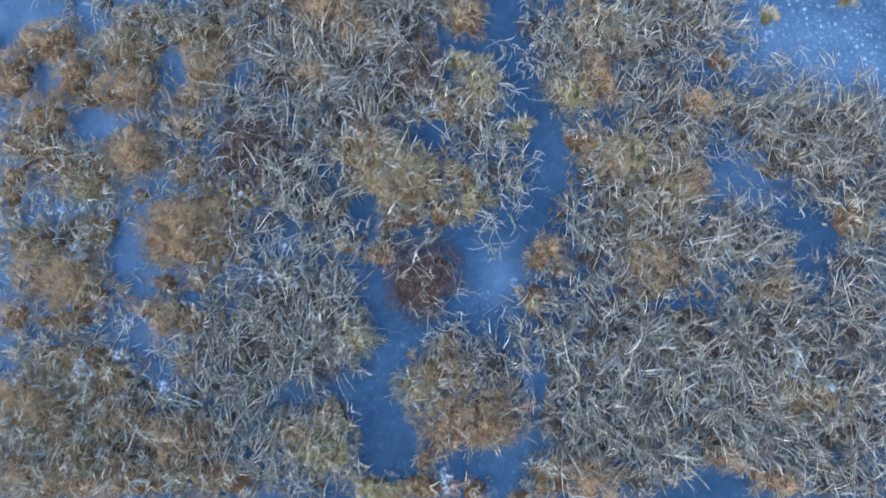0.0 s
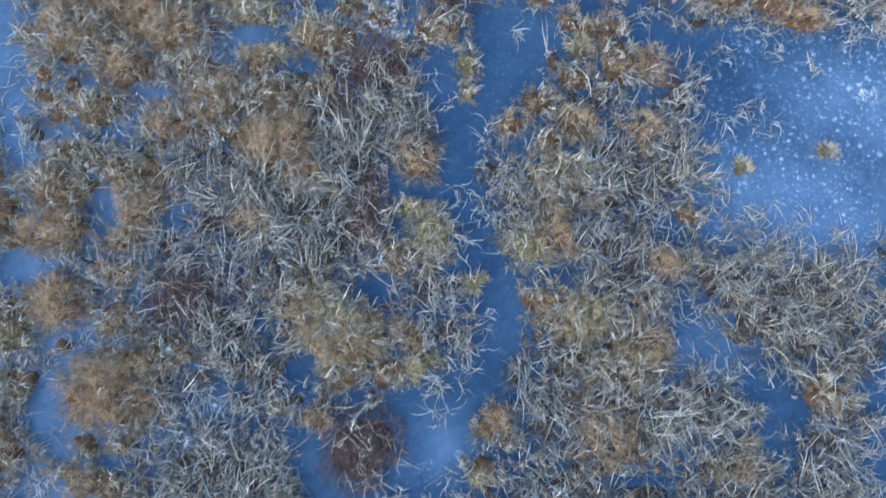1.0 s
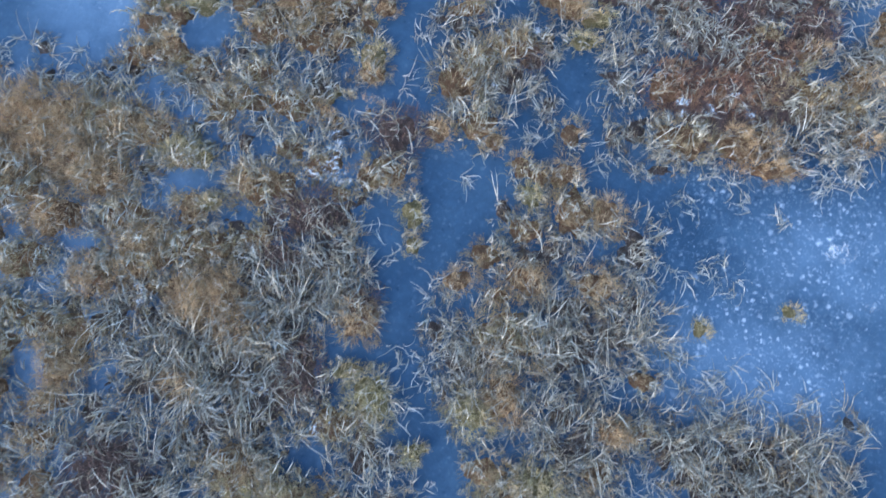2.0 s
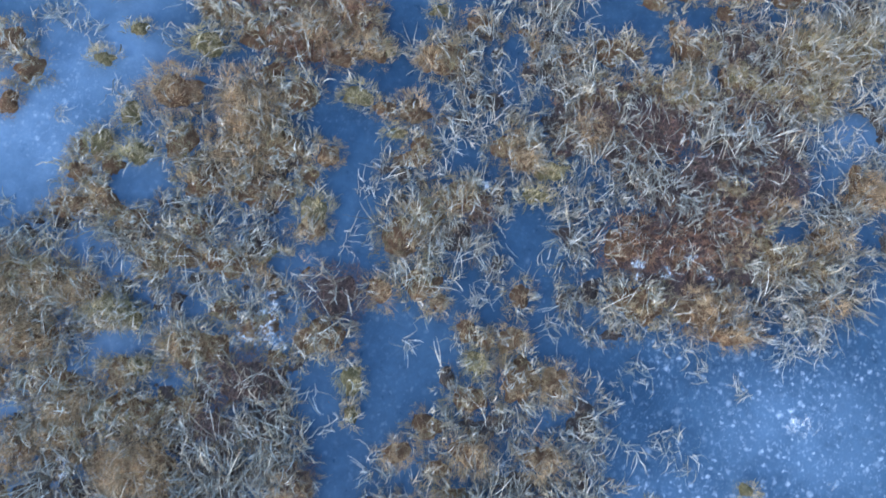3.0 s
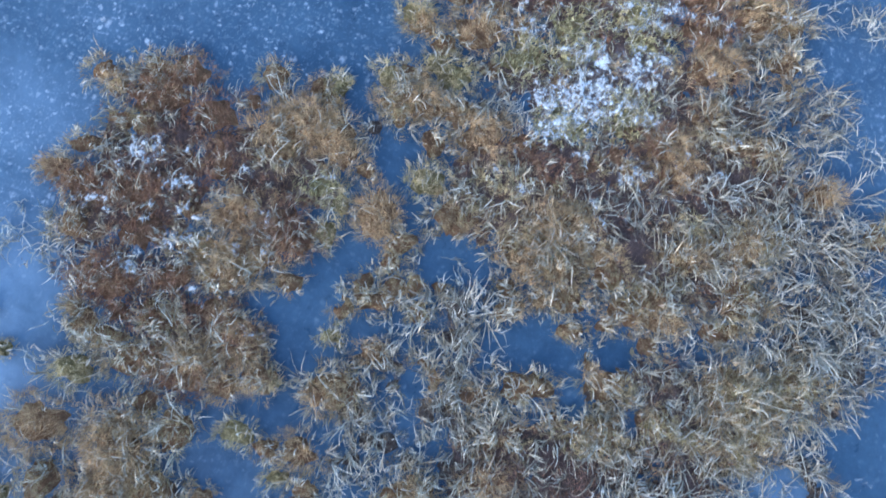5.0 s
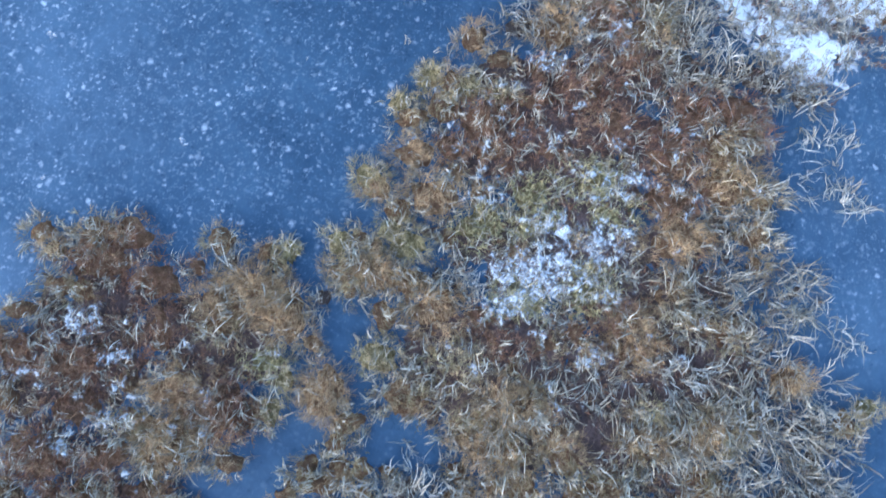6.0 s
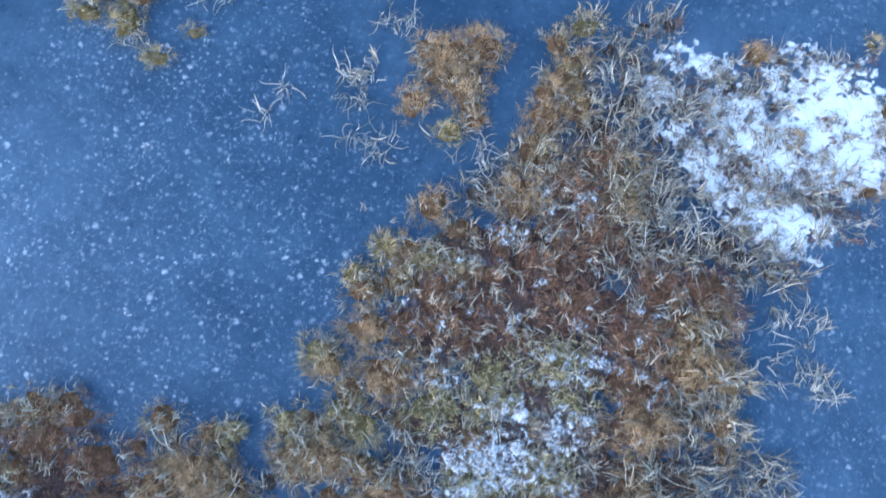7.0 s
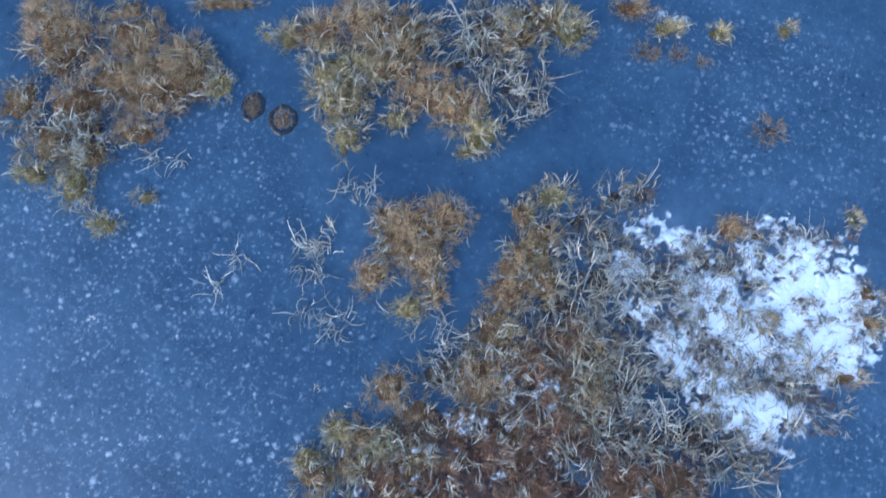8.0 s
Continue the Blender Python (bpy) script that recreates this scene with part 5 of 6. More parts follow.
coarse(1.14, 3.29, 0.25, 0.25, 11)
coarse(-1.07, -0.03, 0.34, 0.34, 11)
coarse(2.10, 0.22, 0.46, 0.35, 11)
coarse(1.07, 1.45, 0.24, 0.18, 11)
coarse(0.23, 0.21, 0.35, 0.17, 11)
coarse(-2.97, -1.74, 0.44, 0.27, 10)
coarse(3.90, 12.95, 0.32, 0.21, 17)
coarse(4.24, 12.44, 0.26, 0.21, 17)
coarse(3.08, 10.44, 0.40, 0.20, 17)
tan(3.51, 10.16, 0.50, 0.30, 17)
coarse(0.91, 9.95, 0.25, 0.10, 17)
coarse(4.36, 10.52, 0.30, 0.20, 17)
coarse(3.97, 10.40, 0.40, 0.25, 17)
coarse(1.66, 13.36, 0.27, 0.21, 17)
coarse(-0.46, 14.06, 0.14, 0.11, 19)
coarse(0.22, 16.33, 0.31, 0.26, 19)
coarse(0.73, 15.94, 0.26, 0.26, 19)
coarse(-2.84, 14.39, 0.25, 0.18, 19)
coarse(1.96, 14.61, 0.30, 0.30, 19)
coarse(2.50, 14.37, 0.30, 0.30, 19)
coarse(2.63, 13.59, 0.30, 0.20, 19)
coarse(2.09, 14.76, 0.17, 0.14, 19)
straw(2.42, 14.65, 0.19, 0.16, 19)
coarse(2.74, 14.45, 0.19, 0.17, 19)
straw(2.95, 14.26, 0.19, 0.15, 19)
straw(3.19, 13.98, 0.19, 0.14, 19)
straw(3.48, 13.87, 0.16, 0.12, 19)
coarse(2.69, 14.27, 0.19, 0.16, 19)
straw(3.53, 14.04, 0.14, 0.10, 19)
straw(3.80, 14.18, 0.14, 0.10, 19)
straw(3.26, 14.46, 0.13, 0.11, 19)
straw(3.96, 14.34, 0.13, 0.10, 19)
straw(2.85, 14.96, 0.17, 0.12, 19)
straw(3.28, 14.92, 0.10, 0.08, 19)
sparse(2.10, 15.34, 0.18, 0.21, 18)
sparse(1.82, 15.19, 0.24, 0.15, 18)
sparse(2.60, 14.91, 0.34, 0.18, 18)
sparse(2.46, 14.64, 0.42, 0.16, 18)
sparse(2.22, 14.21, 0.48, 0.27, 18)
sparse(3.37, 14.64, 0.19, 0.15, 18)
sparse(3.21, 14.26, 0.29, 0.15, 18)
sparse(3.72, 14.20, 0.39, 0.19, 18)
sparse(3.84, 14.96, 0.15, 0.07, 18)
sparse(3.67, 15.39, 0.31, 0.14, 18)
sparse(3.04, 13.91, 0.25, 0.14, 18)
sparse(4.21, 14.02, 0.28, 0.20, 18)
sparse(3.66, 14.53, 0.22, 0.12, 18)
sparse(1.97, 14.51, 0.31, 0.25, 18)
strewn(3.90, 14.35, 0.30, 0.20, 18)
strewn(3.23, 14.88, 0.26, 0.26, 18)
brown(-3.78, 4.54, 0.72, 0.44, 13)
brown(-3.24, 4.30, 0.50, 0.31, 13)
brown(-3.96, 3.98, 0.34, 0.31, 13)
brown(-3.28, 3.66, 0.23, 0.20, 13)
tan(-3.49, 3.20, 0.30, 0.23, 13)
brown(-3.61, 2.51, 0.21, 0.15, 13)
brown(-2.76, 2.39, 0.33, 0.25, 13)
brown(-3.39, 1.97, 0.32, 0.21, 13)
brown(-2.79, 2.02, 0.28, 0.18, 13)
brown(-1.57, 3.34, 0.34, 0.26, 13)
brown(-3.22, 1.27, 0.28, 0.26, 13)
brown(-2.62, 0.68, 0.37, 0.24, 13)
brown(-2.57, 0.41, 0.31, 0.15, 13)
brown(-0.44, 1.60, 0.41, 0.24, 13)
tan(-2.91, 4.17, 0.37, 0.25, 13)
strewn(0.40, 3.21, 0.10, 0.17, 13)
strewn(0.02, 4.01, 0.10, 0.11, 13)
strewn(0.53, 2.06, 0.12, 0.22, 13)
strewn(0.71, 1.39, 0.16, 0.21, 13)
strewn(0.86, 1.86, 0.14, 0.22, 13)
strewn(-2.92, 3.32, 0.33, 0.33, 13)
strewn(-0.89, 3.55, 0.33, 0.22, 13)
tan(-2.63, 5.63, 0.32, 0.26, 14)
brown(-1.39, 6.62, 0.33, 0.42, 14)
tan(-1.83, 5.29, 0.35, 0.26, 14)
olive(-2.23, 4.64, 0.29, 0.17, 14)
brown(-2.87, 4.75, 0.28, 0.26, 14)
brown(-1.45, 4.50, 0.29, 0.17, 14)
tan(-1.93, 4.19, 0.26, 0.15, 14)
brown(-2.28, 3.76, 0.31, 0.20, 14)
tan(-1.64, 3.79, 0.28, 0.20, 14)
brown(-2.34, 3.44, 0.28, 0.13, 14)
tan(-1.17, 4.91, 0.23, 0.17, 14)
strewn(-0.16, 6.38, 0.13, 0.32, 14)
strewn(-0.12, 5.83, 0.16, 0.16, 14)
strewn(-0.93, 5.51, 0.26, 0.21, 14)
strewn(-1.67, 6.91, 0.22, 0.22, 14)
tan(-2.73, 4.76, 0.24, 0.23, 13)
straw(-2.49, 4.45, 0.25, 0.24, 13)
olive(-2.09, 4.61, 0.30, 0.18, 13)
tan(-1.96, 4.11, 0.26, 0.20, 13)
straw(3.32, 3.28, 0.31, 0.25, 13)
strewn(3.38, 3.61, 0.28, 0.23, 13)
strewn(3.96, 3.57, 0.23, 0.17, 13)
strewn(3.01, 3.76, 0.23, 0.28, 13)
strewn(4.41, 3.65, 0.23, 0.14, 13)
strewn(3.71, 3.34, 0.34, 0.17, 13)
brown(2.51, 2.90, 0.17, 0.15, 13)
straw(1.13, 3.43, 0.25, 0.25, 13)
straw(0.93, 2.88, 0.18, 0.24, 13)
strewn(0.84, 3.32, 0.17, 0.33, 13)
strewn(2.65, 4.44, 0.23, 0.23, 13)
sparse(3.99, 15.29, 0.17, 0.09, 18)
sparse(3.61, 15.11, 0.15, 0.08, 18)
sparse(3.14, 15.09, 0.17, 0.11, 18)
sparse(4.34, 14.75, 0.17, 0.09, 18)
sparse(2.75, 15.15, 0.15, 0.08, 18)
sparse(2.68, 14.26, 0.17, 0.11, 18)
sparse(3.44, 13.98, 0.19, 0.10, 18)
sparse(3.94, 14.06, 0.14, 0.09, 18)
sparse(4.18, 14.54, 0.13, 0.08, 18)
sparse(3.88, 15.53, 0.26, 0.11, 18)
sparse(3.41, 15.46, 0.21, 0.09, 18)
sparse(1.81, 14.84, 0.28, 0.23, 18)
russet(-1.50, 8.01, 0.34, 0.24, 15)
russet(-0.76, 8.08, 0.32, 0.26, 15)
brown(-1.05, 7.78, 0.34, 0.21, 15)
brown(-0.44, 7.76, 0.24, 0.16, 15)
russet(-2.04, 8.33, 0.29, 0.23, 15)
coarse(1.16, 8.82, 0.40, 0.32, 15)
tan(3.71, 8.33, 0.31, 0.26, 15)
coarse(2.90, 7.68, 0.31, 0.21, 15)
coarse(4.20, 10.90, 0.33, 0.44, 15)
coarse(4.62, 9.66, 0.32, 0.43, 15)
tan(3.00, 9.83, 0.32, 0.21, 15)
coarse(1.88, 8.15, 0.26, 0.21, 15)
strewn(-4.18, 0.69, 0.40, 0.29, 11)
strewn(-3.29, 0.02, 0.40, 0.28, 11)
strewn(-3.64, -0.86, 0.39, 0.28, 11)
strewn(-3.00, -0.63, 0.34, 0.23, 11)
strewn(-3.52, -1.74, 0.38, 0.27, 10)
strewn(0.64, 1.25, 0.18, 0.35, 11)
strewn(0.58, 2.95, 0.15, 0.37, 11)
strewn(0.65, 1.87, 0.14, 0.24, 11)
strewn(1.49, 0.45, 0.17, 0.17, 11)
coarse(-1.22, 2.06, 0.36, 0.30, 11)
coarse(-1.35, 0.44, 0.40, 0.23, 11)
coarse(3.07, 1.35, 0.48, 0.24, 11)
brown(-3.56, -1.44, 0.46, 0.27, 11)
brown(-2.90, -2.03, 0.45, 0.19, 10)
brown(-3.55, -2.01, 0.29, 0.22, 10)
brown(-2.73, -1.34, 0.31, 0.22, 11)
brown(4.12, 10.77, 0.18, 0.15, 17)
olive(4.88, 10.75, 0.15, 0.12, 17)
brown(1.73, 9.86, 0.35, 0.29, 17)
brown(1.69, 9.44, 0.35, 0.23, 17)
brown(2.61, 10.82, 0.26, 0.20, 17)
brown(-0.81, 10.06, 0.48, 0.27, 17)
russet(-2.16, 9.08, 0.56, 0.27, 17)
brown(-0.90, 8.77, 0.47, 0.29, 17)
russet(-2.07, 8.27, 0.44, 0.25, 17)
russet(-0.52, 9.04, 0.28, 0.25, 17)
brown(0.18, 10.62, 0.37, 0.18, 17)
brown(0.16, 9.44, 0.25, 0.24, 17)
brown(-2.90, 4.26, 0.35, 0.26, 14)
brown(-2.57, 4.78, 0.28, 0.20, 14)
tan(-2.62, 3.89, 0.35, 0.21, 14)
brown(-2.69, 3.24, 0.28, 0.23, 14)
tan(-2.18, 4.44, 0.27, 0.20, 14)
brown(-2.32, 3.65, 0.29, 0.20, 14)
strewn(-2.67, 4.09, 0.37, 0.32, 14)
strewn(-2.54, 5.13, 0.32, 0.21, 14)
strewn(-3.07, 4.66, 0.27, 0.21, 14)
brown(-4.10, 1.98, 0.34, 0.25, 12)
brown(-3.60, -0.08, 0.29, 0.24, 12)
tan(-3.41, 0.42, 0.33, 0.22, 12)
brown(-3.62, 2.38, 0.29, 0.21, 12)
strewn(-3.86, 1.02, 0.33, 0.28, 12)
sparse(2.21, 14.97, 0.16, 0.08, 18)
sparse(2.04, 14.72, 0.17, 0.11, 18)
sparse(2.51, 14.28, 0.22, 0.12, 18)
sparse(2.88, 14.40, 0.18, 0.11, 18)
sparse(3.01, 14.77, 0.15, 0.08, 18)
sparse(3.51, 14.32, 0.17, 0.10, 18)
sparse(3.07, 14.57, 0.15, 0.08, 18)
sparse(3.84, 13.85, 0.19, 0.09, 18)
sparse(3.47, 13.68, 0.17, 0.11, 18)
strewn(-5.26, 2.63, 0.17, 0.16, 84)
strewn(-4.84, 2.84, 0.18, 0.17, 143)
straw(-4.43, 2.92, 0.18, 0.14, 97)
straw(-4.11, 2.95, 0.13, 0.11, 47)
strewn(-3.20, 3.11, 0.16, 0.12, 169)
tan(-1.95, 3.31, 0.15, 0.12, 94)
tan(1.16, 3.97, 0.17, 0.13, 176)
tan(-5.09, 2.15, 0.14, 0.12, 61)
tan(-5.05, 1.91, 0.17, 0.16, 162)
strewn(-2.32, 2.49, 0.13, 0.13, 116)
tan(-5.05, 1.61, 0.14, 0.13, 88)
straw(2.32, 3.12, 0.18, 0.17, 33)
strewn(2.49, 3.24, 0.14, 0.11, 110)
straw(2.79, 3.27, 0.14, 0.10, 151)
straw(4.74, 3.55, 0.14, 0.11, 142)
tan(-4.99, 1.36, 0.17, 0.14, 64)
strewn(-4.72, 1.45, 0.18, 0.15, 149)
tan(-3.85, 1.73, 0.18, 0.18, 120)
tan(2.78, 2.98, 0.16, 0.13, 79)
strewn(4.71, 3.40, 0.18, 0.16, 146)
strewn(-4.83, 1.20, 0.14, 0.13, 7)
straw(-1.59, 1.83, 0.18, 0.14, 122)
straw(-1.43, 1.93, 0.17, 0.16, 74)
strewn(4.77, 3.14, 0.14, 0.10, 101)
straw(-4.82, 1.03, 0.17, 0.15, 11)
strewn(0.03, 1.95, 0.19, 0.18, 137)
strewn(2.37, 2.42, 0.19, 0.16, 32)
straw(4.79, 2.78, 0.13, 0.11, 78)
straw(-4.72, 0.69, 0.16, 0.14, 148)
tan(-2.68, 1.11, 0.13, 0.11, 27)
straw(-2.45, 1.16, 0.14, 0.11, 169)
tan(0.07, 1.72, 0.14, 0.12, 127)
tan(0.23, 1.67, 0.18, 0.13, 90)
straw(1.46, 1.95, 0.18, 0.16, 116)
straw(4.76, 2.55, 0.18, 0.18, 102)
straw(-4.64, 0.55, 0.17, 0.15, 117)
tan(-3.08, 0.86, 0.14, 0.13, 47)
strewn(-2.93, 0.94, 0.14, 0.11, 170)
strewn(-2.71, 0.97, 0.16, 0.13, 35)
straw(1.32, 1.67, 0.14, 0.13, 56)
strewn(1.48, 1.74, 0.13, 0.10, 133)
strewn(3.90, 2.20, 0.19, 0.16, 93)
strewn(-4.67, 0.22, 0.15, 0.14, 85)
strewn(-4.36, 0.33, 0.16, 0.12, 116)
straw(-1.71, 0.85, 0.15, 0.11, 6)
tan(-0.47, 1.09, 0.17, 0.15, 87)
tan(-0.31, 1.14, 0.17, 0.13, 31)
straw(1.30, 1.42, 0.18, 0.16, 96)
tan(4.63, 2.01, 0.13, 0.09, 34)
strewn(4.91, 2.14, 0.14, 0.12, 74)
strewn(-4.63, 0.06, 0.19, 0.17, 119)
straw(-1.25, 0.76, 0.18, 0.15, 81)
tan(-0.88, 0.75, 0.16, 0.13, 148)
straw(-0.76, 0.83, 0.14, 0.13, 17)
straw(-0.46, 0.87, 0.17, 0.16, 160)
straw(-0.01, 1.00, 0.15, 0.12, 103)
straw(4.61, 1.89, 0.14, 0.12, 7)
straw(4.82, 1.82, 0.17, 0.13, 6)
strewn(-4.52, -0.11, 0.18, 0.14, 58)
strewn(-1.16, 0.48, 0.14, 0.11, 152)
straw(-0.98, 0.56, 0.13, 0.10, 142)
tan(1.11, 0.95, 0.17, 0.15, 2)
tan(1.37, 0.91, 0.15, 0.10, 47)
tan(3.65, 1.38, 0.14, 0.10, 69)
strewn(4.95, 1.63, 0.17, 0.12, 84)
strewn(-4.44, -0.32, 0.19, 0.19, 2)
tan(-2.60, 0.02, 0.17, 0.14, 149)
tan(-2.25, 0.10, 0.19, 0.18, 68)
tan(1.18, 0.61, 0.18, 0.15, 169)
tan(2.38, 0.91, 0.17, 0.16, 25)
strewn(2.52, 1.01, 0.19, 0.17, 139)
strewn(4.75, 1.40, 0.16, 0.11, 166)
tan(-4.42, -0.60, 0.15, 0.14, 170)
strewn(5.00, 1.16, 0.18, 0.15, 170)
tan(0.33, -0.02, 0.16, 0.13, 57)
straw(4.98, 0.87, 0.17, 0.16, 177)
strewn(-4.27, -1.06, 0.14, 0.13, 111)
tan(-2.20, -0.72, 0.17, 0.13, 46)
strewn(-4.25, -1.23, 0.15, 0.11, 13)
strewn(-3.95, -1.20, 0.18, 0.14, 66)
straw(5.00, 0.52, 0.19, 0.19, 179)
strewn(-4.07, -1.51, 0.15, 0.14, 154)
strewn(-1.25, -0.94, 0.15, 0.14, 130)
strewn(5.09, 0.24, 0.16, 0.14, 80)
strewn(-4.02, -1.68, 0.16, 0.13, 73)
strewn(-3.98, -1.93, 0.14, 0.12, 154)
tan(-4.02, -2.06, 0.13, 0.13, 33)
tan(0.32, -1.23, 0.16, 0.12, 37)
tan(3.57, -0.72, 0.19, 0.19, 27)
strewn(4.94, -0.49, 0.14, 0.12, 85)
strewn(5.06, -0.37, 0.18, 0.17, 15)
strewn(-3.87, -2.27, 0.13, 0.12, 112)
tan(0.88, -1.42, 0.17, 0.15, 67)
tan(1.35, -1.40, 0.14, 0.11, 25)
straw(4.86, -0.74, 0.16, 0.15, 9)
strewn(5.19, -0.67, 0.15, 0.14, 35)
tan(-4.80, 5.03, 0.16, 0.15, 34)
straw(-4.59, 5.17, 0.19, 0.16, 39)
strewn(-4.25, 5.17, 0.17, 0.14, 132)
strewn(-4.14, 5.27, 0.18, 0.13, 98)
straw(-3.88, 5.36, 0.17, 0.12, 160)
straw(-2.05, 5.74, 0.14, 0.11, 102)
straw(-1.90, 5.79, 0.13, 0.12, 7)
straw(-1.57, 5.79, 0.18, 0.13, 64)
strewn(-1.43, 5.84, 0.14, 0.11, 18)
straw(-1.00, 5.95, 0.13, 0.13, 24)
straw(0.20, 6.36, 0.16, 0.12, 13)
straw(-4.63, 4.82, 0.13, 0.12, 165)
straw(-3.74, 5.07, 0.14, 0.14, 112)
strewn(-3.54, 5.15, 0.16, 0.12, 29)
straw(-3.34, 5.11, 0.14, 0.10, 59)
straw(-3.18, 5.17, 0.18, 0.13, 123)
tan(-4.57, 4.66, 0.16, 0.15, 19)
straw(1.22, 5.95, 0.16, 0.14, 80)
straw(-4.59, 4.36, 0.13, 0.10, 18)
straw(-2.15, 4.89, 0.13, 0.12, 73)
straw(-1.52, 5.12, 0.14, 0.14, 70)
strewn(3.07, 6.25, 0.18, 0.18, 90)
straw(-4.50, 4.15, 0.15, 0.11, 143)
straw(1.94, 5.77, 0.14, 0.12, 102)
straw(-4.40, 3.88, 0.14, 0.11, 54)
tan(-0.91, 4.81, 0.18, 0.16, 65)
tan(-0.73, 4.88, 0.18, 0.14, 60)
tan(1.11, 5.27, 0.17, 0.16, 113)
tan(1.31, 5.22, 0.14, 0.11, 151)
strewn(1.83, 5.42, 0.17, 0.14, 109)
strewn(-4.38, 3.70, 0.15, 0.12, 134)
tan(-0.59, 4.58, 0.15, 0.13, 147)
strewn(1.13, 5.07, 0.17, 0.14, 134)
strewn(-4.27, 3.50, 0.13, 0.12, 167)
tan(-4.08, 3.49, 0.17, 0.15, 164)
strewn(-1.23, 4.14, 0.14, 0.11, 14)
straw(1.04, 4.80, 0.16, 0.14, 112)
strewn(-4.16, 3.23, 0.15, 0.11, 42)
tan(-4.00, 3.26, 0.18, 0.13, 12)
tan(-3.76, 3.43, 0.15, 0.12, 140)
tan(-1.36, 3.95, 0.18, 0.14, 69)
tan(-1.22, 3.98, 0.15, 0.12, 125)
tan(-0.11, 4.26, 0.18, 0.17, 161)
strewn(-4.09, 3.08, 0.18, 0.13, 10)
strewn(-1.30, 3.76, 0.17, 0.14, 140)
straw(-3.96, 2.84, 0.16, 0.15, 138)
tan(-2.14, 3.26, 0.13, 0.12, 35)
strewn(3.23, 9.15, 0.14, 0.14, 11)
strewn(3.76, 9.23, 0.17, 0.14, 46)
straw(1.27, 8.30, 0.18, 0.17, 133)
strewn(1.49, 8.40, 0.18, 0.16, 120)
strewn(-2.14, 7.18, 0.16, 0.11, 168)
straw(0.75, 8.01, 0.18, 0.14, 68)
straw(1.61, 8.13, 0.13, 0.10, 18)
straw(4.65, 8.91, 0.18, 0.14, 131)
strewn(-1.81, 7.09, 0.18, 0.17, 157)
tan(-1.36, 7.28, 0.18, 0.18, 125)
strewn(0.82, 7.71, 0.13, 0.09, 144)
tan(2.22, 8.11, 0.13, 0.09, 128)
strewn(4.03, 8.51, 0.14, 0.14, 46)
tan(-0.20, 7.19, 0.16, 0.13, 11)
strewn(1.18, 7.68, 0.14, 0.12, 166)
straw(2.93, 7.99, 0.17, 0.13, 105)
olive(3.90, 8.26, 0.15, 0.14, 126)
tan(4.02, 8.36, 0.15, 0.13, 124)
strewn(4.35, 8.46, 0.18, 0.15, 103)
strewn(4.58, 8.49, 0.16, 0.12, 118)
strewn(-2.36, 6.52, 0.17, 0.16, 98)
straw(0.43, 7.25, 0.14, 0.11, 178)
straw(0.58, 7.29, 0.19, 0.16, 8)
straw(1.06, 7.41, 0.14, 0.11, 127)
straw(2.79, 7.80, 0.17, 0.13, 130)
tan(-2.97, 6.09, 0.14, 0.10, 130)
tan(0.25, 6.93, 0.16, 0.15, 64)
tan(-2.62, 5.99, 0.19, 0.17, 17)
tan(-0.75, 6.37, 0.19, 0.14, 138)
straw(0.16, 6.61, 0.18, 0.15, 31)
strewn(2.65, 7.33, 0.16, 0.12, 38)
strewn(4.22, 7.67, 0.15, 0.12, 128)
tan(4.43, 7.72, 0.15, 0.15, 100)
strewn(4.58, 7.79, 0.14, 0.12, 154)
strewn(4.81, 7.83, 0.15, 0.12, 157)
tan(-0.95, 6.15, 0.18, 0.14, 42)
straw(0.34, 6.54, 0.13, 0.12, 117)
strewn(1.60, 6.83, 0.16, 0.15, 109)
tan(3.13, 7.15, 0.15, 0.12, 62)
tan(3.32, 7.23, 0.15, 0.14, 171)
straw(4.92, 7.56, 0.15, 0.11, 65)
tan(-2.73, 10.13, 0.19, 0.16, 24)
tan(0.22, 10.86, 0.14, 0.12, 135)
tan(0.84, 11.15, 0.14, 0.12, 106)
tan(1.46, 11.20, 0.15, 0.15, 91)
straw(1.64, 11.28, 0.14, 0.12, 143)
strewn(1.88, 11.39, 0.14, 0.10, 110)
tan(2.02, 11.47, 0.15, 0.12, 40)
tan(2.49, 11.52, 0.13, 0.10, 97)
straw(3.35, 11.74, 0.18, 0.18, 132)
russet(-1.26, 10.22, 0.14, 0.11, 158)
straw(-0.98, 10.36, 0.14, 0.13, 123)
tan(-0.56, 10.45, 0.14, 0.12, 138)
straw(0.86, 10.78, 0.16, 0.14, 148)
straw(1.01, 10.93, 0.14, 0.13, 63)
strewn(1.29, 10.96, 0.17, 0.13, 45)
strewn(2.05, 11.23, 0.17, 0.14, 34)
tan(3.61, 11.69, 0.14, 0.12, 46)
tan(-2.18, 9.73, 0.19, 0.18, 96)
straw(-0.07, 10.30, 0.15, 0.13, 42)
strewn(0.30, 10.41, 0.16, 0.11, 139)
straw(1.09, 10.71, 0.17, 0.12, 132)
strewn(1.26, 10.77, 0.19, 0.18, 38)
straw(-2.39, 9.44, 0.18, 0.13, 142)
tan(0.49, 10.29, 0.19, 0.17, 105)
russet(1.32, 10.54, 0.16, 0.15, 65)
straw(2.00, 10.74, 0.15, 0.14, 19)
strewn(4.17, 11.31, 0.18, 0.14, 59)
tan(-0.06, 9.87, 0.14, 0.10, 162)
tan(2.02, 10.48, 0.15, 0.13, 34)
tan(2.33, 10.51, 0.18, 0.14, 138)
strewn(3.74, 10.88, 0.14, 0.14, 95)
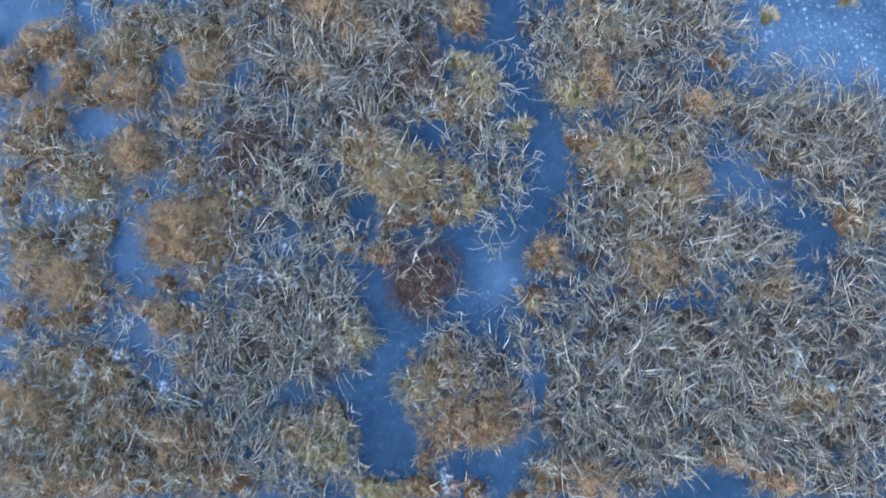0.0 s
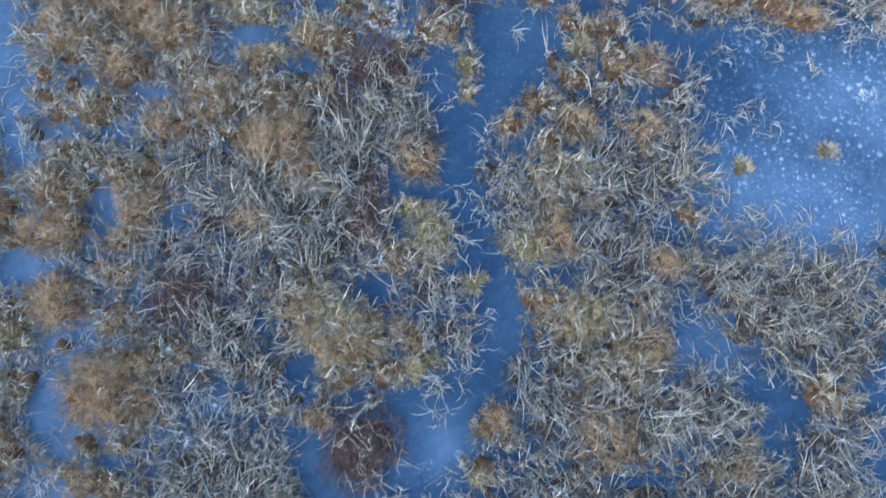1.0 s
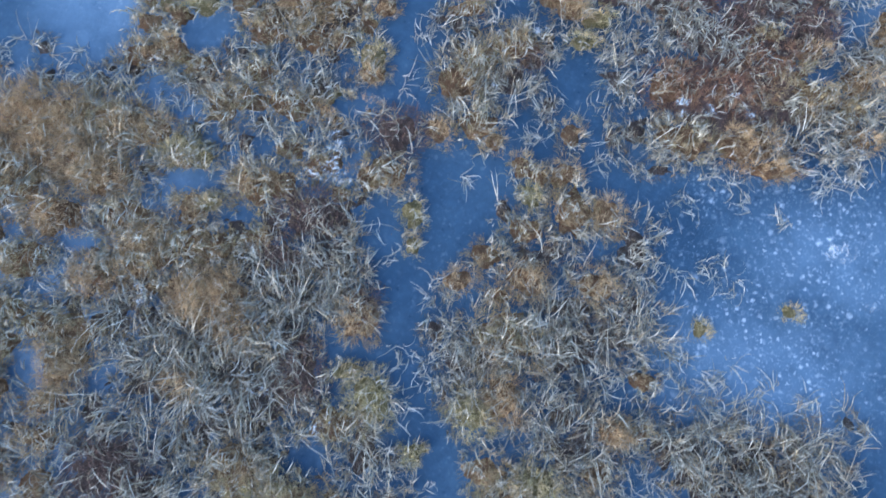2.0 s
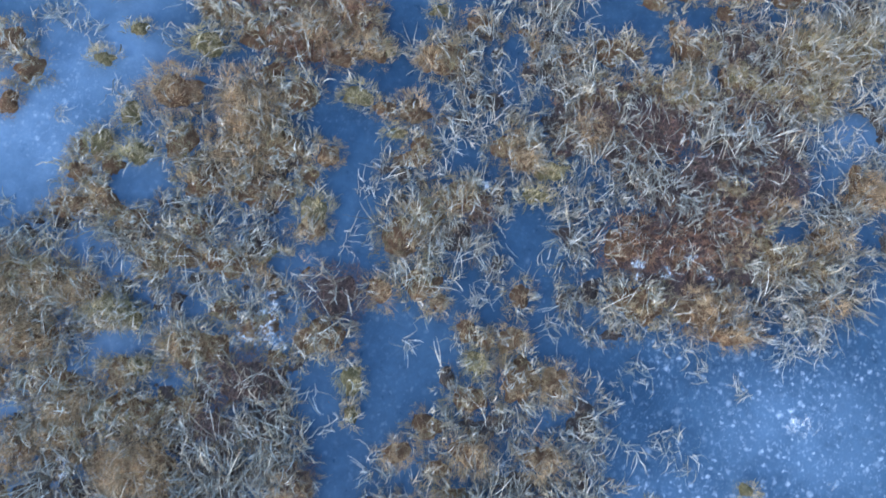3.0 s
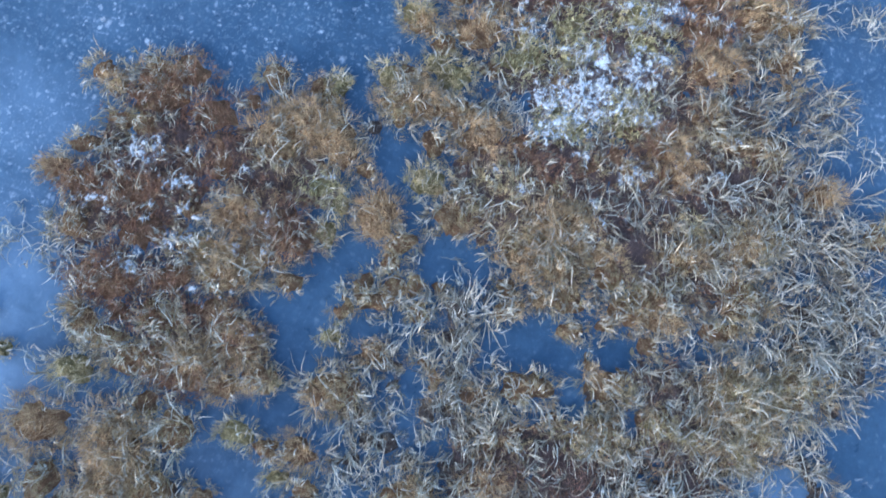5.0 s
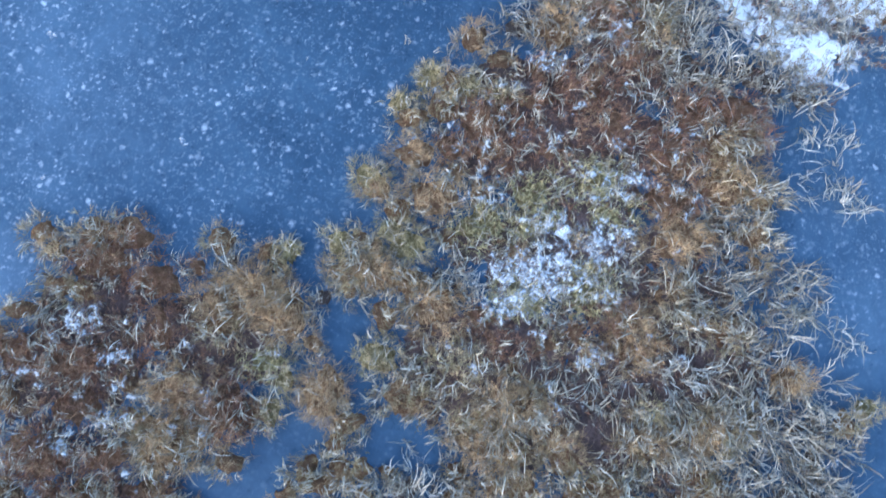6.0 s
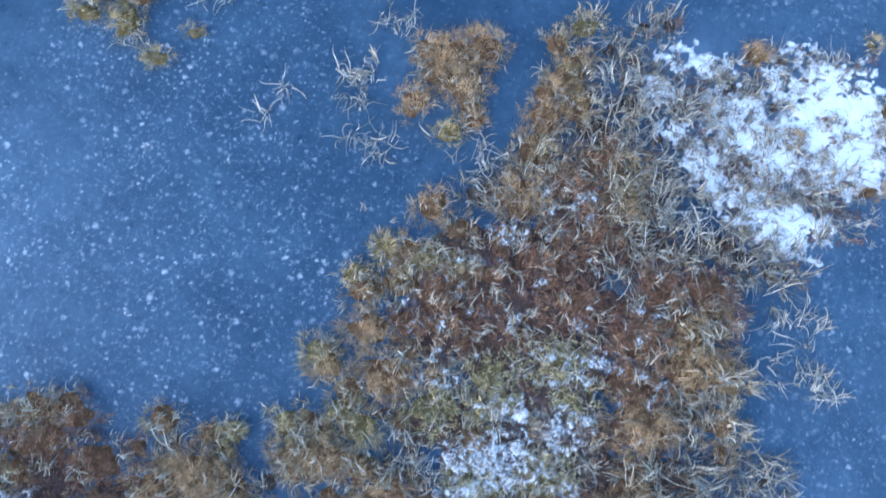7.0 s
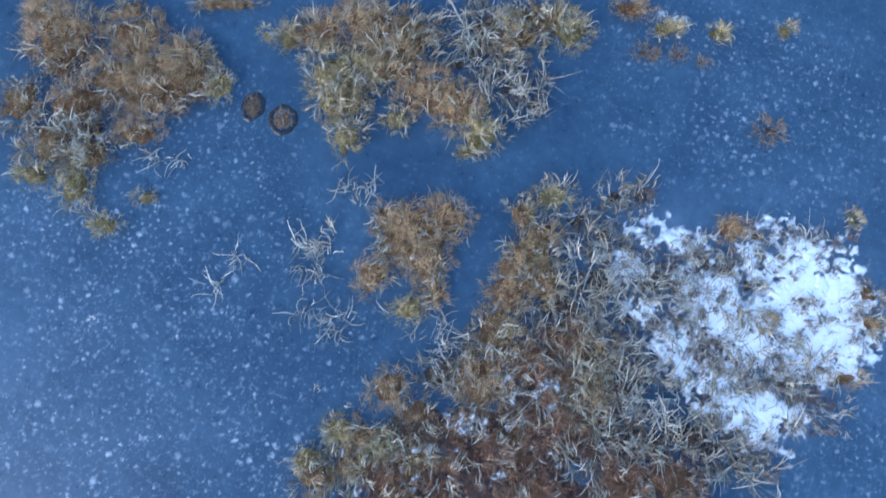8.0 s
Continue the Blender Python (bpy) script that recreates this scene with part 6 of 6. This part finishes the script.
straw(3.89, 10.98, 0.17, 0.13, 37)
russet(-0.85, 9.47, 0.15, 0.11, 149)
straw(0.82, 9.98, 0.15, 0.12, 126)
tan(1.73, 10.16, 0.16, 0.11, 137)
strewn(1.91, 10.15, 0.15, 0.14, 127)
straw(2.11, 10.22, 0.15, 0.11, 166)
tan(-1.52, 9.08, 0.17, 0.13, 134)
straw(3.22, 10.35, 0.15, 0.14, 136)
strewn(4.39, 10.72, 0.15, 0.11, 61)
tan(4.72, 10.55, 0.18, 0.17, 91)
tan(0.41, 9.09, 0.15, 0.14, 22)
tan(0.23, 8.82, 0.19, 0.14, 73)
tan(0.70, 8.96, 0.18, 0.16, 19)
tan(0.89, 9.04, 0.15, 0.11, 156)
tan(1.51, 9.16, 0.16, 0.12, 155)
tan(-2.26, 7.92, 0.14, 0.12, 40)
russet(-1.86, 8.00, 0.17, 0.14, 30)
tan(0.10, 8.59, 0.16, 0.15, 155)
tan(0.79, 8.72, 0.16, 0.15, 4)
tan(1.53, 8.94, 0.14, 0.12, 73)
tan(-2.18, 7.77, 0.14, 0.10, 102)
tan(-2.08, 7.84, 0.19, 0.14, 138)
tan(2.46, 9.07, 0.13, 0.12, 58)
straw(4.93, 9.75, 0.17, 0.15, 12)
strewn(0.79, 13.60, 0.14, 0.12, 119)
straw(1.07, 13.58, 0.17, 0.13, 81)
straw(3.27, 13.83, 0.15, 0.14, 121)
russet(1.19, 12.96, 0.18, 0.14, 74)
straw(2.87, 13.31, 0.18, 0.16, 72)
russet(0.62, 11.96, 0.18, 0.18, 173)
tan(0.72, 11.74, 0.14, 0.13, 161)
tan(1.00, 11.62, 0.19, 0.16, 115)
tan(0.07, 10.90, 0.15, 0.12, 136)
brown(0.54, 14.63, 0.23, 0.21, 19)
brown(0.28, 14.47, 0.28, 0.21, 19)
brown(0.02, 14.46, 0.20, 0.15, 19)
brown(0.43, 14.25, 0.28, 0.23, 19)
tan(0.16, 14.27, 0.20, 0.17, 19)
brown(0.05, 13.91, 0.17, 0.19, 19)
olive(0.47, 13.75, 0.17, 0.14, 19)
brown(0.65, 13.94, 0.14, 0.12, 19)
brown(0.55, 14.08, 0.15, 0.13, 19)
coarse(-0.27, 14.37, 0.20, 0.13, 19)
coarse(-0.44, 14.09, 0.10, 0.12, 19)
strewn(-0.29, 14.63, 0.23, 0.09, 19)
strewn(-0.10, 13.49, 0.15, 0.19, 19)
strewn(-0.47, 13.79, 0.12, 0.10, 19)
strewn(-0.59, 13.96, 0.13, 0.04, 19)
brown(0.53, 13.03, 0.18, 0.20, 19)
strewn(0.65, 13.47, 0.24, 0.12, 19)
coarse(0.16, 12.84, 0.22, 0.12, 19)
olive(0.24, 12.56, 0.15, 0.14, 19)
brown(0.47, 12.57, 0.19, 0.17, 19)
straw(0.89, 13.28, 0.21, 0.18, 19)
tan(0.82, 12.90, 0.20, 0.15, 19)
strewn(0.85, 13.65, 0.10, 0.07, 19)
tan(-2.67, 1.26, 0.26, 0.18, 11)
straw(3.26, 1.72, 0.36, 0.23, 11)
tan(2.46, 2.52, 0.24, 0.18, 11)
brown(2.56, 2.96, 0.15, 0.13, 11)
russet(0.71, -0.84, 0.51, 0.25, 26)
tan(0.40, -0.39, 0.34, 0.19, 11)
olive(0.71, 2.34, 0.14, 0.11, 11)
brown(1.19, 1.11, 0.13, 0.12, 11)
snow_patch(-3.17, -0.97, 0.09, 0.12, 11, 0.12)
snow_patch(-2.86, -0.76, 0.10, 0.04, -9, 0.10)
snow_patch(-3.65, -1.14, 0.14, 0.06, 11, 0.10)
snow_patch(-2.34, -1.01, 0.09, 0.06, 11, 0.10)
snow_patch(3.89, 0.41, 0.07, 0.15, 1, 0.10)
snow_patch(-3.50, 0.13, 0.06, 0.05, 11, 0.12)
snow_patch(0.57, -1.33, 0.04, 0.10, 11, 0.10)
snow_patch(-3.74, 0.57, 0.13, 0.05, 11, 0.08)
moss_mat(2.54, 7.81, 0.62, 0.36, 15)
moss_mat(3.47, 7.70, 0.56, 0.36, 15)
tan(2.45, 8.72, 0.14, 0.16, 15)
tan(1.45, 8.12, 0.22, 0.15, 15)
olive(3.11, 8.33, 0.21, 0.14, 15)
olive(3.49, 8.28, 0.18, 0.10, 15)
brown(4.62, 7.46, 0.31, 0.15, 15)
tan(3.84, 8.85, 0.26, 0.21, 15)
brown(1.81, 7.45, 0.31, 0.20, 15)
strewn(-2.85, 8.51, 0.32, 0.19, 15)
strewn(-2.55, 8.28, 0.26, 0.14, 15)
strewn(4.28, 8.01, 0.37, 0.26, 15)
snow_patch(1.70, 11.15, 0.22, 0.12, 15, 0.14)
snow_patch(2.05, 11.30, 0.19, 0.11, 25, 0.14)
snow_patch(2.28, 11.49, 0.16, 0.09, 15, 0.14)
snow_patch(1.53, 10.69, 0.16, 0.10, 15, 0.14)
green(2.21, 11.21, 0.38, 0.22, 15)
snow_patch(1.92, 11.01, 0.19, 0.08, 15, 0.14)
tan(2.07, 9.20, 0.30, 0.17, 17)
russet(2.19, 10.65, 0.14, 0.13, 17)
strewn(1.22, 5.64, 0.20, 0.14, 13)
strewn(1.57, 6.01, 0.15, 0.18, 13)
olive(1.26, 4.98, 0.15, 0.13, 13)
coarse(2.68, 5.66, 0.26, 0.18, 13)
strewn(3.08, 5.62, 0.35, 0.12, 13)
sparse(2.49, 14.94, 0.30, 0.20, 19)
sparse(2.88, 14.50, 0.30, 0.25, 19)
sparse(3.09, 14.15, 0.25, 0.20, 19)
coarse(2.84, 13.76, 0.30, 0.25, 19)
strewn(-3.48, 7.28, 0.33, 0.22, 14)
strewn(-2.57, 7.40, 0.13, 0.11, 14)
coarse(-2.89, 8.15, 0.33, 0.13, 14)
strewn(-3.68, 7.56, 0.24, 0.16, 14)
tan(-3.57, 7.62, 0.15, 0.12, 14)
strewn(-3.41, 6.38, 0.16, 0.11, 14)
coarse(-3.57, 7.18, 0.22, 0.13, 14)
strewn(-2.78, 6.71, 0.22, 0.09, 14)
sparse(3.44, 14.63, 0.17, 0.13, 19)
sparse(3.77, 14.94, 0.12, 0.08, 19)
sparse(3.34, 14.16, 0.20, 0.15, 19)
sparse(3.77, 14.38, 0.20, 0.12, 19)
sparse(2.67, 14.85, 0.20, 0.12, 19)

# ---- snow ----
snow_patch(-3.56, 0.15, 0.06, 0.08, 11, 0.12)
snow_patch(-3.21, -0.98, 0.07, 0.04, 11, 0.13)
snow_patch(-2.88, -0.78, 0.09, 0.04, 11, 0.04)
snow_patch(-3.73, -1.18, 0.11, 0.03, 11, 0.13)
snow_patch(-2.38, -1.03, 0.07, 0.04, 11, 0.01)
snow_patch(3.94, 0.35, 0.05, 0.18, -9, 0.04)
snow_patch(4.20, 0.23, 0.06, 0.05, 11, 0.14)
snow_patch(-3.42, -0.82, 0.07, 0.04, 11, 0.06)
snow_patch(-0.59, 0.89, 0.04, 0.03, 11, 0.04)
snow_patch(-1.53, 0.65, 0.12, 0.07, 11, 0.01)
snow_patch(-1.65, 0.24, 0.05, 0.04, 11, 0.05)
snow_patch(-0.24, 2.37, 0.05, 0.05, 11, 0.14)
snow_patch(0.92, 0.67, 0.04, 0.04, 11, 0.13)
snow_patch(2.16, -0.48, 0.05, 0.03, 11, 0.05)
snow_patch(0.59, -1.38, 0.06, 0.09, 10, 0.12)
snow_patch(-1.61, 1.84, 0.04, 0.07, 11, 0.06)
snow_patch(-0.65, 4.70, 0.18, 0.07, -12, 0.01)
snow_patch(-0.88, 4.69, 0.08, 0.05, 13, 0.12)
snow_patch(-0.72, 4.99, 0.07, 0.07, 13, 0.12)
snow_patch(-2.16, 3.16, 0.05, 0.05, 13, 0.11)
snow_patch(-1.64, 2.00, 0.04, 0.06, 13, 0.04)
snow_patch(-0.96, 2.54, 0.13, 0.04, 13, 0.06)
snow_patch(-0.20, 2.42, 0.07, 0.05, 13, 0.15)
snow_patch(1.70, 4.10, 0.05, 0.05, 13, 0.05)
snow_patch(1.87, 4.12, 0.03, 0.04, 13, 0.05)
snow_patch(2.54, 6.21, 0.04, 0.07, 14, 0.11)
snow_patch(4.38, 5.17, 0.10, 0.06, 13, 0.01)
snow_patch(-1.97, 1.11, 0.09, 0.05, 13, 0.14)
snow_patch(-0.67, 4.80, 0.16, 0.05, -16, 0.12)
snow_patch(-0.75, 5.07, 0.05, 0.11, 14, 0.05)
snow_patch(-0.93, 4.72, 0.04, 0.04, 14, 0.13)
snow_patch(1.69, 4.17, 0.05, 0.04, 14, 0.01)
snow_patch(0.67, 6.00, 0.04, 0.05, 14, 0.06)
snow_patch(2.54, 6.29, 0.05, 0.05, 14, 0.13)
snow_patch(2.81, 6.26, 0.05, 0.04, 14, 0.10)
snow_patch(3.21, 6.36, 0.04, 0.07, 14, 0.10)
snow_patch(3.02, 6.46, 0.09, 0.03, 14, 0.15)
snow_patch(-2.20, 3.20, 0.05, 0.05, 14, 0.13)
snow_patch(1.00, 6.73, 0.04, 0.03, 14, 0.05)
snow_patch(4.35, 5.22, 0.09, 0.05, 14, 0.01)
snow_patch(-0.55, 7.73, 0.03, 0.03, 14, 0.14)
snow_patch(3.23, 7.47, 0.03, 0.03, 14, 0.05)
snow_patch(-1.82, 8.42, 0.12, 0.05, -19, 0.12)
snow_patch(-2.04, 8.39, 0.05, 0.03, 15, 0.15)
snow_patch(-2.05, 9.49, 0.10, 0.10, 15, 0.12)
snow_patch(-1.63, 9.31, 0.12, 0.04, 15, 0.13)
snow_patch(-1.45, 8.76, 0.13, 0.06, 15, 0.14)
snow_patch(-0.80, 9.18, 0.05, 0.05, 15, 0.14)
snow_patch(-0.66, 8.89, 0.04, 0.04, 15, 0.13)
snow_patch(-0.63, 8.15, 0.11, 0.04, 15, 0.14)
snow_patch(1.14, 10.20, 0.08, 0.03, 15, 0.12)
snow_patch(1.40, 10.08, 0.08, 0.03, -16, 0.13)
snow_patch(1.73, 11.01, 0.20, 0.15, 15, 0.13)
snow_patch(1.95, 11.28, 0.14, 0.09, 16, 0.01)
snow_patch(1.46, 10.96, 0.12, 0.09, 15, 0.12)
snow_patch(1.55, 10.72, 0.08, 0.04, 15, 0.14)
snow_patch(2.34, 10.49, 0.10, 0.07, 15, 0.15)
snow_patch(2.39, 11.01, 0.11, 0.04, 15, 0.12)
snow_patch(-2.27, 8.93, 0.11, 0.04, 15, 0.14)
snow_patch(0.97, 6.66, 0.05, 0.04, 15, 0.11)
snow_patch(1.39, 7.17, 0.04, 0.03, 15, 0.11)
snow_patch(4.67, 10.18, 0.08, 0.04, 15, 0.05)
snow_patch(4.87, 9.15, 0.07, 0.04, 15, 0.04)
snow_patch(3.26, 7.40, 0.05, 0.04, 15, 0.03)
snow_patch(5.06, 8.32, 0.06, 0.04, 15, 0.01)
snow_patch(1.63, 11.53, 0.18, 0.09, 17, 0.15)
snow_patch(1.78, 11.38, 0.18, 0.11, 56, 0.01)
snow_patch(1.43, 11.00, 0.17, 0.07, 37, 0.10)
snow_patch(1.69, 11.13, 0.21, 0.12, 17, 0.01)
snow_patch(2.07, 11.33, 0.11, 0.07, 17, 0.01)
snow_patch(1.53, 10.76, 0.11, 0.09, 17, 0.14)
snow_patch(2.21, 11.59, 0.19, 0.08, 17, 0.12)
snow_patch(2.23, 12.12, 0.16, 0.07, 37, 0.12)
snow_patch(2.07, 11.91, 0.20, 0.06, 17, 0.13)
snow_patch(1.86, 12.07, 0.14, 0.06, 17, 0.14)
snow_patch(2.10, 12.42, 0.09, 0.05, 17, 0.12)
snow_patch(0.43, 12.06, 0.05, 0.05, 17, 0.01)
snow_patch(0.55, 12.16, 0.04, 0.05, 17, 0.10)
snow_patch(0.69, 11.98, 0.05, 0.06, 17, 0.14)
snow_patch(0.66, 11.66, 0.05, 0.05, 17, 0.12)
snow_patch(1.01, 11.59, 0.13, 0.06, 17, 0.15)
snow_patch(0.35, 12.43, 0.05, 0.07, 17, 0.12)
snow_patch(1.03, 12.67, 0.15, 0.03, 17, 0.12)
snow_patch(1.22, 12.99, 0.11, 0.07, 17, 0.15)
snow_patch(1.48, 13.48, 0.05, 0.04, 17, 0.12)
snow_patch(1.81, 13.50, 0.09, 0.04, 17, 0.15)
snow_patch(2.58, 12.68, 0.13, 0.05, 17, 0.13)
snow_patch(1.49, 12.23, 0.07, 0.06, 17, 0.15)
snow_patch(1.24, 12.25, 0.09, 0.05, 17, 0.12)
snow_patch(3.43, 12.82, 0.05, 0.05, 17, 0.14)
snow_patch(2.50, 12.15, 0.16, 0.05, 17, 0.11)
snow_patch(2.77, 12.15, 0.10, 0.04, 17, 0.15)
snow_patch(3.43, 12.35, 0.05, 0.04, 17, 0.15)
snow_patch(1.12, 10.22, 0.09, 0.04, 17, 0.11)
snow_patch(1.40, 10.09, 0.04, 0.04, 17, 0.13)
snow_patch(2.35, 10.48, 0.11, 0.08, 17, 0.15)
snow_patch(2.36, 11.04, 0.11, 0.05, 17, 0.12)
snow_patch(-2.43, 8.91, 0.13, 0.04, 17, 0.13)
snow_patch(-2.04, 9.45, 0.13, 0.11, 17, 0.13)
snow_patch(-1.67, 9.30, 0.09, 0.06, 17, 0.14)
snow_patch(-0.94, 9.21, 0.07, 0.04, 17, 0.14)
snow_patch(-0.80, 9.17, 0.04, 0.05, 17, 0.14)
snow_patch(-1.45, 8.78, 0.15, 0.06, 17, 0.14)
snow_patch(-0.69, 8.87, 0.03, 0.04, 17, 0.14)
snow_patch(-0.34, 9.70, 0.05, 0.03, 17, 0.13)
snow_patch(0.82, 12.43, 0.05, 0.05, 17, 0.14)
snow_patch(1.88, 17.08, 0.12, 0.04, -2, 0.01)
snow_patch(1.48, 13.50, 0.06, 0.07, 19, 0.12)
snow_patch(1.82, 13.50, 0.09, 0.06, 19, 0.15)
snow_patch(1.67, 13.38, 0.10, 0.03, 19, 0.10)
snow_patch(-0.23, 15.38, 0.03, 0.03, 19, 0.15)
snow_patch(3.70, 15.12, 0.64, 0.49, 6, 0.02)
snow_patch(4.11, 14.79, 0.46, 0.46, -13, 0.02)
snow_patch(2.46, 15.12, 0.4, 0.2, 8, 0.02)
snow_patch(2.19, 14.73, 0.24, 0.15, 18, 0.02)
snow_patch(2.45, 14.40, 0.3, 0.14, 18, 0.02)
snow_patch(3.28, 14.49, 0.41, 0.43, 18, 0.02)
snow_patch(2.86, 14.16, 0.23, 0.33, 18, 0.02)
snow_patch(3.72, 13.86, 0.43, 0.35, -2, 0.02)
snow_patch(2.95, 14.73, 0.31, 0.31, 18, 0.02)
snow_patch(3.93, 14.46, 0.36, 0.31, 18, 0.02)
snow_patch(3.28, 13.92, 0.30, 0.23, 18, 0.02)
snow_patch(3.74, 14.78, 0.36, 0.31, 18, 0.02)
snow_patch(-2.17, 12.77, 0.05, 0.04, 17, 0.01)
snow_patch(-1.37, 12.85, 0.03, 0.03, 17, 0.01)
snow_patch(-0.94, 12.36, 0.03, 0.03, 17, 0.01)
snow_patch(-1.78, 11.30, 0.04, 0.03, 17, 0.01)
snow_patch(-1.59, 11.14, 0.03, 0.02, 17, 0.01)
snow_patch(-3.31, 11.91, 0.04, 0.03, 17, 0.01)
snow_patch(-3.51, 12.60, 0.03, 0.03, 17, 0.01)
snow_patch(-2.87, 10.59, 0.04, 0.03, 17, 0.01)
snow_patch(1.90, 17.07, 0.13, 0.04, 4, 0.09)
snow_patch(0.42, 14.21, 0.04, 0.02, 39, 0.15)
snow_patch(-1.38, 12.85, 0.03, 0.03, 19, 0.01)
snow_patch(4.03, 13.89, 0.08, 0.04, 19, 0.01)
snow_patch(4.35, 5.18, 0.10, 0.05, 14, 0.01)
snow_patch(4.78, 4.71, 0.05, 0.04, 14, 0.01)
snow_patch(3.67, 13.82, 0.22, 0.25, 19, 0.02)
snow_patch(2.99, 14.53, 0.20, 0.17, 19, 0.02)
snow_patch(3.78, 15.12, 0.35, 0.21, 9, 0.02)
snow_patch(4.01, 14.66, 0.40, 0.25, -1, 0.02)
snow_patch(2.76, 14.24, 0.20, 0.13, 19, 0.02)
snow_patch(2.21, 14.69, 0.25, 0.12, 19, 0.02)
for _ in range(70):
    at, out = random.uniform(0, 2 * math.pi), random.random() ** 0.5
    size = random.uniform(0.025, 0.06)
    snow_patch(1.95 + 1.3 * out * math.cos(at) - 0.15 * out * math.sin(at), 11.6 + 1.75 * out * math.sin(at), size, 0.6 * size, random.uniform(0, 180), 0.15)
for _ in range(26):
    at, out = random.uniform(0, 2 * math.pi), random.random() ** 0.5
    size = random.uniform(0.025, 0.06)
    snow_patch(-1.6 + 0.9 * out * math.cos(at), 8.9 + 0.8 * out * math.sin(at), size, 0.6 * size, random.uniform(0, 180), 0.15)

# ---- holes in the ice ----
ice_hole(-1.49, 15.04, 0.10, 0.13, 9)
ice_hole(-1.19, 15.01, 0.12, 0.14, 19)

# ---- loose straw ----
start, vs, fs = 0, [], []
for v, f in LITTER:
    vs.append(v)
    fs.append(f + start)
    start += len(v)
litter = mesh_object("loose_straw", np.concatenate(vs), np.concatenate(fs), RIMY)
tagged(litter, "loose pale straw blades lying on the ice", "straw", kind="stuff")
